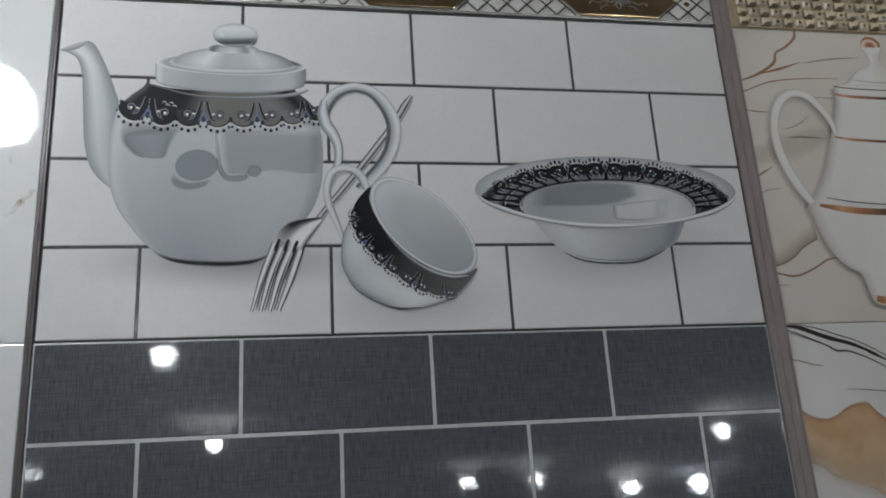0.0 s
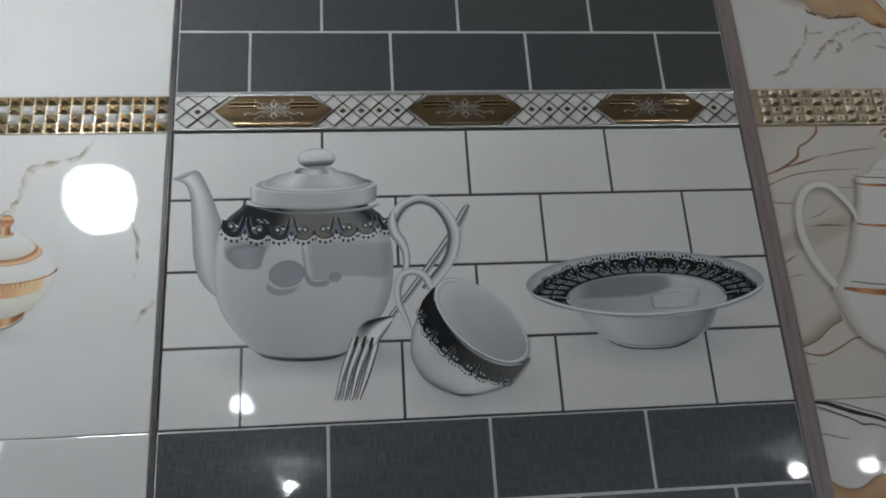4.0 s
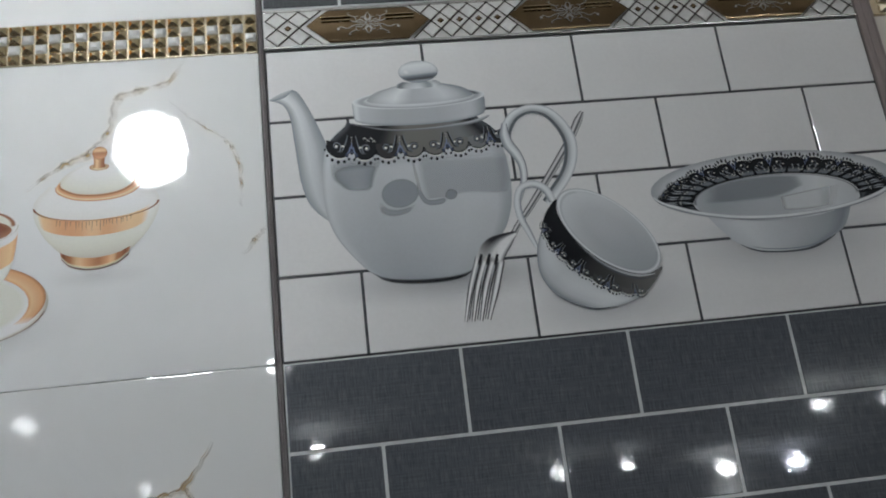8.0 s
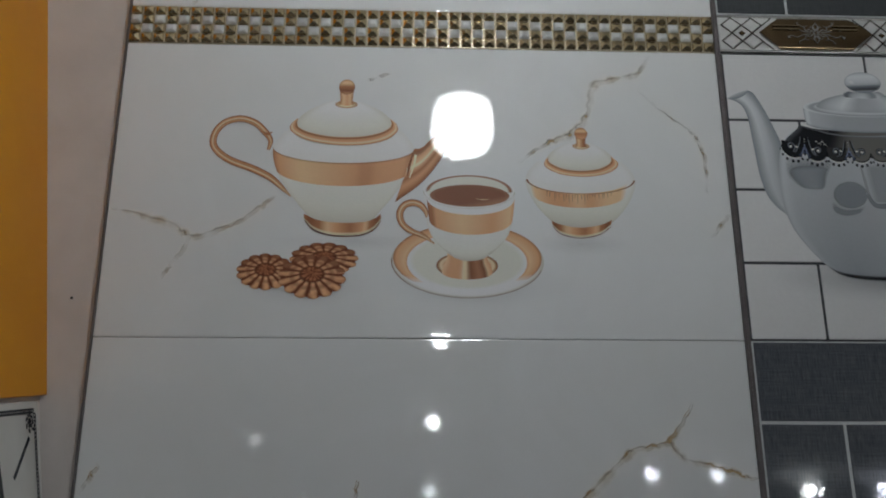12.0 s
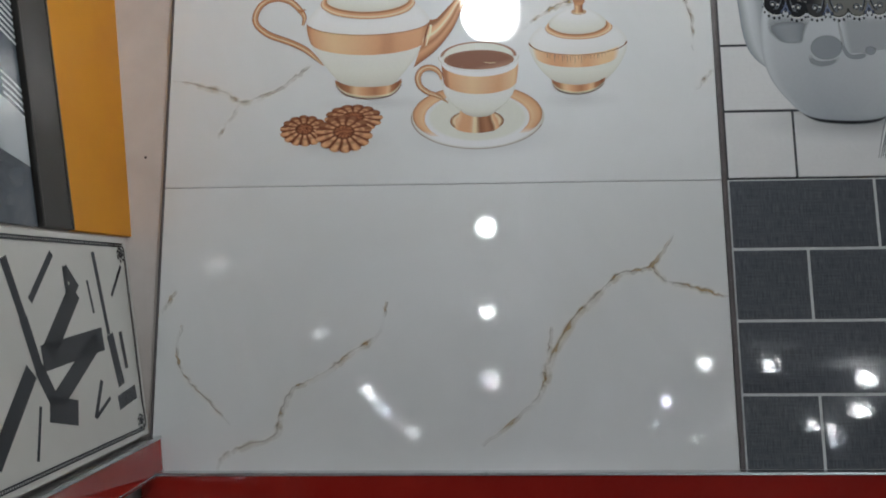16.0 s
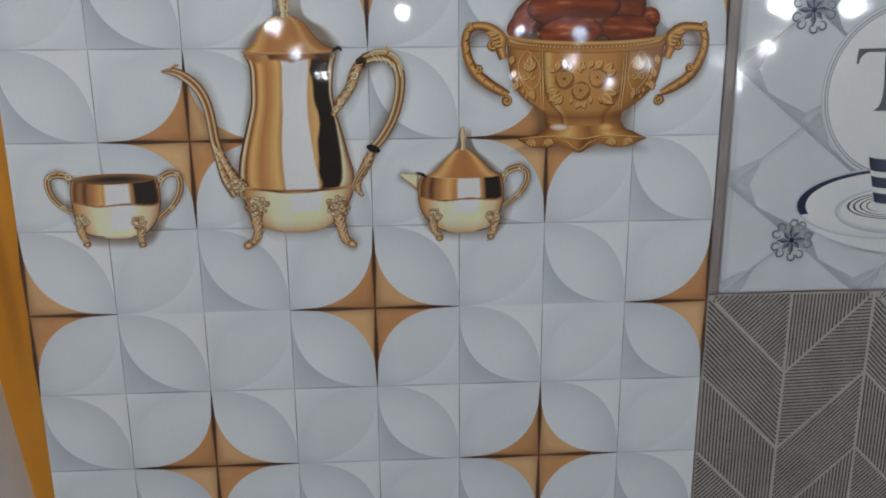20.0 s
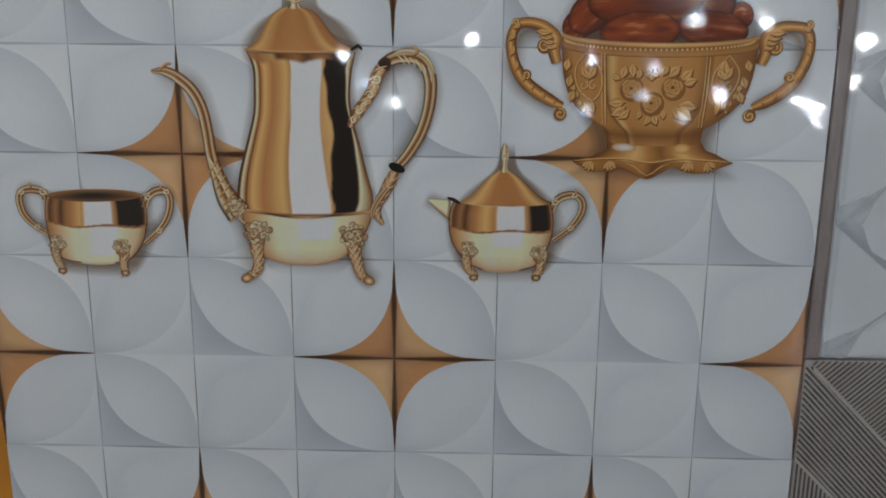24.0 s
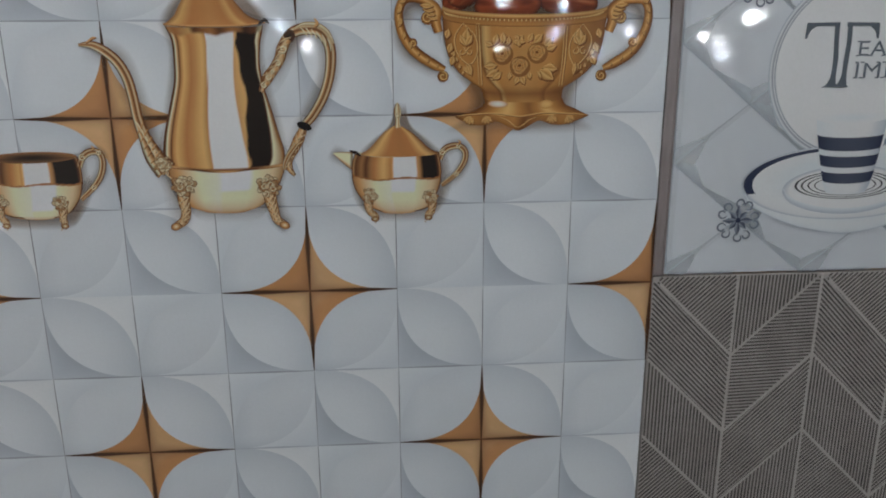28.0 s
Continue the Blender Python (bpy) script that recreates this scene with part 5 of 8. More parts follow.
for pts, ws in (([(69.0, 302.2), (66.5, 291.0), (54.6, 280.1), (43.1, 273.3), (37.8, 261.1), (17.1, 247.9), (-4.0, 240.3)], [2.2, 3.4, 2.6, 2.4, 3.8, 3.0, 1.0]), ([(18.6, 248.6), (43.9, 255.5), (68.5, 263.9)], [1.0, 3.4, 0.5]), ([(-5.4, 227.1), (31.4, 240.9), (68.9, 245.5), (106.2, 246.7)], [1.2, 1.5, 1.1, 0.6]),
                ([(-6.0, 211.3), (7.5, 208.3), (23.0, 207.8)], [0.8, 1.4, 0.8]), ([(-5.9, 138.4), (7.0, 145.4), (17.2, 151.3)], [1.0, 1.0, 0.3]), ([(-6.4, 48.4), (18.3, 43.5), (39.9, 51.2), (55.6, 59.2), (68.2, 59.2), (83.7, 50.0)], [1.4, 2.2, 1.8, 1.8, 1.6, 0.6]), ([(-6.9, 35.1), (11.5, 35.2)], [0.9, 0.5])):
    k.stroke(pts, ws, lambda u, s: (*RUST, 0.8 * (1 - 0.5 * u * u)), 36, 5)
k.patch([(-6.1, 51.3), (7.3, 54.2), (20.4, 60.4), (32.1, 70.0), (48.4, 78.5)], [(-5, 66), (8, 72), (20, 80), (34, 90), (46, 96)], lambda u, v: (*seen(138, 118, 94), 0.6 * (1 - u) ** 1.5), 30, 10)
for pts, ws in CREASES:
    k.stroke(pts, ws, lambda u, s: (*seen(118, 112, 104), 0.6 * (1 - u * u) * min(1.0, 5 * s, 5 * (1 - s))), 24, 5)
k.stroke([(-4, 160), (40, 172), (80, 186)], [20, 34, 20], lambda u, s: (*seen(150, 138, 120), 0.22 * (1 - u * u)), 20, 7)
k.put("printed_vein", jt, 1, "brown and grey marble veins", SOFT_INK)
J0, J1, J2, JS = seen(190, 188, 184), seen(178, 175, 170), seen(146, 141, 134), seen(112, 104, 94)
JA = 152.5
jug_left = [(99, 238), (97.5, 221), (91.6, 202), (85.3, 186), (78.4, 169), (68, 145), (56, 127), (46, 114), (44.5, 108), (48, 98.7), (51, 87), (56.3, 72.3), (64.7, 59), (74.4, 51), (84.7, 45.5), (87.5, 39), (90.6, 25.6), (94.3, 17), (106, 13.2)]
mirrored = lambda pts: [(2 * JA - x, z) for x, z in pts]
jug_loop = [(91, 186), (86, 203), (76, 218), (66, 227), (52, 229), (39, 222), (30, 208), (25.5, 190), (25.5, 170), (31.5, 148), (40, 130), (50, 114)]
k = Ink()
k.patch([(x - 6, z - 3) for x, z in jug_left], [(x + 6, z - 3) for x, z in mirrored(jug_left)], lambda u, v: (*JS, 0.5 * min(1.0, u * 22, (1 - u) * 22)), 44, 40)
k.stroke([(x - 3, z - 3) for x, z in jug_loop], 17, lambda u, s: (*JS, 0.45 * (1 - abs(u))), 50, 7)
k.put("printed_shadow", jt, 2, "soft brown printed shadow", SOFT_INK)
jw = lambda u, v: stops(u, (-1.0, J2), (-0.88, J0), (-0.3, J0), (0.3, J1), (0.85, J1), (1.0, J2))
jug = Ink().patch(jug_left, mirrored(jug_left), lambda u, v: mixed(jw(2 * u - 1, v), J1, 0.5 * v), 60, 30).put("printed_jug", jt, 4, "white china jug with thin gold lines")
k = Ink()
k.stroke(jug_loop, [5, 7, 8.5, 8.5, 8, 9, 9.5, 9, 10, 11, 11, 8], lambda u, s: stops(u, (-1.0, J2), (-0.8, J1), (-0.3, J0), (0.5, J0), (0.85, J1), (1.0, J2)), 70, 9)
k.put("handle", jug, 0.5, "pointed loop handle")
k = Ink()
lid_left = [(146.5, 268), (144.5, 262.5), (136, 258), (126.6, 254.3), (120, 248), (114, 242.5), (109, 240.2), (100, 239), (99, 236)]
k.patch(lid_left, mirrored(lid_left), lambda u, v: mixed(jw(2 * u - 1, 0), J2, 0.5 if 0.76 < v < 0.84 else 0.25 * max(0.0, 0.3 - v)), 40, 24)
k.stroke([(118, 246), (152, 243.5), (187, 246)], [0.6, 1.2, 0.6], lambda u, s: J2, 20, 2)
k.put("lid", jug, 1, "domed white lid")
k = Ink()
k.patch([(141, 281), (143.6, 276), (146.7, 267)], [(163, 282), (160.5, 276), (157, 267)], lambda u, v: jw(2 * u - 1, v), 12, 10)
k.oval(151.6, 286, 11.2, 10, lambda r, a: J0 if math.sin(radians(a)) * r < -0.25 else stops(r * (0.8 + 0.25 * math.sin(radians(a + 30))), (0.0, GO4), (0.3, BR), (0.55, seen(186, 172, 160)), (0.8, GO4), (1.0, BR)), 0, 0, 12, 40)
k.put("knob", jug, 2, "copper and white knob")
copper = lambda u, s: stops(s, (0.0, BR), (0.08, GO2), (0.16, GO), (0.3, GO2), (0.42, seen(96, 70, 58)), (0.55, seen(46, 42, 44)), (0.7, GO2), (0.85, GO), (1.0, BR))
for name, pts, w in (("copper_band", [(57, 112), (80, 108.4), (104, 106), (142, 105), (190, 105.6), (225, 108), (248, 112)], [3, 6.2, 6.6, 6.6, 6.6, 6.2, 3]), ("copper_foot", [(96, 21), (109, 18.4), (130, 17), (152, 16.6), (175, 17), (196, 18.4), (209, 21)], [6, 8, 8, 8, 8, 8, 6]), ("gold_line", [(88.6, 182.5), (110, 180), (152, 178.6), (195, 180), (216.4, 182.5)], [1.6, 2.8, 2.8, 2.8, 1.6]), ("gold_line", [(98.5, 229), (115, 227), (152, 226), (190, 227), (206.5, 229)], [1.8, 3, 3, 3, 1.8])):
    Ink().stroke(pts, w, copper, 48, 4).put(name, jug, 2, "thin copper line" if "line" in name else "shaded copper band")
for pts in ([(65.6, 119.4), (89.6, 115.8), (114, 113.7), (152, 112.3), (191, 113.7), (215, 115.8), (239.4, 119.4)], [(99, 237.8), (115, 236), (152, 235), (190, 236), (206, 237.8)]):
    Ink().stroke(pts, [0.8, 1.1, 1.1, 1.1, 1.1, 1.1, 0.8], lambda u, s: seen(60, 58, 56), 40, 2).put("thin_line", jug, 3, "thin black line")

lt = wall_tile(COL3, -0.3, GREY_MARBLE, "pale marble tile with amber stain and black lines")
k = Ink()
k.patch([(-5.6, 230.7), (4.4, 221.4), (18.8, 216.7), (30.3, 218), (43.3, 225), (55.8, 229.1), (64.8, 228.6), (72, 221.3), (79.5, 215), (88, 212.6), (105, 213), (150, 205), (210, 180), (300, 150)], [(-2, 175), (10, 168), (21, 160), (34, 155), (46, 150), (56, 145), (65, 140), (75, 140), (86, 140), (95, 138), (105, 136), (150, 120), (210, 112), (300, 148)],
        stain, 80, 22)
k.put("printed_agate", lt, 2, "amber agate patch", SOFT_INK)
k = Ink()
k.patch([(-4.8, 298.6), (11, 298.2), (31, 291), (48, 285.5), (63, 281), (82, 272), (102, 261.5), (190, 226), (300, 168)], [(-5.2, 297), (8, 295), (25, 289), (37.6, 284.4), (55, 280), (72, 274), (88.7, 265.6), (180, 229), (300, 167)], lambda u, v: (*INKY, 0.92), 50, 4)
for pts, w in (([(11, 299), (31, 294.4), (48, 288.6), (63, 284), (82, 275), (103, 264.5), (190, 230)], [0.6, 1.2, 1.0, 1.0, 0.9, 0.8, 0.4]), ([(-5.5, 295.2), (7, 291.6), (24, 284.6), (36.6, 279), (44.5, 274.4), (55.8, 273.9), (71, 268.5), (85, 261.7), (99, 254.2), (180, 216)], [0.8, 1.2, 1.2, 1.4, 2.0, 1.6, 1.2, 1.2, 1.0, 0.4]), ([(-5, 293), (14, 287.5), (30, 281.4)], [0.5, 0.8, 0.5]), ([(46, 240.5), (67.6, 239), (94, 235), (150, 220)], [0.3, 0.7, 0.7, 0.3])):
    k.stroke(pts, w, lambda u, s: (*INKY, 0.85), 50, 3)
k.stroke([(-6, 268.1), (6, 266.5), (18.7, 262.9), (28.6, 261.4)], [1.2, 2.0, 1.8, 1.0], lambda u, s: (*AM3, 0.7 * (1 - u * u)), 20, 4)
veins(k, [([(60, 130), (90, 100), (140, 80), (200, 40)], 1.0)], AM3, AM2, 31)
k.put("printed_vein", lt, 3, "sweeping black lines", SOFT_INK)

# -- relief border strips --
def stud_mesh(name, w, h, rise, top, mat):
    """A small faceted block with a flattened top."""
    v = [(-w / 2, 0, -h / 2), (w / 2, 0, -h / 2), (w / 2, 0, h / 2), (-w / 2, 0, h / 2)]
    v += [(x * 0.96, -rise * 0.45, z * 0.96) for x, _, z in v[:4]] + [(x * top, -rise, z * top) for x, _, z in v[:4]]
    f = [(8, 9, 10, 11)]
    for r in (0, 4):
        f += [(r + i, r + (i + 1) % 4, r + 4 + (i + 1) % 4, r + 4 + i) for i in range(4)]
    mesh = bpy.data.meshes.new(name)
    mesh.from_pydata(v, [], f)
    mesh.materials.append(mat)
    return mesh


PITCH, ROWH = 0.012, 0.0103
PEARL_GREY = plain_material("grey pearl", (0.52, 0.54, 0.54), (0.66, 0.67, 0.67), 0.1, 80, 0.05)
STUD_GOLD = plain_material("soft stud gold", (0.46, 0.36, 0.20), (0.62, 0.51, 0.33), 0.17, 60, 0.05, 0.95)
stud_gold = stud_mesh("stud", PITCH * 0.8, ROWH * 0.8, 0.0040, 0.26, STUD_GOLD)
stud_pearl = stud_mesh("stud", PITCH * 0.86, ROWH * 0.86, 0.0034, 0.5, PEARL_GREY)
stud_dome = stud_mesh("stud", PITCH * 0.8, ROWH * 0.84, 0.0042, 0.5, CHAMPAGNE)
PALE_CHAMPAGNE = plain_material("pale champagne lustre", (0.60, 0.54, 0.45), (0.74, 0.68, 0.60), 0.18, 60, 0.05, 0.35)
stud_ring = stud_mesh("stud", PITCH * 0.7, ROWH * 0.74, 0.0026, 0.66, PALE_CHAMPAGNE)
bead = bpy.data.meshes.new("bead")
_b = bmesh.new()
bmesh.ops.create_icosphere(_b, subdivisions=1, radius=0.0021, matrix=Matrix.Translation((0, -0.0026, 0)) @ Matrix.Diagonal((1, 0.6, 1, 1)))
_b.to_mesh(bead)
_b.free()
bead.materials.append(BRONZE)


def mosaic_strip(x, z, label, kind, columns):
    t = empty_thing("border_strip", on_rack(x, z), label, "border tile", "relief border strips")
    tall, pitch, rowh, start = ((0.0415, PITCH, ROWH, 0.006), (0.0443, 0.0123, 0.0109, 0.0138))[kind]
    part("strip_body", block(0, 0.6, 0.0, 0.008, 0, tall, 0.0006), PALE_GOLD, t, "gold glazed base")
    for r in range(4):
        for c in range(columns):
            m = Matrix.Translation((start + pitch * c, 0.0, 0.0006 + rowh * (r + 0.5)))
            if kind == 0:
                pearl = (r == 1 and c % 2 == 1) or (r == 2 and c % 2 == 0)
                finish("stud", stud_pearl if pearl else stud_gold, None, t, m)
            else:
                pale = (c + r // 2) % 2 == 1  # broad domes and small squares take turns
                ob = finish("stud", stud_ring if pale else stud_dome, None, t, m)
                if pale:
                    finish("bead", bead, None, ob)
    return t


mosaic_strip(0.0, 0.3003, "gold and pearl mosaic relief border strip", 0, 50)
mosaic_strip(COL3, 0.3020, "gold and white stud relief border strip", 1, 26)

st2 = empty_thing("border_strip", on_rack(COL2, 0.3012), "white relief border strip with bronze cartouches", "border tile", "relief border strips")
part("strip_body", block(0, W2, -0.0008, 0.008, 0, 0.0425, 0.002, 3), PEARL, st2, "white glazed base")
part("rail", block(0, W2, -0.0022, 0.0, 0.0398, 0.0425, 0.0008), SILVER, st2)
part("rail", block(0, W2, -0.0022, 0.0, 0.0, 0.0022, 0.0008), SILVER, st2)


def cartouche(x0, x1):
    """A long hexagon with a rounded face."""
    b = bmesh.new()
    n, zs = 13, np.linspace(0, 1, 13)
    L, R = [], []
    for q in zs:
        cut = abs(q - 0.5) * 2
        z = 0.0032 + 0.036 * q
        y = -0.001 - 0.0034 * math.sqrt(max(0.0, 1 - (2 * q - 1) ** 2 * 0.97))
        L.append(b.verts.new((x0 + 0.022 * cut, y, z)))
        R.append(b.verts.new((x1 - 0.022 * cut, y, z)))
    for i in range(n - 1):
        b.faces.new((L[i], R[i], R[i + 1], L[i + 1])).smooth = True
    return b


def flourish(ink, cx, cz):
    c = lambda u, s: (0.62, 0.60, 0.57)
    for sx in (1, -1):
        for sz in (1, -1):
            q = lambda a, b: (cx + sx * a * 0.85, cz + sz * b)
            ink.stroke([q(2, 0), q(8, 4), q(13, 3), q(14, 7), q(10, 8)], [1.15, 1.08, 0.86, 0.79, 0.43], c, 16, 2)
            ink.stroke([q(6, 1), q(16, 2), q(24, 5), q(31, 3), q(34, 5)], [1.01, 0.86, 0.86, 0.86, 0.58], c, 18, 2)
            ink.stroke([q(14, 7), q(20, 9), q(23, 12), q(20, 12)], [0.79, 0.79, 0.65, 0.36], c, 12, 2)
            ink.stroke([q(0, 3), q(3, 7), q(0, 12)], [1.58, 1.44, 0.36], c, 10, 2)
            ink.stroke([q(1, 1), q(5, 7), q(8, 6)], [1.08, 0.86, 0.43], c, 10, 2)
        ink.oval(cx + sx * 29, cz - 5, 1.5, 1.5, lambda r, a: (0.62, 0.60, 0.57), 0, 0, 2, 8)


for x0, x1 in ((0.041, 0.161), (0.240, 0.362), (0.443, 0.565)):
    c = part("cartouche", cartouche(x0, x1), BRONZE, st2, "polished bronze cartouche")
    xm = (x0 + x1) / 2
    # gold bars modelled in place of lamp reflections on the stepped relief
    for sd in (-1, 1):
        for zr in (0.0252, 0.0292):
            part("glint_ridge", block(min(xm + sd * 0.017, xm + sd * 0.045), max(xm + sd * 0.017, xm + sd * 0.045), -0.0062, -0.003, zr - 0.0005, zr + 0.0005, 0.0003), GOLD_LEAF, c, "thin gold ridge standing in for a lamp reflection")
    k = Ink()
    flourish(k, (x0 + x1) * 500, 21.3)
    f = k.put("flourish", c, 36, "silver scroll ornament", SILVER)

lat = plain_material("dark metal lattice", (0.19, 0.17, 0.15), (0.33, 0.3, 0.265), 0.2, 60, 0.1, 0.8)
MID, HALF = 0.0212, 0.0184


def pillow(xc, zc, heart):
    w, h = step * 0.455, HALF * 0.455
    bm = bmesh.new()
    bmesh.ops.create_cone(bm, cap_ends=True, segments=4, radius1=1.0, radius2=0.86, depth=0.0016, matrix=Matrix.Translation((xc, -0.0014, zc)) @ Matrix.Diagonal((w, 1, h, 1)) @ Matrix.Rotation(math.pi / 2, 4, "X"))
    d = part("pillow", bm, PEARL, st2)
    if heart:
        for r, y, m, nm in ((0.0042, -0.0025, BRONZE, "diamond_heart"),):
            bm = bmesh.new()
            bmesh.ops.create_cone(bm, cap_ends=True, segments=4, radius1=1.0, radius2=0.6, depth=0.001, matrix=Matrix.Translation((xc, y, zc)) @ Matrix.Diagonal((r, 1, r * 0.84, 1)) @ Matrix.Rotation(math.pi / 2, 4, "X"))
            part(nm, bm, m, d)


for a, b, n in ((-0.0085, 0.0345, 2), (0.1625, 0.2385, 4), (0.3635, 0.4415, 4), (0.5665, 0.6095, 2)):
    step = (b - a) / n
    for i in range(-1, n + 2):
        for q in (-1, 1):
            xm = a + step * i
            pts = [(xm + q * step * w, MID + HALF * w) for w in np.linspace(-1, 1, 17)]
            pts = [(x, z) for x, z in pts if 0.001 < x < W2 - 0.001 and a - 0.022 * abs(z - MID) / HALF - 0.0006 <= x <= b + 0.022 * abs(z - MID) / HALF + 0.0006]
            if len(pts) < 4:
                continue
            bm = bmesh.new()
            rows = []
            wide = 0.0011 if q > 0 else 0.0008
            for x, z in pts:
                y = -0.0018 - 0.0013 * (1 - ((z - MID) / 0.02) ** 2)
                rows.append([bm.verts.new((x + d, y + h, z)) for d, h in ((-wide, 0.0009), (0, -0.0004), (wide, 0.0009))])
            for r0, r1 in zip(rows, rows[1:]):
                for j in range(2):
                    bm.faces.new((r0[j], r0[j + 1], r1[j + 1], r1[j]))
            bmesh.ops.recalc_face_normals(bm, faces=bm.faces[:])
            part("lattice_bar", bm, lat, st2)
    for i in range(n + 1):
        if i < n and 0.009 < a + step * (i + 0.5) < W2 - 0.009:
            pillow(a + step * (i + 0.5), MID, True)
        for sz in (-1, 1):
            if 0.01 < a + step * i < W2 - 0.01:
                pillow(a + step * i, MID + sz * HALF / 2, False)

# upright trims between the columns
def trim(name, x0, x1, z0, z1, mat, label, ridges):
    t = empty_thing(name, on_rack(0, 0), label, "trim", "", "structure")
    part("strip", block(x0, x1, -0.0012, 0.008, z0, z1, 0.0006), mat, t)
    for a, b in ridges:
        part("ridge", block(a, b, -0.0022, -0.001, z0, z1, 0.0004), mat, t)


trim("trim_1", 0.6006, 0.6054, -0.2985, 0.9, TAUPE, "thin dark taupe trim between tile columns", [(0.6022, 0.6034)])
trim("trim_2", 1.2106, 1.2282, -0.2985, 0.9, MAUVE, "mauve grooved plastic trim between tile columns", [(1.2106, 1.2126), (1.2180, 1.2192), (1.2262, 1.2282)])
trim("trim_3", 0.6795, 0.6892, -0.6405, -0.3475, MAUVE, "mauve grooved plastic trim between tile columns", [(0.6795, 0.6812), (0.6876, 0.6892)])
trim("trim_4", -0.0022, -0.0002, -0.2985, 0.9, TAUPE, "thin dark edge of the tile column", [])

# -- lower rack: petal tile, printed gilt coffee set --
LX, LZ, CELL = 0.0787, -0.6464, 75.0
P1, P2, P3 = (0.645, 0.675, 0.73), (0.475, 0.51, 0.575), (0.27, 0.285, 0.31)
PLW, PL0, PL1, PL2 = (0.90, 0.92, 0.935), (0.85, 0.888, 0.92), (0.725, 0.772, 0.82), (0.44, 0.49, 0.555)
S0, S1, S2, S3 = seen(166, 120, 79), seen(130, 87, 54), seen(190, 154, 114), seen(54, 38, 28)


def corner_field(n, sx, sz, colour, layer_name):
    """The field between a cell's corner and the petal's rounded edge; sx, sz: which corner."""
    k = Ink()
    t = np.linspace(0, math.pi / 2, 20)
    P, C = [], []
    for f in np.linspace(0, 1, 6):
        row, col = [], []
        for a in t:
            ex, ez = 1 - math.cos(a) ** (2 / n), 1 - math.sin(a) ** (2 / n)
            x, z = ex * f, ez * f
            edge = abs(a - math.pi / 4) / (math.pi / 4)
            row.append((CELL * (x if sx else 1 - x), CELL * (z if sz else 1 - z)))
            col.append(colour(f, edge, a < math.pi / 4))
        P.append(row)
        C.append(col)
    return k.grid(P, C)


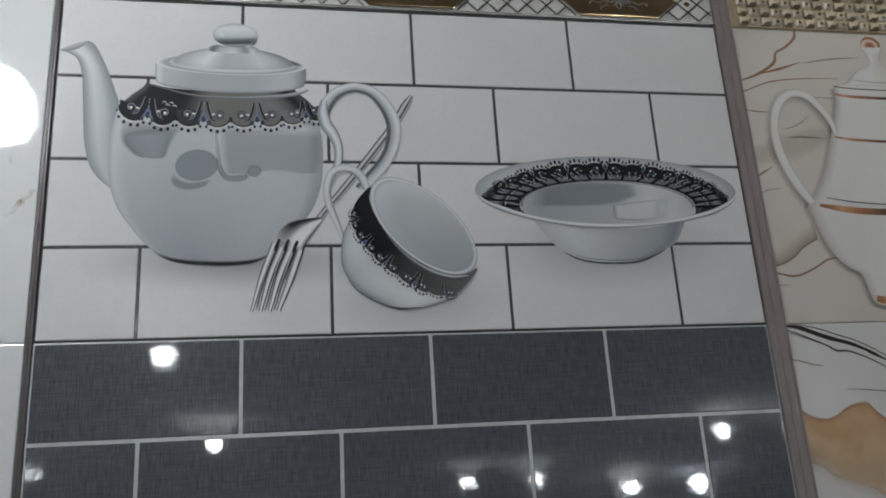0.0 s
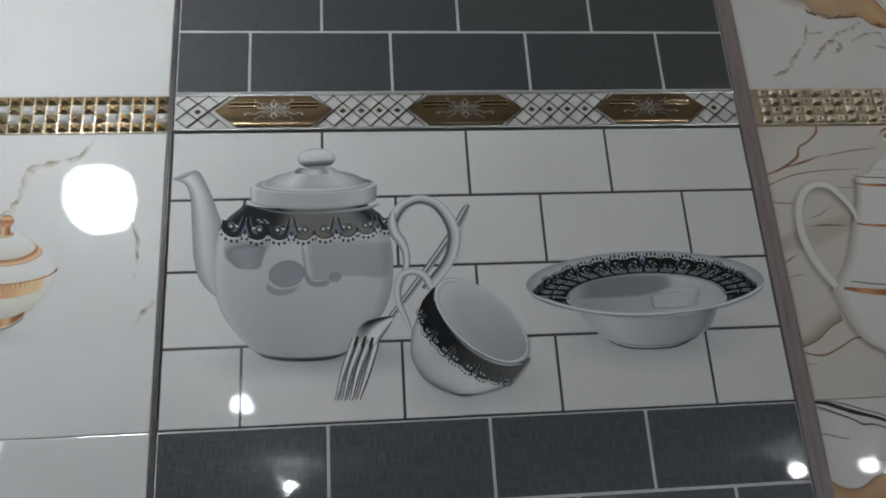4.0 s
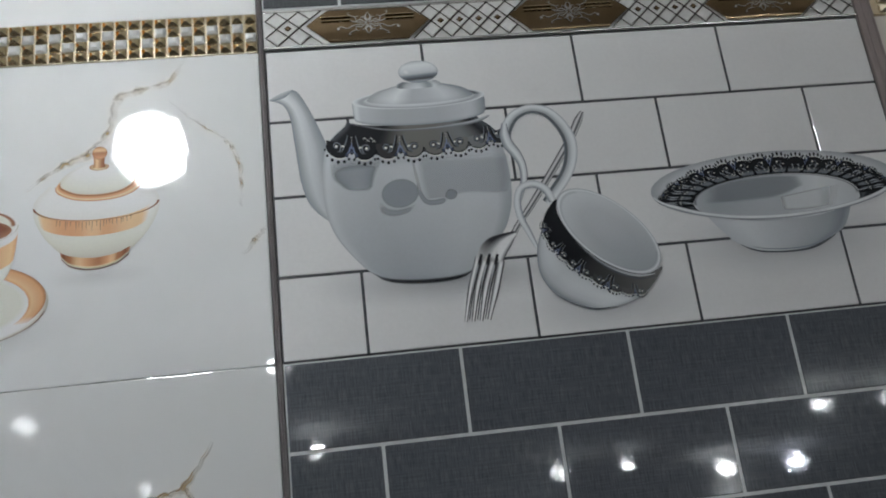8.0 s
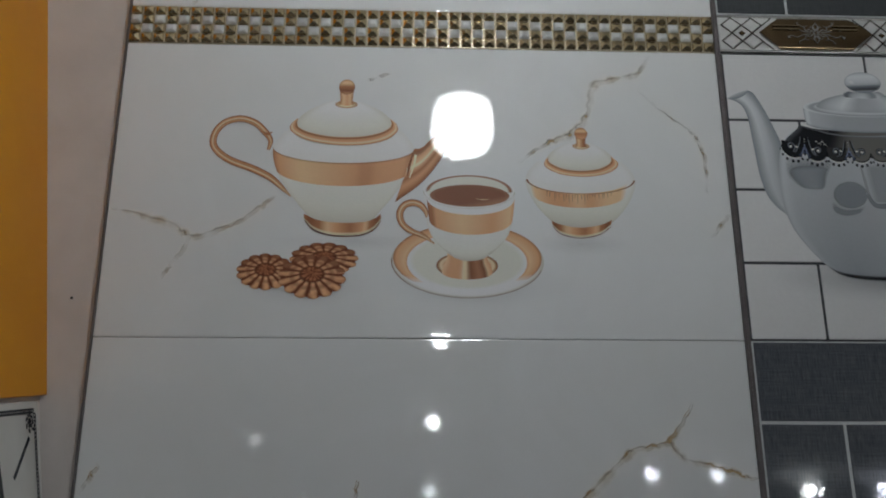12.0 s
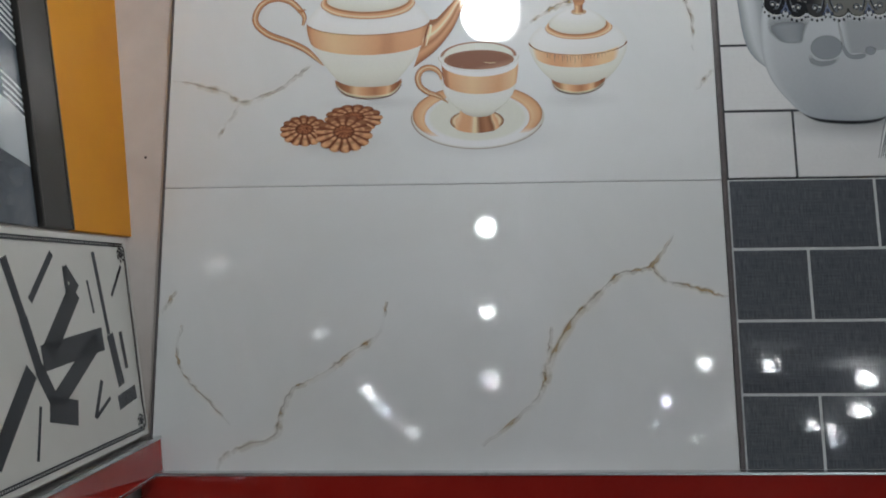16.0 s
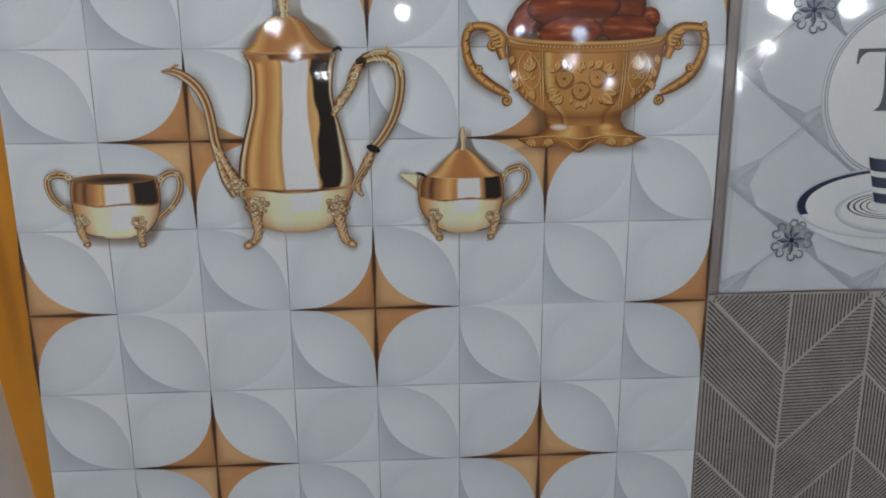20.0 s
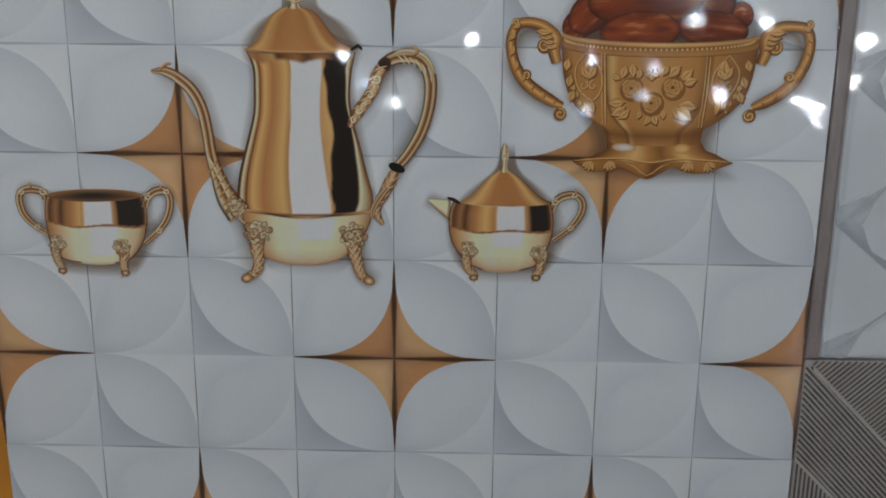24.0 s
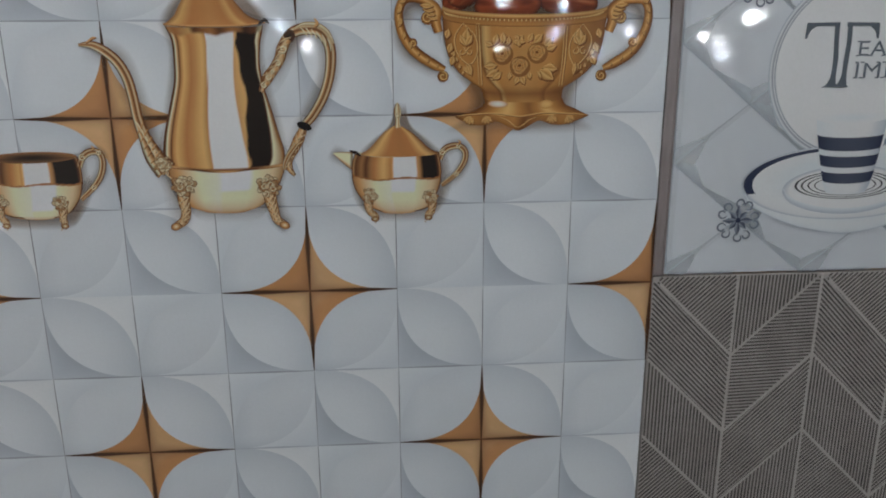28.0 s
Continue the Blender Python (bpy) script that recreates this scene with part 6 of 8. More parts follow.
def petal_tile(z, label, gold, seed):
    t = empty_thing("wall_tile", on_rack(LX, z), label, "wall tile", "lower wall tiles")
    tile_body(0.6, 0.2996, PETAL_SHADE, t)
    for i in range(8):
        for j in range(4):
            even = (i + j) % 2 == 0
            # soft shading of the petal itself
            k = Ink()
            g = np.array([0, 0.04, 0.09, 0.16, 0.25, 0.35, 0.45, 0.55, 0.65, 0.74, 0.82, 0.89, 0.95, 1.0])
            tone = random.Random(seed * 97 + i * 7 + j).uniform(-0.04, 0.06)

            def shade(x, y):
                if even:
                    # a cupped leaf: lit towards its lower left, shaded along the upper right curve
                    e = (x ** 2.4 + y ** 2.4) ** (1 / 2.4)
                    w = min(max((e - 0.42) / 0.58, 0.0), 1.0) ** 1.7
                    return mixed(PL0, PL2, 0.42 * w + 0.12 * max(0.0, 0.45 - y) + tone)
                w = 0.16 * max(0.0, 0.25 - x) / 0.25 + 0.2 * max(0.0, y - 0.72) / 0.28 * (1 - 0.6 * x) + 0.14 * max(0.0, x - y) + 0.22 * max(0.0, 0.12 - y) / 0.12
                return mixed(PL0, PL2, 0.11 + 1.15 * w + tone)

            k.grid([[(CELL * (i + x), CELL * (j + y)) for x in g] for y in g], [[shade(x, y) for x in g] for y in g])
            pet = k.put("petal", t, 1)
            # even cells: corners at lower left and upper right are cut; odd: the other two
            for sx, sz in (((1, 1), (0, 0)) if even else ((0, 1), (1, 0))):
                li, lj = i + (0 if sx else 1), j + (0 if sz else 1)
                if gold(li, lj):
                    lit = (sx == 0) == (sz == 0)

                    def colr(f, e, low, sx=sx, sz=sz):
                        # a lit fold runs out from the heart of the star; the flanks fall into brown shade
                        base = mixed(mixed(S1, S3, 0.35), S2 if (sz == 0) == (sx == 0) else S0, min(1.0, 0.15 + 1.5 * f * (1 - e)))
                        base = mixed(base, S0, 0.35 * f)
                        if sz:
                            base = mixed(base, mixed(S1, S3, 0.2), 0.22 * (1 - 0.5 * f))
                        else:
                            base = mixed(base, S2, 0.5 * max(0.0, 0.6 - abs(f - 0.35) * 2) * (1 - e))
                        return mixed(base, S3, max(0.0, e - 0.54) * 2.0)

                    c = corner_field(2.55, sx, sz, colr, "")
                    nm, lb = "gold_corner", "shaded gold corner"
                else:
                    def colr(f, e, low, sz=sz, even=even):
                        if even:
                            return mixed(PL1, PL2, 0.15 + 0.6 * f * (1 - 0.5 * e)) if sz else mixed(PLW, PL1, 0.35 * (1 - f) + 0.25 * e)
                        return mixed(PL1, PL0, 0.8 * f) if sz else mixed(PL0, PL1, 0.7 * f)

                    c = corner_field(2.4, sx, sz, colr, "")
                    nm, lb = "grey_corner", ""
                ob = c.put(nm, pet, 1, lb)
                ob.location = (CELL * i / 1000, 0, CELL * j / 1000)
    k = Ink()
    # seams: a dark thread beside one petal of each pair, a pale one beside the next
    for i in range(1, 8):
        for j in range(4):
            c = P3 if (i + j) % 2 else mixed(P2, P3, 0.5)
            k.stroke([(CELL * i, CELL * j + 0.5), (CELL * i, CELL * (j + 0.5)), (CELL * i, CELL * (j + 1) - 0.5)], [0.4, 1.0, 0.5], lambda u, s, c=c: c, 8, 2)
    for j in range(1, 4):
        for i in range(8):
            c = mixed(P2, P3, 0.35) if (i + j) % 2 == 0 else mixed(P1, P2, 0.5)
            k.stroke([(CELL * i + 0.5, CELL * j), (CELL * (i + 0.5), CELL * j), (CELL * (i + 1) - 0.5, CELL * j)], [0.6, 1.7, 0.6], lambda u, s, c=c: c, 8, 2)
    for i in range(0, 9):
        for j in range(0, 5):
            if gold(i, j):
                for dx, dz in ((1, 0), (-1, 0), (0, 1), (0, -1)):
                    a, b = (CELL * i, CELL * j), (CELL * (i + dx), CELL * (j + dz))
                    if min(b) < -1 or b[0] > 601 or b[1] > 301:
                        continue
                    m = ((a[0] * 0.45 + b[0] * 0.55), (a[1] * 0.45 + b[1] * 0.55))
                    k.stroke([a, m, b], [1.6, 4.2, 0.6], lambda u, s: mixed(S3, S1, abs(u) * 0.7 * (1 - s)), 14, 5)
    k.put("joint_lines", t, 3, "fine dark lines")
    return t


star_a = lambda i, j: (j == 2 and i in (2, 6)) or (j in (0, 4) and i in (0, 4, 8))
bt = petal_tile(LZ, "white petal tile printed with a gilt coffee set", star_a, 1)
petal_tile(LZ - 0.3, "white petal wall tile with gold star corners", star_a, 2)
petal_tile(LZ - 0.6, "white petal wall tile with gold star corners", star_a, 3)

K0, K1, K2, K3, K4, K5 = seen(210, 192, 156), seen(172, 130, 86), seen(134, 94, 58), seen(82, 52, 34), seen(34, 28, 25), seen(196, 197, 196)
KO, KY = seen(158, 106, 62), seen(190, 150, 96)


def brass(u, s):
    return stops(u, (-1.0, K3), (-0.8, K2), (-0.35, K0), (0.0, K0), (0.25, K1), (0.42, K3), (0.6, K1), (0.8, K0), (1.0, K3))


def mirror_gold(u, v):
    """Polished gilt as printed: amber left half, window reflection, a dark bar with ragged edges, brown under the rim."""
    z = 109 + 111 * v
    w = 0.025 * math.sin(13 * v + 1) + 0.02 * math.sin(29 * v)
    dl = float(np.interp(z, (112, 139, 156, 169, 191, 210), (0.385, 0.48, 0.58, 0.6, 0.5, 0.42))) + w
    dr = float(np.interp(z, (112, 130, 151, 169, 190, 209), (0.70, 0.82, 0.9, 0.92, 0.88, 0.84))) + 0.4 * w
    wl, wr = -0.2 - 0.04 * v, 0.375
    base = stops(u, (-1.0, K3), (-0.975, K3), (-0.95, K0), (-0.91, K1), (-0.88, K3), (-0.85, KO), (-0.78, KY), (-0.62, KO), (-0.5, mixed(KO, KY, 0.3)), (wl - 0.12, KY), (wl - 0.05, mixed(KY, K2, 0.4)), (wl - 0.005, KO), (wl, K5), (wr, K5), (wr + 0.005, K1), (dl - 0.035, KY), (dl - 0.01, K2), (dl, K4), (dr, K4), (dr + 0.02, K3), (min(dr + 0.05, 0.96), K0), (0.97, K2), (0.98, K3), (1.0, K1))
    edge = 0.9 + 0.035 * abs(math.sin(4 * u))
    if v > edge:
        col = stops(u, (-1.0, K1), (-0.85, KO), (-0.55, KY), (-0.45, K3), (-0.1, KO), (0.1, K3), (0.35, KO), (0.5, K2), (0.62, K4), (0.85, K3), (1.0, K0))
        base = mixed(base, mixed(col, K3, 0.35), min(1, (v - edge) * 40))
    if v < 0.03:
        base = mixed(KO, K3, 0.5)
    return base


def basin_gold(wl, wr):
    """The smaller pieces: a wavy horizon, brown left, window between wl and wr, dark right."""

    def tone(u, v):
        top = stops(u, (-1.0, K1), (-0.93, K3), (-0.8, K2), (-0.7, K3), (-0.6, K2), (-0.5, KO), (-0.3, KY), (wl - 0.05, KO), (wl - 0.01, KY), (wl, K5), (wr, K5), (wr + 0.02, K1), (wr + 0.1, K2), (wr + 0.14, K4), (0.9, K4), (0.95, K3), (1.0, K1))
        edge = 0.17 + 0.05 * math.sin(5 * u + 0.6)
        if v < edge - 0.07:
            return cream_gold(u, 1)
        if v < edge:
            return mixed(KO, K3, 0.4)
        return mixed(top, K3, 0.6 if v > 0.94 else 0)

    return tone


def cream_gold(u, v):
    a = stops(u, (-1.0, K2), (-0.85, K1), (-0.5, K0), (-0.15, mixed(K0, K5, 0.4)), (-0.1, K5 if v > 0.55 else K0), (0.42, K5 if v > 0.55 else K0), (0.46, K0), (0.8, mixed(K0, K1, 0.5)), (1.0, K2))
    return mixed(a, KO, max(0, 0.42 - v) * 2.0)


def ridge(ink, pts, w, n=16, dark=None, lit=None):
    """One chased line: a lit ridge with its shadow."""
    dark, lit = dark or K3, lit or K0
    ink.stroke([(p[0] + 0.22 * w, p[1] - 0.3 * w) for p in pts], [w * 0.5, w * 0.85, w * 0.6], lambda u, q: dark, n, 2)
    ink.stroke(pts, [w * 0.5, w * 0.95, w * 0.5], lambda u, q: lit if u < 0.3 else K1, n, 3)


def scroll(ink, x, z, r, a0, d, w=1.3, turns=1.3, dark=None, lit=None):
    ridge(ink, [(x + r * (1 - 0.8 * q / 11) * math.cos(a0 + d * 2 * math.pi * turns * q / 11), z + r * (1 - 0.8 * q / 11) * math.sin(a0 + d * 2 * math.pi * turns * q / 11)) for q in range(12)], w, 28, dark, lit)


def curls(ink, x, z, w, h, seed, n=9):
    """Chased leaf work: a crowd of small lit lobes with dark hollows between and curled lines over them."""
    r = random.Random(seed)
    m = n + 16
    for i in range(m):
        a = i * 2.4 + r.uniform(-0.3, 0.3)
        q = 0.42 * math.sqrt((m - i - 0.5) / m)
        rr = (0.085 + 0.045 * r.random()) * (w + h) / 2 + 0.5
        tone = mixed(mixed(K0, K1, 0.3), K2, r.uniform(0.0, 1.0))
        ink.oval(x + q * w * math.cos(a), z + q * h * math.sin(a), rr, rr * r.uniform(0.6, 0.9), lambda p, ang, tone=tone: mixed(mixed(tone, K2, max(0.0, -0.6 * p * math.sin(radians(ang)))), K3, 0.9 if p > 0.74 else 0.0), r.uniform(0, 180), 0, 8, 18)
    for i in range(n // 2):
        a = i * 2.4 + 1
        q = 0.32 * math.sqrt((i + 0.5) / n * 2)
        scroll(ink, x + q * w * math.cos(a), z + q * h * math.sin(a), 0.15 * min(w, h), r.uniform(0, 6.3), r.choice((1, -1)), 0.9, r.uniform(0.6, 1.0), K3, K0)


def vine(ink, pts, widths, seed, n=60, leaf=True):
    """A cast stem: shaded tube with leaf strokes wrapped along it."""
    ink.stroke(pts, widths, lambda u, q: stops(u, (-1.0, K3), (-0.8, K2), (-0.4, K1), (0.0, mixed(K0, K1, 0.5)), (0.35, K2), (0.6, K3), (0.8, K2), (1.0, K3)), n, 11)
    if not leaf:
        return
    r = random.Random(seed)
    line = spline(pts, 60)
    ws = np.interp(np.linspace(0, 1, 60), np.linspace(0, 1, len(widths)), widths)
    for i in range(3, 56, 4):
        d = line[i + 3] - line[i]
        d = d / (np.linalg.norm(d) + 1e-9)
        nn = np.array([-d[1], d[0]])
        sg = 1 if (i // 4) % 2 else -1
        w = ws[i]
        p = [line[i] + nn * sg * 0.45 * w - d * 0.3 * w, line[i] + nn * sg * 0.1 * w + d * 0.25 * w, line[i] - nn * sg * 0.35 * w + d * (0.5 + r.uniform(0, 0.4)) * w]
        ridge(ink, [tuple(q) for q in p], max(0.6, 0.13 * w), 10, K3, mixed(K0, K1, 0.5))


k = Ink()
HALO = seen(110, 84, 58)
halo = lambda w: (lambda u, s: (*HALO, 0.6 * (1 - abs(u)) ** 1.2 * min(1.0, 6 * s, 6 * (1 - s))))
field = lambda u, v: (*HALO, 0.6 * min(1.0, (1 - abs(u)) * 5, v * 9, (1 - v) * 9))
k.turned(237, [(66, 26), (84, 42), (108, 51), (125, 52), (152, 47), (188, 39), (207, 38), (225, 43), (240, 32), (252, 13), (276, 10)], field, (4, 0), 30, 30)
k.stroke([(278, 174), (287, 196), (300, 212), (314, 217), (324, 205), (325, 188), (317, 167), (303, 142), (292, 118)], 21, halo(1), 40, 7)
k.stroke([(134, 205), (158, 198), (167, 176), (174, 150), (184, 120), (196, 92), (194, 54)], 24, halo(1), 40, 7)
k.stroke([(270, 100), (275, 80), (278, 66), (288, 56)], 20, halo(1), 24, 7)
k.turned(480, [(136, 66), (150, 48), (168, 46), (190, 62), (208, 68), (230, 72), (250, 66), (275, 46), (290, 16)], field, (4, 0), 30, 26)
for sgn in (-1, 1):
    k.stroke([(480 + sgn * q, z) for q, z in ((66, 222), (76, 236), (92, 234), (98, 216), (92, 200), (74, 189), (60, 182))], 19, halo(1), 36, 7)
k.turned(380, [(62, 24), (76, 38), (92, 43), (110, 42), (120, 35), (130, 24), (139, 12), (147, 7), (160, 5)], field, (3, 0), 26, 24)
k.stroke([(322, 121), (336, 114), (348, 104)], 16, halo(1), 12, 7)
k.stroke([(413, 114), (421, 123), (431, 124), (434, 113), (428, 101), (416, 89)], 13, halo(1), 30, 7)
k.turned(86, [(62, 26), (78, 38), (92, 43), (110, 42), (124, 40)], field, (3, 0), 26, 16)
for sx in (-1, 1):
    k.stroke([(86 + sx * 35, 116), (86 + sx * 44, 124), (86 + sx * 53, 121), (86 + sx * 52, 108), (86 + sx * 44, 98), (86 + sx * 35, 90)], 13, halo(1), 30, 7)
k.put("printed_shadow", bt, 4, "soft brown printed shadow", SOFT_INK)

edge_line = lambda u, s: K3
bulb_l = [(217, 72.7), (204, 78), (196, 89), (192, 101), (190.4, 111)]
bulb_r = [(252, 72.5), (265.6, 78), (277, 91), (283, 103), (284.6, 111)]
cpot = Ink().form(bulb_l, bulb_r, cream_gold, (2.2, 4.8), 60, 20).put("printed_coffee_pot", bt, 6, "tall polished gilt coffee pot")
body_l = [(190.4, 111), (188.6, 119), (190, 132), (193, 145), (198, 162), (202.5, 179), (203.6, 196), (203.3, 210.6), (199.5, 221)]
body_r = [(284.6, 111), (285, 122.6), (281, 138), (276.7, 156), (272, 173), (269.7, 190), (271, 207), (272.5, 214), (274, 221)]
Ink().form(body_l, body_r, mirror_gold, (5, 1.5), 90, 60).put("upper_body", cpot, 1, "mirror gilt body with window reflection")
k = Ink()
k.stroke([(190.6, 110.6), (202, 109.4), (223.5, 106), (241, 105.6), (258, 107.4), (284, 110.6)], 1.6, lambda u, s: mixed(K3, K1, 0.5 + 0.5 * math.sin(14 * s)), 40, 3)
for side in (bulb_l[1:], bulb_r[1:], body_l, body_r):
    k.stroke(side, [0.8] * len(side), edge_line, 40, 2)
k.put("waist_line", cpot, 2, "dark chased line round the waist")
k = Ink()
k.form([(198, 222), (206.5, 228.5), (211.5, 237), (216.5, 244.5), (223, 249), (230, 251)], [(275, 223.5), (263.5, 228.5), (255.5, 237), (250, 244.5), (243.5, 249), (236, 251)], lambda u, v: mixed(stops(u, (-1.0, K2), (-0.85, KY), (-0.55, KO), (0.0, mixed(KO, KY, 0.2)), (0.4, KO), (0.62, KY), (0.75, KO), (0.93, K2), (1.0, K3)), K2, 0.35 * math.sin(3 * v)), (2.5, 0.5), 40, 20)
k.stroke([(198, 222.5), (214, 221), (236.7, 220.6), (259.6, 221.2), (276, 223.2)], [1.0, 1.8, 1.8, 1.8, 1.0], lambda u, s: K3 if u < 0 else K1, 28, 3)
k.stroke([(271, 222), (276, 225), (279, 222.5)], [1.5, 3.0, 1.0], lambda u, s: K4, 10, 3)
k.put("lid", cpot, 3, "domed gilt lid")
k = Ink()
k.form([(228.6, 250), (230, 253), (228.4, 258), (227.4, 266), (228, 272), (230.4, 276.5)], [(238, 250), (236.4, 253), (238, 258), (239.4, 266), (239, 272), (236, 276.5)], brass, (0.8, 0), 14, 18)
for i in range(5):
    ridge(k, [(229.2 + 2.3 * i, 269), (228.8 + 2.5 * i, 273), (229.6 + 2.2 * i, 276.5)], 1.2, 8)
for zz in (255, 260, 265):
    ridge(k, [(228, zz), (233.4, zz - 1.2), (239, zz)], 1.1, 8)
scroll(k, 233.4, 263, 3.0, 0, 1)
k.put("finial", cpot, 4, "chased gilt finial")
stem = lambda u, s: stops(u, (-1.0, K3), (-0.86, K3), (-0.62, K0), (-0.42, K1), (-0.2, K2), (0.0, K3), (0.2, K2), (0.45, mixed(K0, K1, 0.4)), (0.65, K2), (0.86, K3), (1.0, K3))
k = Ink()
sp_line = [(132, 207), (142, 207), (151, 202.5), (160, 194), (166, 182), (169, 167), (171, 150), (175, 134.5), (181, 119), (189, 107.5)]
k.stroke(sp_line, [2, 6.5, 8, 8.5, 8.5, 8.5, 8.5, 10, 16, 19], stem, 80, 13)
ridge(k, [(138.0, 208.5), (143.0, 212), (146, 212.6)], 1.8, 10, K3, K1)
ridge(k, [(133, 207.6), (144, 206.8), (151, 201.5)], 1.2, 14, K3, K2)
for i in range(7):
    q = i / 6
    x, z = 172 + 15 * q, 141 - 35 * q
    ridge(k, [(x - 3, z + 7), (x + 0.5, z + 1), (x + 5 + 2 * q, z - 7)], 1.5, 12, K3, mixed(K0, K1, q * 0.5))
    ridge(k, [(x + 3 + 2 * q, z + 6), (x + 1, z + 2), (x - 3 - 2 * q, z - 4)], 1.3, 12, K3, K1)
curls(k, 187, 112, 15, 16, 6, 8)
k.put("spout", cpot, 2, "curved gilt spout with leaf work")
k = Ink()
k.stroke([(294.6, 214), (299, 216.5), (305, 218), (316, 217.6), (323, 211), (326, 200), (324.5, 183), (319, 166), (310, 151), (302, 142)], [8, 9, 9.2, 9.6, 9.6, 9, 8.4, 8, 7.6, 7], stem, 80, 13)
k.stroke([(299, 219), (306, 222), (316, 221.5), (324, 216.5), (329, 207)], [1.0, 2.8, 3.4, 3.0, 1.0], lambda u, s: stops(u, (-1.0, K2), (0.2, K0), (0.7, K1), (1.0, K3)), 34, 5)
for q in range(6):
    ridge(k, [(303 + 4.2 * q, 219.5 - 0.35 * q * q), (306 + 4.0 * q, 216.5 - 0.4 * q * q), (308.5 + 3.6 * q, 212.5 - 0.45 * q * q)], 1.1, 8)
ridge(k, [(314, 219.6), (316.5, 222.5), (314.6, 226)], 2.4, 12, K3, K1)
k.oval(294, 212.6, 5.6, 4.6, lambda r, a: mixed(K4, K3, r * 0.6), 55, 0, 5, 20)
vine(k, [(269.5, 170), (275, 180), (281, 188), (285.5, 195), (288, 203), (292, 211)], [4, 9, 8, 8.5, 9, 8], 9, 44)
for j, (x, z, r) in enumerate(((276, 181.5, 2.8), (272.4, 175, 2.2), (284, 192, 3.0), (288.6, 203, 3.4), (280, 185.6, 2.0))):
    scroll(k, x, z, r, 0.6 + j, 1 if j % 2 else -1, 1.5, 1.1)
vine(k, [(301.4, 139.5), (297.5, 131.5), (293, 123), (288.5, 115), (288.5, 108), (292.6, 101.5)], [6.5, 9, 8, 7, 6, 2.5], 11, 44)
k.stroke([(296, 128), (289.5, 119.5), (285.5, 112), (284.6, 106)], [4, 5, 4, 2], stem, 20, 8)
k.oval(302.4, 142, 6.2, 3.2, lambda r, a: mixed(K4, BLK, 0.5), -22, 0, 3, 18)
k.put("handle", cpot, 2, "scrolled gilt handle with a black collar")
for i, pts in enumerate(([(202, 92), (201, 82), (202, 73), (199.5, 65), (191.5, 59.5)], [(270.6, 91), (272, 80), (274, 71.5), (276.3, 64), (283.2, 58.8)])):
    k = Ink()
    vine(k, pts, [12, 10, 8.5, 7.5, 6.5], 20 + i, 34)
    k.oval(pts[4][0] + (1.2 if i == 0 else -1.2), pts[4][1] + 0.6, 4.4, 3.4, lambda r, a: stops(r, (0.0, K0), (0.5, K1), (0.8, K2), (1.0, K3)), 20 - 40 * i, 0, 6, 20)
    curls(k, pts[0][0], pts[0][1] + 2, 21, 20, 20 + i, 10)
    k.put("foot", cpot, 4, "chased gilt claw foot")

# footed gilt bowl of dates
KG, KH, KL = seen(158, 110, 58), seen(92, 56, 27), seen(196, 152, 96)
bowl_l = [(450, 158), (448.5, 165), (446, 171), (437, 177), (427, 185), (420, 196), (416.5, 210), (415, 226), (415, 233)]
bowl_r = [(514, 158), (513.5, 165), (515, 171), (523, 176), (533, 183.5), (541.5, 194), (545.5, 208), (547.5, 225), (548, 233)]


def chased(u, v):
    """Golden brown belly in five panels: each lit on its left, browner towards its seam; dark where the belly draws in."""
    c = stops(u, (-1.0, KH), (-0.95, mixed(KG, KH, 0.6)), (-0.86, KG), (-0.6, mixed(KG, KH, 0.15)), (-0.53, KH), (-0.5, KL), (-0.4, KG), (0.0, mixed(KG, KL, 0.2)), (0.4, KG), (0.5, mixed(KG, KH, 0.55)), (0.535, KH), (0.56, KG), (0.8, mixed(KG, KH, 0.5)), (0.95, mixed(KH, KG, 0.3)), (1.0, KH))
    return mixed(c, KH, stops(v, (0.0, (0.3,)), (0.07, (0.25,)), (0.2, (0.75,)), (0.36, (0.15,)), (0.5, (0.0,)), (0.9, (0.1,)), (1.0, (0.5,)))[0])


gb = Ink().form(bowl_l, bowl_r, chased, (2, 6), 80, 40).put("printed_date_bowl", bt, 6, "chased gilt bowl heaped with brown dates")
k = Ink()
k.form([(416, 226), (414.6, 231), (415.4, 236)], [(547, 226), (548.4, 231), (548, 235.6)], lambda u, v: mixed(stops(v, (0.0, KH), (0.12, KG), (0.5, mixed(KG, KH, 0.4)), (0.6, KH), (0.7, KG), (0.85, KL), (1.0, mixed(KG, KH, 0.5))), KH, 0.35 * abs(u)), (7, 7), 44, 14)
for i in range(54):
    u = -0.94 + 1.88 * i / 53
    k.oval(480.5 + 64 * math.sin(u * math.pi / 2), 231.0 - 7 * math.cos(u * math.pi / 2), 0.85, 1.25, lambda r, a: KL if r < 0.6 else KH, 0, 0, 3, 8)
k.put("beaded_rim", gb, 1, "beaded rim")
k = Ink()
relief = lambda pts, w, n=16: (k.stroke([(p[0] + 0.3 * w, p[1] - 0.4 * w) for p in pts], [w * 0.5] + [w] * (len(pts) - 2) + [w * 0.5], lambda u, q: KH, n, 2), k.stroke(pts, [w * 0.35] + [w * 0.75] * (len(pts) - 2) + [w * 0.35], lambda u, q: mixed(KL, KG, 0.2), n, 2))


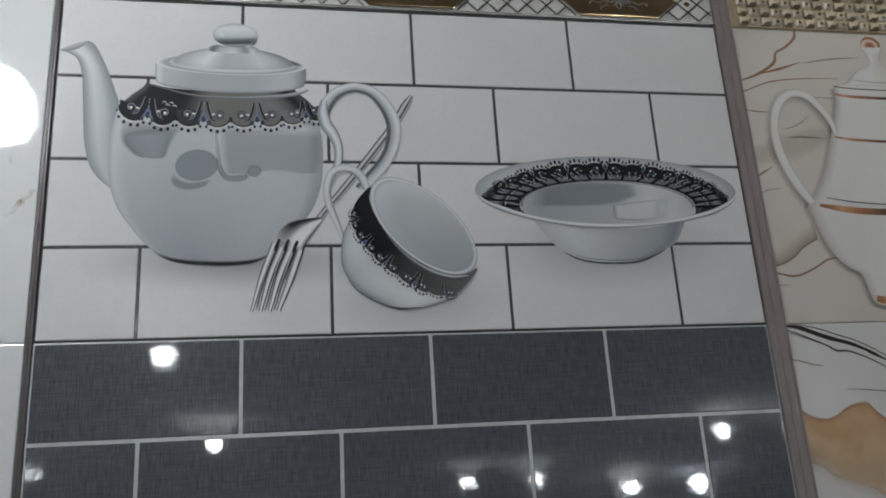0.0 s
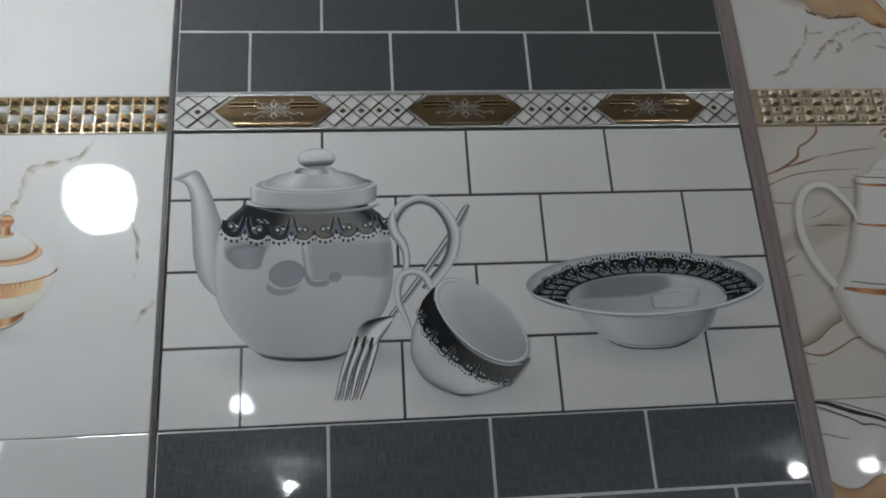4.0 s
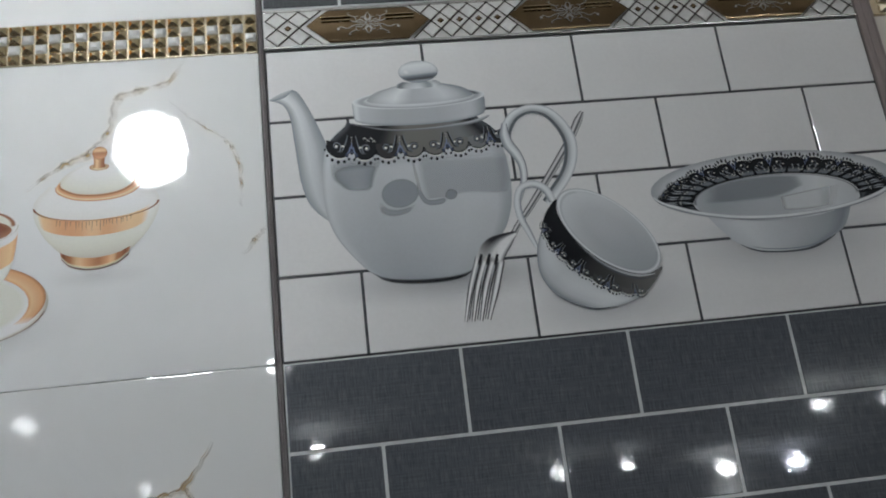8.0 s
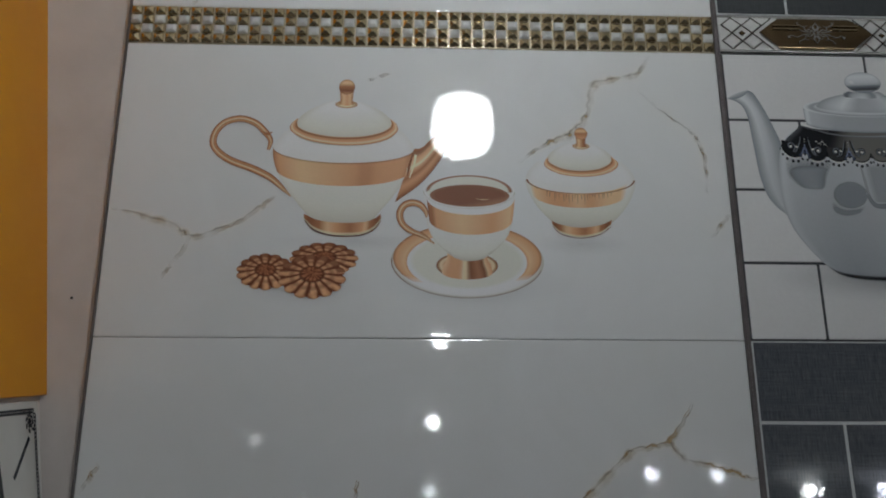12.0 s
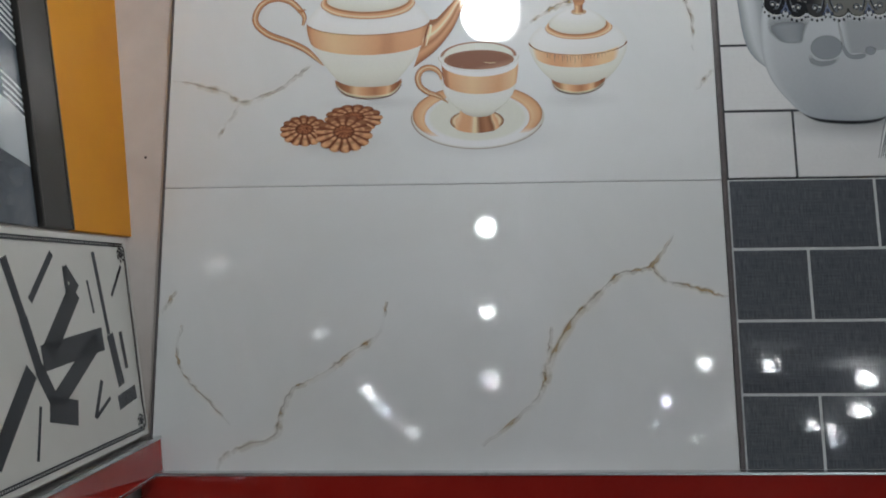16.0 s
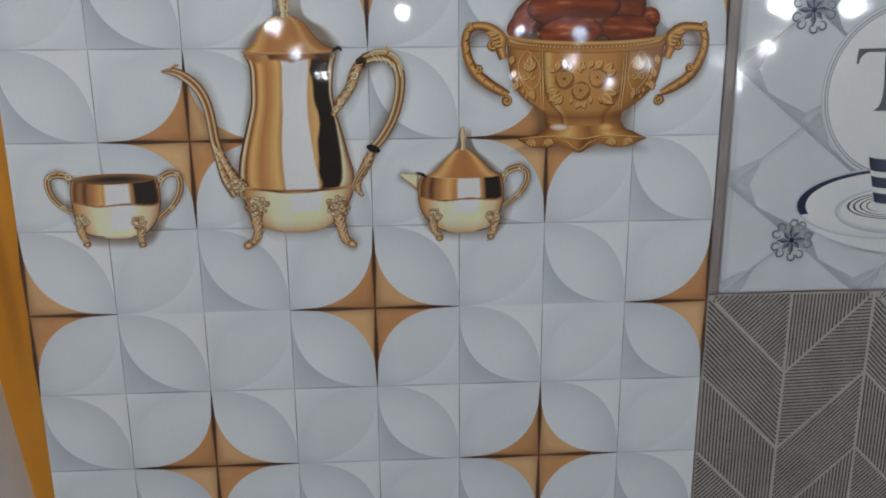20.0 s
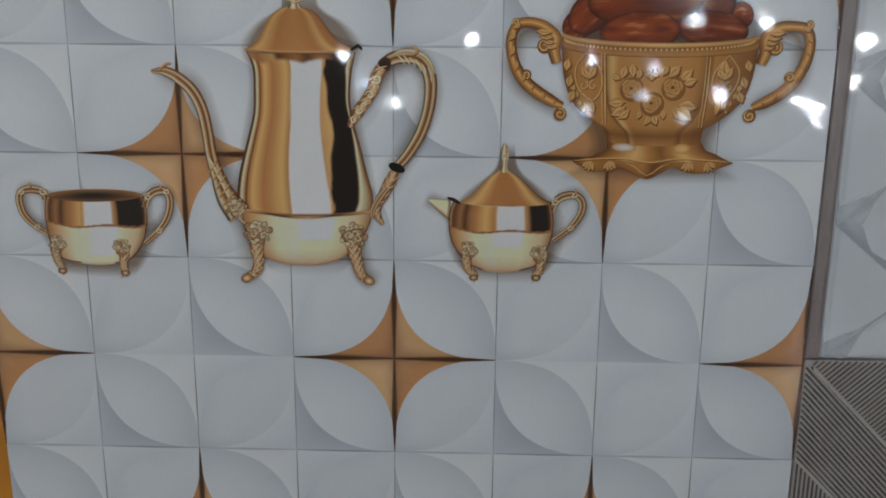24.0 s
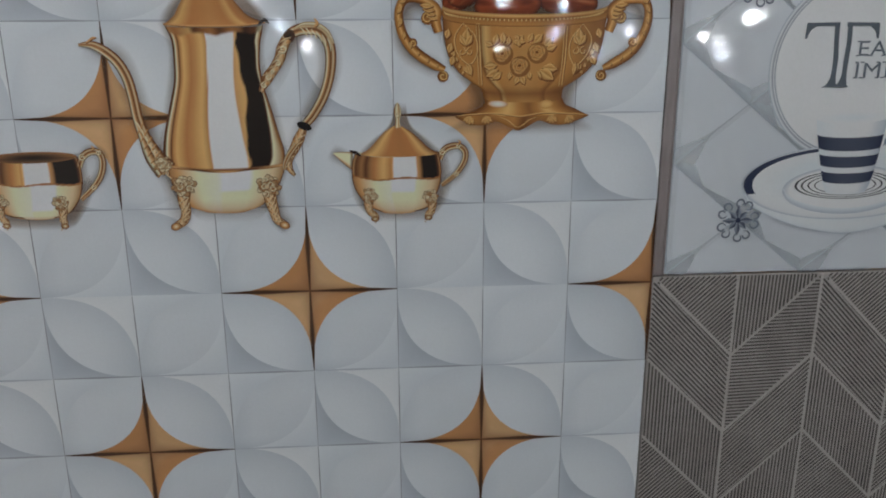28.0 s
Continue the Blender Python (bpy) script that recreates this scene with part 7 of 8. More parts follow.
def rose(x, z, r):
    k.oval(x + 0.6, z - 0.8, r * 1.1, r * 1.1, lambda q, a: mixed(KH, KG, 0.3), 0, 0, 4, 28)
    for q, a0 in ((1.0, 20), (0.84, 75), (0.62, 10), (0.38, 60)):
        for j in range(3):
            a = radians(a0 + 120 * j)
            k.oval(x + r * q * 0.32 * math.cos(a), z + r * q * 0.32 * math.sin(a), r * q * 0.66, r * q * 0.62, lambda p, b: stops(p, (0.0, mixed(KG, KH, 0.35)), (0.6, KG), (0.82, mixed(KL, KG, 0.3)), (0.9, mixed(KG, KH, 0.4)), (1.0, mixed(KH, KG, 0.2))), 0, 0, 9, 22)
    k.oval(x, z, r * 0.16, r * 0.14, lambda p, b: KH, 0, 0, 3, 12)


def leafy(x0, z0, x1, z1, w=0.3):
    L, ang = math.hypot(x1 - x0, z1 - z0), math.atan2(z1 - z0, x1 - x0)
    c, sn = math.cos(ang), math.sin(ang)
    at = lambda a, b: (x0 + L * (c * a - sn * b), z0 + L * (sn * a + c * b))
    sh = lambda pts: [(p[0] + 0.5, p[1] - 0.7) for p in pts]
    k.patch(sh([at(-0.04, 0), at(0.5, w * 1.15), at(1.05, 0)]), sh([at(-0.04, 0), at(0.5, -w * 1.15), at(1.05, 0)]), lambda u, v: KH, 10, 3)
    k.patch([at(0, 0), at(0.5, w), at(1, 0)], [at(0, 0), at(0.5, -w), at(1, 0)], lambda u, v: stops(u, (0.0, KL), (0.4, KG), (0.5, KH), (0.58, KL), (1.0, mixed(KG, KH, 0.5))), 10, 8)


# a nosegay: three roses, a five-petalled flower and sprigs
for x0, z0, x1, z1 in ((457, 205, 459.3, 213.6), (456, 204.6, 449.2, 207.4), (464.6, 206, 463.6, 215), (468.5, 205, 468.8, 212), (488.8, 206, 496, 213.6), (497, 203.4, 504.4, 211), (498.6, 201, 507.6, 204.6), (484, 207, 488, 214),
                       (459.4, 189, 448.4, 188.2), (460, 186, 450.6, 180), (463, 184, 455.4, 177.8), (470, 184, 469, 177.6), (477, 181, 474, 173.6), (478.4, 181, 482, 173.4), (485, 184, 486.6, 177.6), (492, 184, 500.4, 178), (496, 187, 509, 185.6), (494, 185.6, 506, 177)):
    leafy(x0, z0, x1, z1)
for a in range(54, 414, 72):
    leafy(476.8, 208.6, 476.8 + 5.2 * math.cos(radians(a)), 208.6 + 5.2 * math.sin(radians(a)), 0.42)
for x, z, r in ((463.4, 198.4, 7.6), (491.6, 199.2, 7.6), (477.6, 188.6, 7.6)):
    rose(x, z, r)
for pts in ([(444.2, 222), (445.7, 194.7), (447.2, 173)], [(515.8, 219.5), (515, 195.3), (513, 172)]):
    relief(pts, 1.5, 20)
    relief([(p[0] - 2.2, p[1]) for p in pts], 1.0, 20)
for frame_pts, sx in (([(431.6, 222), (425, 211.6), (427, 199), (436.7, 190), (443, 198.3), (441.4, 211.7), (431.6, 222)], 1), ([(528.5, 221), (520, 210.6), (518, 199), (523.4, 188.4), (532.6, 197.3), (535.8, 209.9), (528.5, 221)], -1)):
    relief(frame_pts, 1.1, 60)
    cx, cz = sum(p[0] for p in frame_pts[:6]) / 6, 206.5
    for dx, dz in ((0.6 * sx, 12), (-5, 6.5), (5, 6.5)):
        leafy(cx, cz - 2, cx + dx, cz + dz, 0.26)
    for j, d in ((-3.4, -1), (3.2, 1)):
        relief([(cx + j + 3.4 * (1 - 0.75 * q / 9) * math.cos(1.4 + d * 6 * q / 9), cz - 6.5 + 3.4 * (1 - 0.75 * q / 9) * math.sin(1.4 + d * 6 * q / 9)) for q in range(10)], 1.0, 26)
    for q in range(4):
        leafy(cx - sx * (9 - 2 * q), cz - 10 - 5 * q, cx - sx * (12 - 3.4 * q), cz - 5 - 5.5 * q, 0.3)
    for q in range(3):
        leafy(cx + sx * (1.5 + 1.5 * q), cz - 24 - q, cx - sx * (2.5 - 2.5 * q), cz - 17 + q, 0.16)
for z, w in ((214, 8), (203, 8), (193, 7)):
    leafy(418.5 + (214 - z) * 0.16, z - 4, 420 + (214 - z) * 0.2, z + 4, 0.32)
    leafy(543 - (214 - z) * 0.16, z - 4, 541 - (214 - z) * 0.22, z + 4, 0.32)
k.put("chasing", gb, 2, "raised flowers and leaves")
k = Ink()
k.form([(427, 148.6), (436, 151), (443.2, 153.6), (448.5, 157), (450.3, 162)], [(535.5, 148.6), (530, 151), (523.9, 154.2), (517, 157), (514.2, 162)], lambda u, v: mixed(stops(u, (-1.0, KH), (-0.7, KG), (-0.4, KL), (-0.15, KG), (0.1, mixed(KG, KH, 0.7)), (0.35, KG), (0.5, KL), (0.7, KG), (1.0, KH)), KH, 0.4 * max(0.0, v - 0.7)), (4.5, 3), 44, 14)
k.patch([(425.6, 148.6), (437, 150.2), (449, 150), (478, 147.4), (511, 149), (525.3, 150.4), (536.5, 148.4)], [(425.6, 147.4), (437, 141.6), (444, 140.8), (450.3, 141), (459.5, 143.6), (468, 140), (477.7, 136), (487, 140), (495, 144), (506.4, 140.6), (517.5, 140.8), (528.4, 144.4), (536.5, 147.6)], lambda u, v: mixed(stops(v, (0.0, KH), (0.15, KG), (0.3, mixed(KG, KH, 0.5)), (0.48, KG), (0.52, KH), (0.6, mixed(KG, KH, 0.4)), (0.8, KG), (1.0, KH)), KH, 0.1 + 0.55 * u * u), 60, 9)
relief([(427, 148.6), (443, 150), (460, 150.4), (479, 147.8), (497, 150.4), (515, 150), (535, 148.4)], 1.1, 44)
for cx, cz, a0 in ((438, 148.6, 250), (451, 148.8, 275), (506, 148.8, 265), (519, 148.4, 290)):
    for j in (-36, -12, 12, 36):
        a = radians(a0 + j)
        leafy(cx, cz, cx + 7.6 * math.cos(a), cz + 7.6 * math.sin(a), 0.2)
for sx in (-1, 1):
    relief([(477.7 + sx * 15, 147), (477.7 + sx * 9, 144.6), (477.7 + sx * 4, 140.6), (477.7, 138.4)], 1.0, 16)
k.oval(460.6, 158.0, 8.5, 3.0, lambda r, a: mixed(seen(222, 210, 180), KG, r * r), -3, 0, 6, 24)
k.oval(500.5, 157.4, 6, 3.6, lambda r, a: mixed(KL, KG, r * r), 3, 0, 5, 24)
k.put("foot", gb, 1, "scalloped gilt foot")
cast = lambda u, s: stops(u, (-1.0, KH), (-0.75, mixed(KG, KH, 0.5)), (-0.35, KG), (-0.05, KL), (0.2, KG), (0.5, mixed(KG, KH, 0.6)), (0.8, KH), (1.0, KH))
for sgn, hp, curl in ((-1, [(412, 215), (409.5, 224), (410, 232), (402, 239), (392, 241.5), (384, 239), (380.5, 229), (383, 215), (389.6, 204), (398, 196.4), (409, 189.6), (417, 186)], ((403.4, 226, 5.2), (415.5, 180.6, 4.6), (391.4, 207, 3.6), (383.6, 241.6, 2.8))),
                      (1, [(549.7, 215), (552.5, 224), (551.7, 232), (560, 239), (570.6, 240), (578.6, 238), (581.8, 229), (580, 217), (574, 205), (566.6, 197), (555, 189.8), (546.5, 186)], ((558.6, 226, 5.2), (545.2, 180.4, 4.6), (570, 206.6, 3.8), (580.3, 241.4, 2.8)))):
    k = Ink()
    k.stroke(hp, [7, 9, 9, 8, 7, 7, 7, 7.6, 8.4, 8.6, 8, 5], cast, 90, 11)
    for j, (x, z, r) in enumerate(curl):
        k.oval(x, z, r, r, lambda q, a: mixed(KG, KH, 0.4 + 0.5 * q), 0, 0, 4, 20)
        relief([(x + r * 0.85 * (1 - 0.8 * q / 10) * math.cos(1 + j + (sgn if j % 2 else -sgn) * 8 * q / 10), z + r * 0.85 * (1 - 0.8 * q / 10) * math.sin(1 + j + (sgn if j % 2 else -sgn) * 8 * q / 10)) for q in range(11)], 1.3, 34)
    for q in range(4):
        leafy(hp[2][0] - sgn * (1 - q), hp[2][1] - 7 + 3.4 * q, hp[2][0] + sgn * (7 + 2.0 * q), hp[2][1] - 5 + 3.0 * q, 0.2)
    line = spline(hp, 120)
    for i in range(52, 112, 8):
        d = line[i + 4] - line[i]
        leafy(line[i][0] - 2 * sgn, line[i][1] + 1.2, line[i][0] + 1.1 * d[0] + 1.5 * sgn, line[i][1] + 1.1 * d[1], 0.22)
    k.put("handle", gb, 1, "scrolled gilt handle")
D0, D1, D2, DK = seen(120, 54, 27), seen(88, 38, 19), seen(178, 112, 66), seen(46, 22, 14)


def date(n, x, z, rx, rz, tn, dark=0.0):
    """A glossy wrinkled date with lit folds."""
    k = Ink()

    def skin(r, a):
        sn, c = math.sin(radians(a)) * r, math.cos(radians(a)) * r
        base = stops(0.5 + 0.5 * sn, (0.0, DK), (0.2, D1), (0.5, D0), (0.8, D0), (1.0, D1))
        w = noise.noise(Vector((c * 1.4 + n * 3.1, sn * 3.2, n * 1.7))) + 0.35 * noise.noise(Vector((c * 3 + n, sn * 9, n)))
        base = mixed(base, D1, min(1, max(0.0, -w) * 1.6))
        if w > 0.25:
            base = mixed(base, D2, min(0.85, (w - 0.25) * 2.6) * (0.4 + 0.6 * max(0, sn + 0.3)))
        base = mixed(base, DK, dark)
        return mixed(base, DK, max(0.0, r - 0.86) * 6.5)

    k.oval(x, z, rx, rz, skin, tn, 0, 20, 80)
    k.put("date", gb, -1.7 + 0.2 * n, "glossy wrinkled brown date")


k = Ink()
k.oval(480, 236, 60, 16, lambda r, a: DK, 0, 0, 4, 40)
k.put("hollow", gb, -1.9, "dark inside of the bowl")
for n, row in enumerate(((534, 247, 8.5, 9, 20, 0.1), (427, 241, 13, 10, 30, 0.1), (502, 260, 29, 24, -24, 0.45), (468, 265, 22, 25.5, -14, 0.0), (436, 250, 20, 13, 40, 0.05), (470, 256, 39, 17, 3, 0.1), (516, 238, 24, 12, -5, 0.2), (467.5, 236, 27, 13.5, 4, 0.0))):
    date(n, *row)


# gilt milk jug and sugar basin
def basin(name, label, low, high, window, feet):
    """low, high: outlines of the bulb and of the upper body, from the foot up."""
    b = Ink().form(*low, cream_gold, (2, 3.5), 50, 18).put(name, bt, 6, label)
    Ink().form(*high, basin_gold(*window), (3.5, 2), 80, 34).put("upper_body", b, 1, "mirror gilt upper body")
    k = Ink()
    (x0, z0), (x1, z1) = high[0][-1], high[1][-1]
    xm, zm = (x0 + x1) / 2, (z0 + z1) / 2
    k.stroke([(x0, z0), (xm - 18, zm - 2), (xm, zm - 2.6), (xm + 18, zm - 2), (x1, z1)], 2.2, lambda u, s: mixed(K3, K0, 0.5 + 0.5 * math.sin(9 * s + 2 * u)), 30, 4)
    for side in (*low, *high):
        k.stroke(side, [0.8] * len(side), edge_line, 24, 2)
    k.put("rim", b, 2, "gilt rim")
    for i, (px, pz, qx, qz) in enumerate(feet):
        k = Ink()
        sx = -1 if i == 0 else 1
        vine(k, [(px, pz + 3), (px + sx * 1.5, pz - 5), (px + sx * 0.5, pz - 12), (qx, qz + 4), (qx - sx * 1.0, qz)], [9, 8, 6, 6, 5], 70 + i, 26)
        k.oval(qx, qz + 1, 3.4, 2.4, lambda r, a: stops(r, (0.0, K0), (0.6, K2), (1.0, K3)), 0, 0, 5, 16)
        curls(k, px, pz + 1, 13, 14, 60 + i, 6)
        k.put("foot", b, 3, "chased gilt foot")
    return b


def loop(parent, p, spur):
    k = Ink()
    k.stroke(p, [5, 6, 6, 5.5, 5.5, 5, 4], stem, 44, 11)
    scroll(k, *p[1], 2.8, 1, 1, 1.2)
    scroll(k, *p[3], 2.2, 1, -1, 1.1)
    scroll(k, *p[-2], 2.4, 1, -1, 1.1)
    ridge(k, [spur, (spur[0] + 1.5, spur[1] + 2), (spur[0], spur[1] + 4)], 1.6, 8, K3, K1)
    k.put("handle", parent, 1, "gilt loop handle")


cr = basin("printed_creamer", "polished gilt milk jug with a lid",
           ([(364, 69), (352, 75), (343, 87), (340, 97), (339.8, 101)], [(391, 69), (403.6, 73.6), (410, 85), (413, 95), (413.4, 100)]),
           ([(340, 98), (339.8, 104), (340.5, 112), (343, 119)], [(413.2, 97), (413.6, 104), (412.6, 112), (411, 119)]), (-0.07, 0.45), ((354, 82, 357.7, 62), (404.5, 80.5, 402.8, 62.5)))
Ink().form([(347, 118.5), (354, 122.5), (360.5, 129.4), (366, 135.4), (371.7, 139.4), (376, 141.5)], [(412, 118.5), (404, 122.5), (396.5, 129.6), (390, 135.6), (384, 139.4), (380, 141.5)], lambda u, v: mixed(stops(u, (-1.0, K2), (-0.75, KY), (-0.4, KO), (0.1, mixed(KO, K2, 0.4)), (0.5, KO), (0.75, KY), (0.95, K2), (1.0, K3)), K2, 0.3 * max(0.0, v - 0.5)), (3, 0), 30, 18).put("lid", cr, 2.5, "conical gilt lid")
k = Ink().form([(375.4, 140), (376.4, 146), (375, 152), (376, 157), (377.4, 160)], [(380.8, 140), (380, 146), (381.4, 152), (380.4, 157), (379, 160)], brass, (0.5, 0), 10, 12)
scroll(k, 378.3, 150, 2.4, 0, 1, 1.0)
k.put("finial", cr, 3, "small gilt finial")
k = Ink().patch([(325, 120), (333, 120.4), (341, 120)], [(325, 118.6), (332, 111.5), (340, 104.5)], lambda u, v: mixed(stops(u, (0.0, K2), (0.12, K0), (0.7, K0), (0.92, K1), (1.0, K3)), K3, 0.7 if v > 0.9 else 0), 14, 10)
k.stroke([(338, 121.4), (343, 119.6), (347, 117.3)], [1, 3, 1.5], lambda u, s: K4, 8, 3)
k.put("spout", cr, 2, "short pale spout")
loop(cr, [(412.5, 113), (415, 119), (420, 123), (428, 124), (433.5, 119.5), (433, 111), (426, 100.5), (414, 91)], (428, 125))
sb = basin("printed_sugar_basin", "polished gilt sugar basin with two handles",
           ([(72, 70), (62, 71.5), (54, 76), (49.6, 87), (48, 101)], [(96, 70), (104, 71.5), (111, 76), (118.5, 87), (121.6, 100)]),
           ([(48.2, 98), (48, 104), (48.6, 112), (50.5, 119)], [(121.4, 97), (122, 104), (121.6, 112), (119.5, 120)]), (-0.24, 0.3), ((55, 82.6, 57, 62.5), (102, 81, 103.4, 61.5)))
Ink().oval(85, 119.6, 35, 4.6, lambda r, a: mixed(K4, K2, r * r * (0.6 if a > 180 else 1)), 1, 0, 6, 36).put("opening", sb, 4, "shaded opening")
loop(sb, [(50, 116), (48, 121.5), (39.5, 123.5), (32, 121.4), (30, 114.5), (33, 104), (41, 96), (49, 91.5)], (38, 124.5))
loop(sb, [(120.5, 111), (124, 119), (130, 123.4), (137, 123), (139.6, 115.6), (137, 104.6), (130, 94.5), (119, 84.5)], (132, 124.5))

# -- lower column 2: tea time tile and striped chevron tile --
TX, TZ = 0.690, -0.640
tt = empty_thing("wall_tile", on_rack(TX, TZ), "pale blue tile printed with plates, cup and writing", "wall tile", "lower wall tiles")
tile_body(0.6, 0.2925, BLUE_WHITE, tt)
N0, N1, N2, NV = seen(198, 200, 201), seen(180, 184, 188), seen(146, 152, 160), seen(34, 40, 60)
N3 = seen(112, 118, 128)
FX, FZ = 61.1, 49.9
k = Ink()
for i in range(0, 11):
    for j in range(0, 8):
        if (i + j) % 2 == 0:
            continue
        # one folded lozenge: shaded corner facets at its side and foot, a fine crease round it
        cx, cz = 1.0 + FX * i, -0.8 + FZ * j
        clip = lambda p: (min(max(p[0], 0.5), 599.5), min(max(p[1], 0.5), 292.0))
        at = lambda a, b: clip((cx + FX * a, cz + FZ * b))
        L, T2, R, B = at(-1, 0), at(0, 1), at(1, 0), at(0, -1)
        k.patch([L, at(-0.86, -0.14), at(-0.72, -0.28), at(-0.58, -0.42), at(-0.3, -0.7)], [L, at(-0.85, 0.02), at(-0.7, 0.0), at(-0.55, -0.38), at(-0.3, -0.69)], lambda u, v: (*mixed(N2, N1, 0.3 + 0.4 * v), 0.7 * (1 - 0.5 * v)), 20, 5)
        k.patch([L, at(-0.85, 0.15), at(-0.73, 0.27), at(-0.5, 0.5), at(-0.2, 0.8)], [L, at(-0.85, 0.02), at(-0.7, 0.0), at(-0.52, 0.44), at(-0.2, 0.79)], lambda u, v: (*N1, 0.5 * (1 - 0.6 * v)), 20, 5)
        k.patch([B, at(-0.14, -0.86), at(-0.33, -0.67), at(-0.5, -0.5), at(-0.75, -0.25)], [B, at(0.02, -0.88), at(0.02, -0.76), at(-0.42, -0.48), at(-0.74, -0.25)], lambda u, v: (*mixed(N2, N1, 0.2 + 0.5 * v), 0.8 * (1 - 0.5 * v)), 20, 5)
        k.patch([B, at(0.14, -0.86), at(0.33, -0.67), at(0.5, -0.5), at(0.8, -0.2)], [B, at(0.02, -0.88), at(0.02, -0.76), at(0.42, -0.52), at(0.79, -0.2)], lambda u, v: (*N1, 0.5 * (1 - 0.6 * v)), 20, 5)
        for p, q in ((L, T2), (B, L)):
            m = ((p[0] + q[0]) / 2, (p[1] + q[1]) / 2)
            k.stroke([p, m, q], 0.8, lambda u, s2: (*N2, 0.85), 8, 2)
            k.stroke([(p[0] + 3, p[1]), (m[0] + 3, m[1]), (q[0] + 3, q[1])], 6, lambda u, s2: (*N2, 0.16 * (1 - abs(u))), 8, 4)
k.put("facet_print", tt, 1, "faint folded star facets", SOFT_INK)


def rosette(x, z):
    k = Ink()
    # curled tendrils round an eight-petalled flower
    for i in range(10):
        sg, a0 = (1 if i % 2 else -1), radians(36 * i + 18 + (5 if i % 2 else -5))
        cxr, czr = x + 15.6 * math.cos(a0), z + 15.6 * math.sin(a0)
        pts = [(cxr + 4.2 * (1 - 0.4 * q / 9) * math.cos(a0 + math.pi + sg * 5.4 * q / 9), czr + 4.2 * (1 - 0.4 * q / 9) * math.sin(a0 + math.pi + sg * 5.4 * q / 9)) for q in range(10)]
        k.stroke(pts, [0.6, 1.3, 1.6, 1.7, 1.5, 1.2], lambda u, s: mixed(NV, N2, 0.3 + 0.15 * u), 22, 3)
    for a in range(0, 360, 45):
        dx, dz = math.cos(radians(a)), math.sin(radians(a))
        L = 14 if a % 90 == 0 else 11
        k.stroke([(x + 2 * dx, z + 2 * dz), (x + 0.55 * L * dx, z + 0.55 * L * dz), (x + L * dx, z + L * dz)], [1.5, 5.4, 0.5], lambda u, s: mixed(NV, N2, 0.5 if u < 0 else 0.12), 10, 4)
    k.oval(x, z, 2.4, 2.4, lambda r, a: NV, 0, 0, 2, 12)
    k.put("printed_rosette", tt, 8, "small dark blue rosette")


rosette(62.3, 48.2)
rosette(61.5, 246.5)
Ink().oval(149.5, 178, 74, 77, lambda r, a: stops(r, (0.0, N0), (0.915, N0), (0.92, N3), (0.93, N3), (0.935, N0), (0.945, N0), (0.95, N3), (0.96, N3), (0.965, N0), (0.985, N1), (0.99, N3), (1.0, N2)), 0, 0, 80, 90).put("printed_plate", tt, 6, "pale plate with thin grey rings")
k = Ink()
k.oval(262, 151, 70, 73, lambda r, a: stops(r, (0.0, N0), (0.93, N0), (0.975, N1), (1.0, N2)), 0, 0, 20, 64)
for rr in (57.5, 48.5):
    k.oval(262, 151, rr, rr * 1.05, lambda r, a: mixed(NV, BLK, 0.4), 0, 0.945, 3, 64)
for z in (151.8, 145.9, 139.9, 133.9):
    k.stroke([(225 + (152 - z) * 0.17, z), (240, z), (262, z)], 1.6, lambda u, s: NV, 6, 2)
k.put("printed_plate", tt, 7, "plate with thin navy rings")
Ink().patch([(62.2, 82), (62.5, 76), (67, 68), (74, 60), (97, 48), (125, 39), (158, 34), (190, 38.6), (221, 51), (240, 64), (247, 80)], [(64, 84), (66, 80), (72, 74), (80, 69), (100, 60), (125, 52), (158, 48.5), (190, 52), (221, 64), (238, 76), (246, 84)], lambda u, v: mixed(stops(u, (0.0, N2), (0.12, N1), (0.6, mixed(N0, N1, 0.5)), (1.0, N1)), N2, 0.4 * max(0.0, v - 0.4)), 50, 10).put("printed_dish_wall", tt, 8, "shaded outer wall of the dish")
dish = Ink().oval(154.5, 80.5, 92, 33.0, lambda r, a: mixed(stops(r, (0.0, N1), (0.6, N1), (0.75, mixed(N0, N1, 0.4)), (0.97, N0), (1.0, N2)), N2, 0.4 * max(0.0, r - 0.8) * 4 * max(0.0, -math.sin(radians(a)))), 0, 0, 20, 80).put("printed_dish", tt, 9, "white oval dish with a navy rim")
Ink().oval(154.5, 80.5, 90.5, 31.4, lambda r, a: mixed(NV, N2, 0.1 + 0.1 * math.cos(radians(a))), 0, 0.915, 4, 70, (-16, 197)).put("navy_rim", dish, 1, "navy blue rim")
k = Ink().oval(156, 75.5, 57, 20, lambda r, a: stops(r, (0.0, N0), (0.9, N0), (0.96, N1), (1.0, N2)), 1, 0, 10, 60)
k.stroke([(99.5, 76), (106, 66.5), (124, 59), (147, 55.3), (173, 56), (199, 63), (212.5, 76)], [1, 4, 5, 5, 5, 4, 1], lambda u, s: mixed(N2, N1, 0.5 + 0.5 * u), 40, 4)
k.put("printed_saucer", tt, 11, "small saucer with thin black rings")
k = Ink()
for r in (45.5, 40, 34, 28):
    k.oval(155, 78.5, r, r * 0.275, lambda q, a: seen(40, 40, 44), 0, 0.955, 2, 60)
k.put("printed_rings", tt, 12, "thin black rings")
cup_l = [(137, 73.5), (134.5, 80), (132.2, 88), (128, 105), (124, 122.4), (121.8, 136)]
cup_r = [(174, 73), (176.5, 79), (178.6, 88), (181, 105), (183.2, 122.4), (186.5, 137.4)]
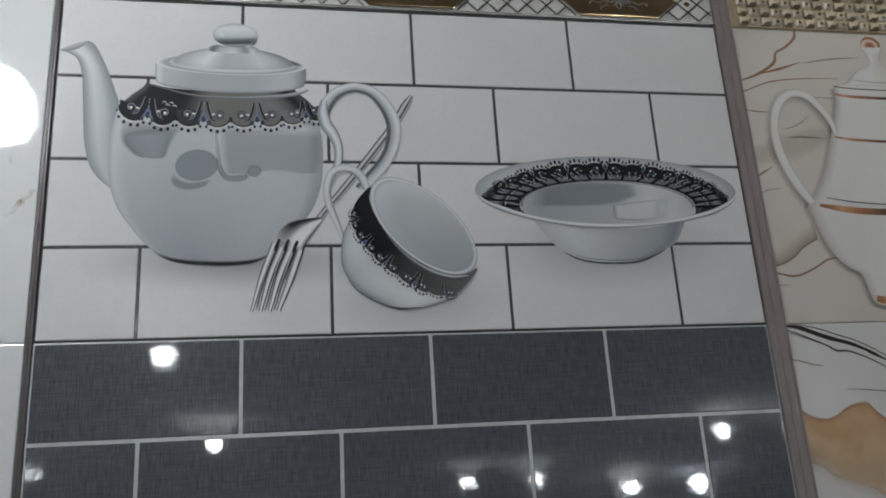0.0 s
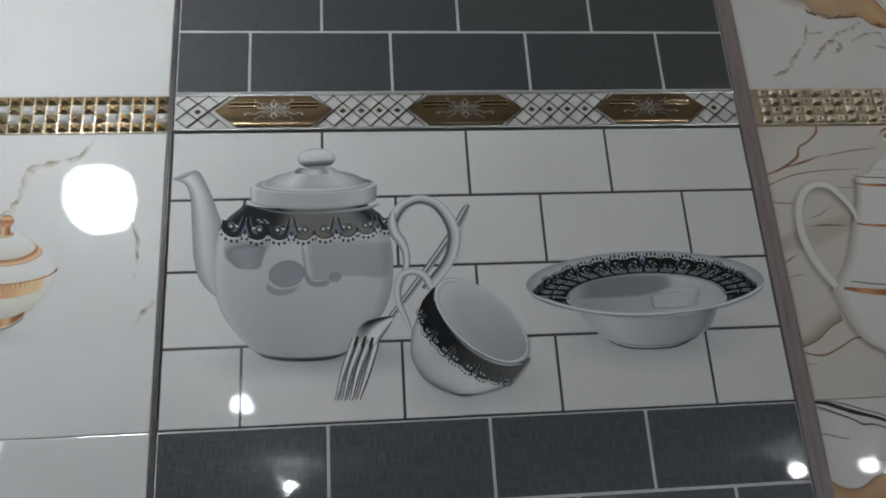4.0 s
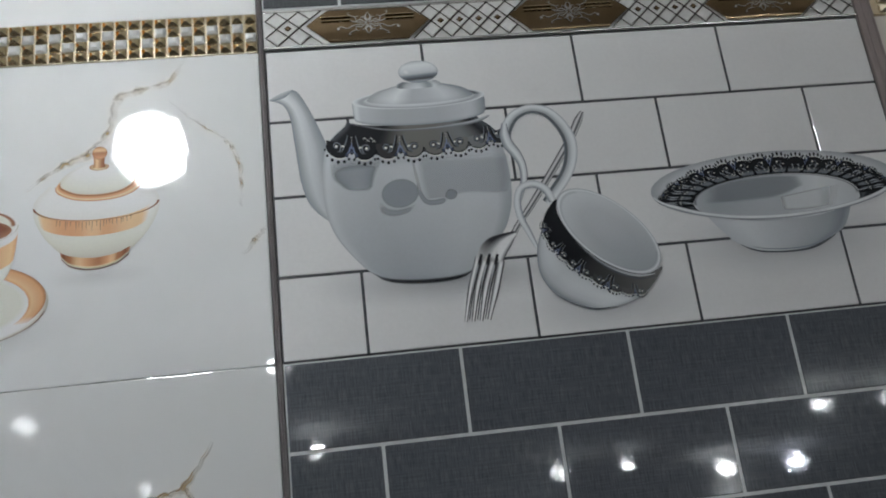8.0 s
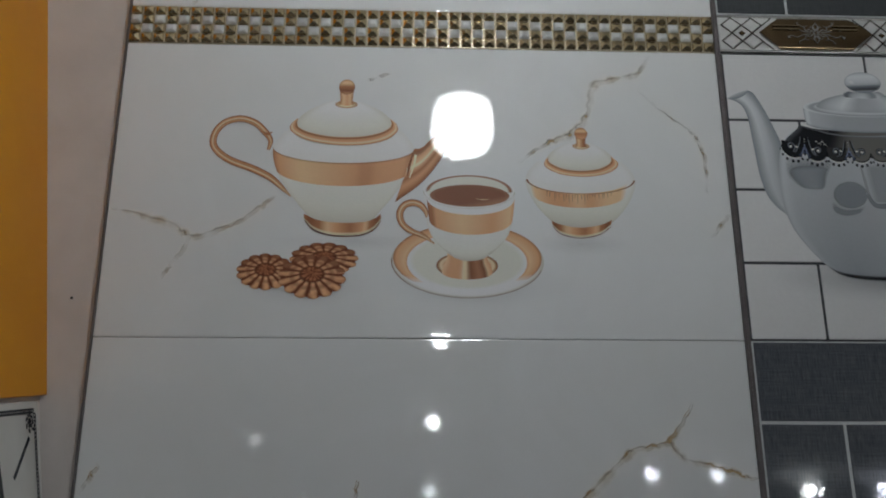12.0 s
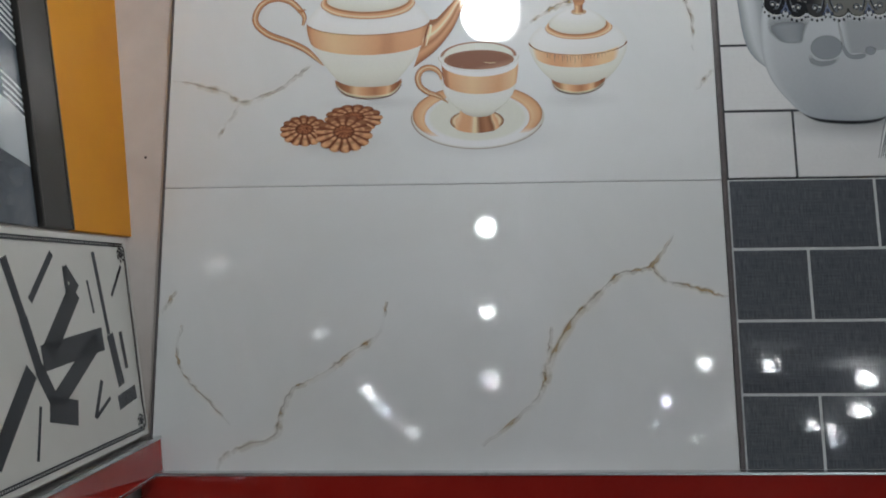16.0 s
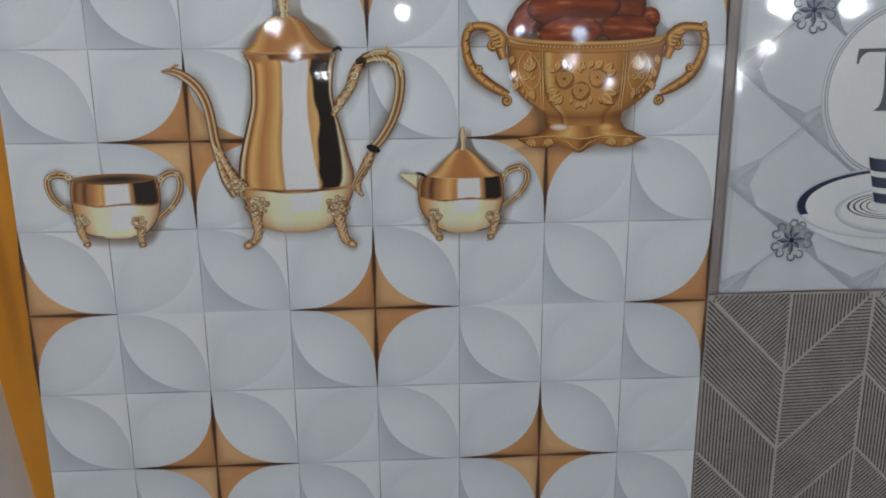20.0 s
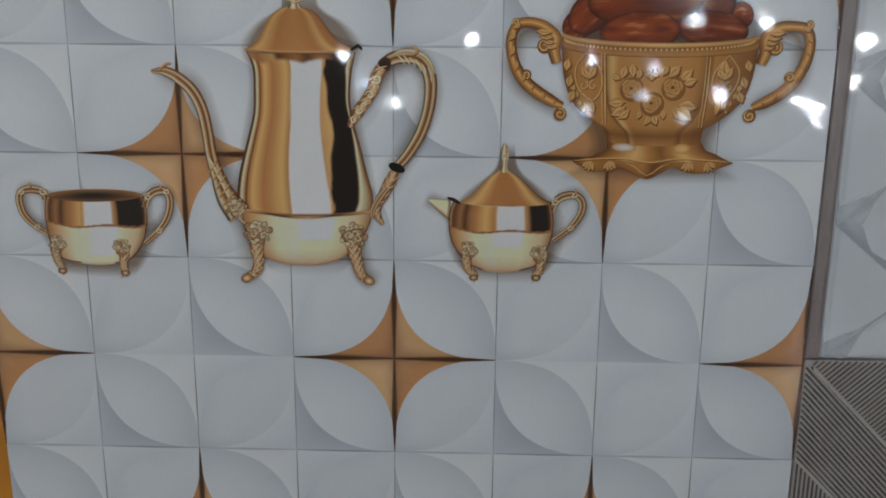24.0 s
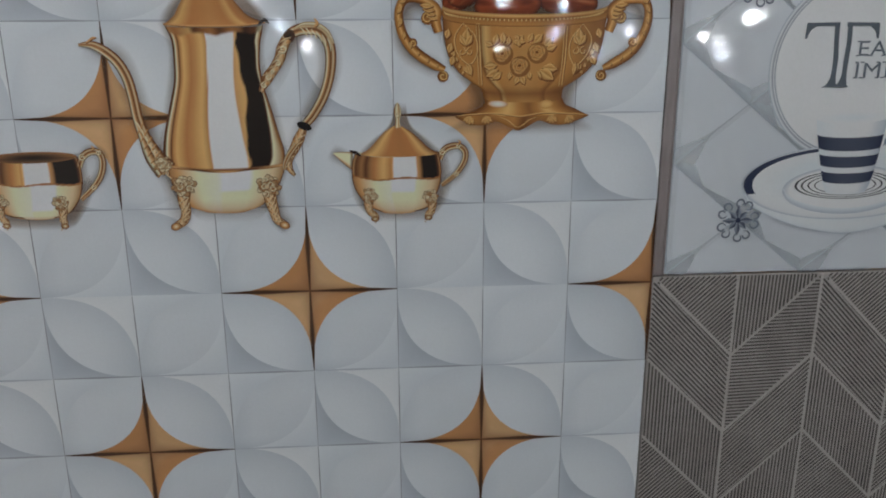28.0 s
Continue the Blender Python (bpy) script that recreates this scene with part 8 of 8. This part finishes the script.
cup3 = Ink().form(cup_l, cup_r, lambda u, v: mixed(stops(u, (-1.0, N1), (-0.4, N0), (0.5, N0), (1.0, N2)), N1, 0.5 * max(0.0, 0.12 - v) * 8), (3.5, 3), 26, 14).put("printed_cup", tt, 13, "white cup with navy stripes")
Ink().oval(154.2, 136.8, 32.3, 5, lambda r, a: mixed(N1, N0, r), 1, 0, 4, 32).put("opening", cup3, 1, "pale inside of the cup")
edge_of = lambda pts, z: float(np.interp(z, [p[1] for p in pts], [p[0] for p in pts]))
for z0, z1 in ((111.5, 123), (97, 106.5), (83, 92)):
    Ink().form([(edge_of(cup_l, z), z) for z in (z0, (z0 + z1) / 2, z1)], [(edge_of(cup_r, z), z) for z in (z0, (z0 + z1) / 2, z1)], lambda u, v: mixed(NV, N2, 0.12 * (1 - u * u)), (3.5, 3.5), 22, 4).put("navy_stripe", cup3, 2, "navy blue stripe")
Ink().patch([(183, 123.6), (195, 123.6), (208, 122.8)], [(180.4, 95.3), (192, 105.5), (204.7, 116.2)], lambda u, v: mixed(N0, N1, u), 10, 5).put("handle", cup3, 1, "angular white handle")
Ink().patch([(184.6, 119), (190, 118.6), (197.9, 117.8)], [(184, 112), (187.2, 113.6), (196, 116.6)], lambda u, v: N3, 6, 3).put("handle_gap", cup3, 2, "gap inside the handle")

# the lettering
LET = seen(78, 84, 90)
k = Ink()
ltr = lambda u, s: LET
for xt, xb in ((127.6, 130.2), (138.6, 139.4)):
    k.patch([(xt, 214), (xt + 0.8, 200), (xb - 0.6, 186), (xb - 0.8, 172), (xb - 3.4, 165)], [(xt + 4.2, 214), (xt + 5.0, 200), (xb + 3.8, 186), (xb + 3.6, 172), (xb + 4.6, 165)], ltr, 14, 3)
    k.patch([(xb - 8, 162.2), (xb - 5.6, 163.4), (xb - 2, 166.5)], [(xb + 6.6, 162.2), (xb + 5.4, 163.4), (xb + 3.6, 166.5)], ltr, 6, 3)
for x0, x1, sg in ((103.8, 132.0, 1), (166, 138, -1)):
    k.patch([(x0, 214.6), ((x0 + x1) / 2, 214.8), (x1, 215)], [(x0 + sg, 211.6), ((x0 + x1) / 2, 211.8), (x1, 211.8)], ltr, 8, 3)
    k.patch([(x0, 214), (x0 - sg * 0.4, 208), (x0 - sg * 0.6, 202)], [(x0 + sg * 9, 212.4), (x0 + sg * 3.4, 208), (x0 + sg * 1.2, 202)], ltr, 8, 3)
for x, z in ((150.4, 188.2), (150.4, 199.6), (158.4, 188.2), (158.4, 199.6), (161.8, 188.2), (172.6, 188.2), (150.6, 170), (150.6, 182.6), (155.6, 170), (155.6, 182.6), (169.4, 170), (169.4, 182.6), (174.4, 170), (174.4, 182.6)):
    k.stroke([(x - 1.7, z), (x, z), (x + 1.7, z)], 0.9, lambda u, s2: LET, 4, 2)
k.put("letter", tt, 9, "tall grey serif letter T")


def lettering(body, x, z, size, wide):
    cu = bpy.data.curves.new("lettering", "FONT")
    cu.body, cu.size, cu.space_character = body, size, wide
    tmp = bpy.data.objects.new("lettering", cu)
    scene.collection.objects.link(tmp)
    mesh = bpy.data.meshes.new_from_object(tmp.evaluated_get(bpy.context.evaluated_depsgraph_get()))
    bpy.data.objects.remove(tmp)
    mesh.transform(Matrix.Translation((x, -0.0013, z)) @ Matrix.Rotation(math.pi / 2, 4, "X") @ Matrix.Diagonal((1.42, 1.15, 1, 1)))
    mesh.materials.clear()
    finish("lettering", mesh, plain_material("grey letter ink", LET, mixed(LET, N2, 0.3), 0.08, 90, 0.02), tt, None, "grey capitals " + body)


lettering("EA", 0.1494, 0.1880, 0.0152, 1.05)
lettering("IME", 0.1488, 0.1698, 0.0158, 1.12)

# striped chevron tile: ribbed lozenges between pale lines
ch = empty_thing("wall_tile", on_rack(0.6805, -0.9415), "grey stone chevron tile with fine ribbed stripes", "wall tile", "lower wall tiles")
tile_body(0.6, 0.2995, GREY_STONE, ch)
CW, CHH = 0.0781, 0.0785


def lozenge_lines(col, row, ang, pitch=0.0033):
    """Clip a family of parallel ribs to one lozenge of the zigzag."""
    x0, x1 = CW * col, CW * (col + 1)
    up = col % 2 == 1
    dz = CW
    base = 0.2995 - CHH * row
    zl, zr = (base, base - dz) if not up else (base - dz, base)
    poly = [(x0, zl), (x1, zr), (x1, zr - CHH), (x0, zl - CHH)]
    cx, cz = (x0 + x1) / 2, (zl + zr - CHH) / 2
    d = (math.cos(radians(ang)), math.sin(radians(ang)))
    nrm = (-d[1], d[0])
    out = []
    for i in range(-26, 27):
        p = (cx + nrm[0] * pitch * i, cz + nrm[1] * pitch * i)
        ts = []
        for a, b in zip(poly, poly[1:] + poly[:1]):
            ex, ez = b[0] - a[0], b[1] - a[1]
            det = d[0] * -ez + d[1] * ex
            if abs(det) < 1e-9:
                continue
            rx, rz = a[0] - p[0], a[1] - p[1]
            t = (rx * -ez + rz * ex) / det
            s = (d[0] * rz - d[1] * rx) / det
            if 0 <= s <= 1:
                ts.append(t)
        if len(ts) >= 2 and max(ts) - min(ts) > 0.004:
            a, b = min(ts) + 0.0016, max(ts) - 0.0016
            q0, q1 = (p[0] + d[0] * a, p[1] + d[1] * a), (p[0] + d[0] * b, p[1] + d[1] * b)
            # trim to the tile
            lo, hi = 0.0, 1.0
            for k2, (mn, mx) in enumerate(((0.001, 0.599), (0.001, 0.2985))):
                v0, v1 = q0[k2], q1[k2]
                if abs(v1 - v0) < 1e-9:
                    if not mn <= v0 <= mx:
                        lo, hi = 1, 0
                    continue
                ta, tb = sorted(((mn - v0) / (v1 - v0), (mx - v0) / (v1 - v0)))
                lo, hi = max(lo, ta), min(hi, tb)
            if hi - lo > 0.03:
                out.append(((q0[0] + (q1[0] - q0[0]) * lo, q0[1] + (q1[1] - q0[1]) * lo), (q0[0] + (q1[0] - q0[0]) * hi, q0[1] + (q1[1] - q0[1]) * hi)))
    return out, nrm


for col in range(8):
    for row in range(-1, 5):
        ang = ((2, 46, 89) if col % 2 else (-46, 90, 44))[row % 3]
        segs, nrm = lozenge_lines(col, row, ang)
        if not segs:
            continue
        v, f = [], []
        for (xa, za), (xb, zb) in segs:
            n0 = len(v)
            for (x, z) in ((xa, za), (xb, zb)):
                for s, y in ((-0.00085, 0.0), (-0.0005, -0.0004), (0.0005, -0.0004), (0.00085, 0.0)):
                    v.append((x + nrm[0] * s, y, z + nrm[1] * s))
            f += [(n0, n0 + 1, n0 + 5, n0 + 4), (n0 + 1, n0 + 2, n0 + 6, n0 + 5), (n0 + 2, n0 + 3, n0 + 7, n0 + 6)]
        mesh = bpy.data.meshes.new("lozenge")
        mesh.from_pydata(v, [], f)
        finish("lozenge", mesh, STONE_RIB, ch)
for c in range(1, 8):
    part("pale_line", block(CW * c - 0.0011, CW * c + 0.0011, -0.0005, 0.001, 0.001, 0.2985), STONE_LINE, ch)
for row in range(-1, 5):
    for col in range(8):
        up = col % 2 == 1
        base = 0.2995 - CHH * row
        dz = CW
        za, zb = (base, base - dz) if not up else (base - dz, base)
        n = 12
        pts = [(CW * (col + s / n), za + (zb - za) * s / n) for s in range(n + 1)]
        pts = [q for q in pts if 0.001 <= q[1] <= 0.2985]
        if len(pts) < 2:
            continue
        bm = bmesh.new()
        rows = [[bm.verts.new((x, -0.0006, z + o)) for o in (-0.0016, 0.0016)] for x, z in pts]
        for r0, r1 in zip(rows, rows[1:]):
            bm.faces.new((r0[0], r1[0], r1[1], r0[1]))
        part("pale_line", bm, STONE_LINE, ch)

copy_thing(ch, on_rack(0.6805, -1.2415))

# -- side rack: lettered tile, black strip, slate tile --
ct = empty_thing("wall_tile", on_side(-0.335, -0.2622, -0.009), "white tile with black lettering bars and chain border", "wall tile", "side rack tiles")
CW_, CH_ = 300, 204.5
tile_body(CW_ / 1000, CH_ / 1000, tile_material("cream white glaze", (0.66, 0.65, 0.61), (0.72, 0.71, 0.67), scale=6.0), ct, 0.0012, 0.009)
BK = seen(30, 33, 38)
bar = lambda u, s: BK
for a, b, w in (((74, 180), (92, 132), 10), ((92, 132), (107, 88), 12), ((106, 90), (126, 57), 14), ((115, 56), (160, 45), 22), ((34, 28), (95, 89), 17), ((180, 152), (124, 101), 20), ((166, 174), (167, 141), 7), ((166, 172), (185, 153), 10), ((113, 97), (223, 105), 22), ((211, 105), (131, 61), 18),
                ((223, 188), (236, 108), 7), ((238, 108), (250, 57), 14), ((261, 109), (266, 72), 7), ((281, 175), (252, 145), 4), ((205, 161), (211, 130), 4), ((239, 41), (280, 47), 14), ((210, 67), (190, 35), 6), ((193, 36), (223, 49), 4), ((102, 60), (89, 19), 4), ((147, 185), (105, 145), 7)):
    Ink().stroke([a, ((a[0] + b[0]) / 2, (a[1] + b[1]) / 2), b], w, bar, 6, 3).put("lettering_bar", ct, 2, "plain black bar")
k = Ink()
n = 84
ring = lambda r, a: BK
for s in range(n):
    x = 12 + (CW_ - 24) * s / (n - 1)
    for z in (8, CH_ - 8):
        k.oval(x, z, 3.0, 2.2, ring, 30, 0.4, 2, 8)
for s in range(56):
    z = 12 + (CH_ - 24) * s / 55
    for x in (8, CW_ - 8):
        k.oval(x, z, 2.2, 3.0, ring, 30, 0.4, 2, 8)
for x, z in ((17, 17), (CW_ - 17, 17), (17, CH_ - 17), (CW_ - 17, CH_ - 17)):
    for q in range(14):
        a = q * 0.9
        k.oval(x + 0.62 * q * math.cos(a), z + 0.62 * q * math.sin(a), 2.6, 1.4, ring, 40 * q, 0, 2, 8)
k.put("chain_border", ct, 2, "thin black chain border")

strip = empty_thing("black_strip", on_side(-0.1835, -0.053), "black satin strip beside a slate tile", "border tile")
part("band", block(0.003, 0.051, -0.0035, 0.006, 0, 0.95, 0.001), BLACK_TILE, strip)
for x in (0.0, 0.051):
    part("lip", block(x, x + 0.003, -0.0045, 0.006, 0, 0.95, 0.0008), BLACK_TILE, strip)
at = empty_thing("wall_tile", on_side(-0.7855, -0.053), "slate blue art tile with pale diagonal bands", "wall tile", "side rack tiles")
tile_body(0.6, 0.6, SLATE_ART, at)
A0, A1 = seen(168, 172, 174), seen(92, 104, 116)
k = Ink()
k.patch([(330, 190), (460, 148), (599, 96)], [(330, 128), (460, 86), (599, 52)], lambda u, v: mixed(A0, A1, 0.35 * u + 0.3 * math.sin(7 * v) ** 2), 20, 8)
k.put("printed_band", at, 1, "pale brushed diagonal band")
k = Ink()
for q in range(7):
    k.stroke([(440, 252 - 6 * q), (520, 224 - 6 * q), (599, 196 - 6 * q)], 2.6, lambda u, s: A0, 10, 2)
for q in range(5):
    k.stroke([(570, 130 - 6 * q), (585, 125 - 6 * q), (599, 119 - 6 * q)], 2.4, lambda u, s: A0, 8, 2)
k.put("printed_lines", at, 2, "fine pale stripes")
k = Ink()
for x, z, r in ((540, 60, 26), (575, 40, 14), (520, 28, 10), (480, 90, 30), (560, 20, 9)):
    k.oval(x, z, r, r * 0.7, lambda q, a: (*A1, 0.5 * (1 - q)), 20, 0, 5, 20)
k.put("printed_smudge", at, 2, "cloudy pale smudges", SOFT_INK)
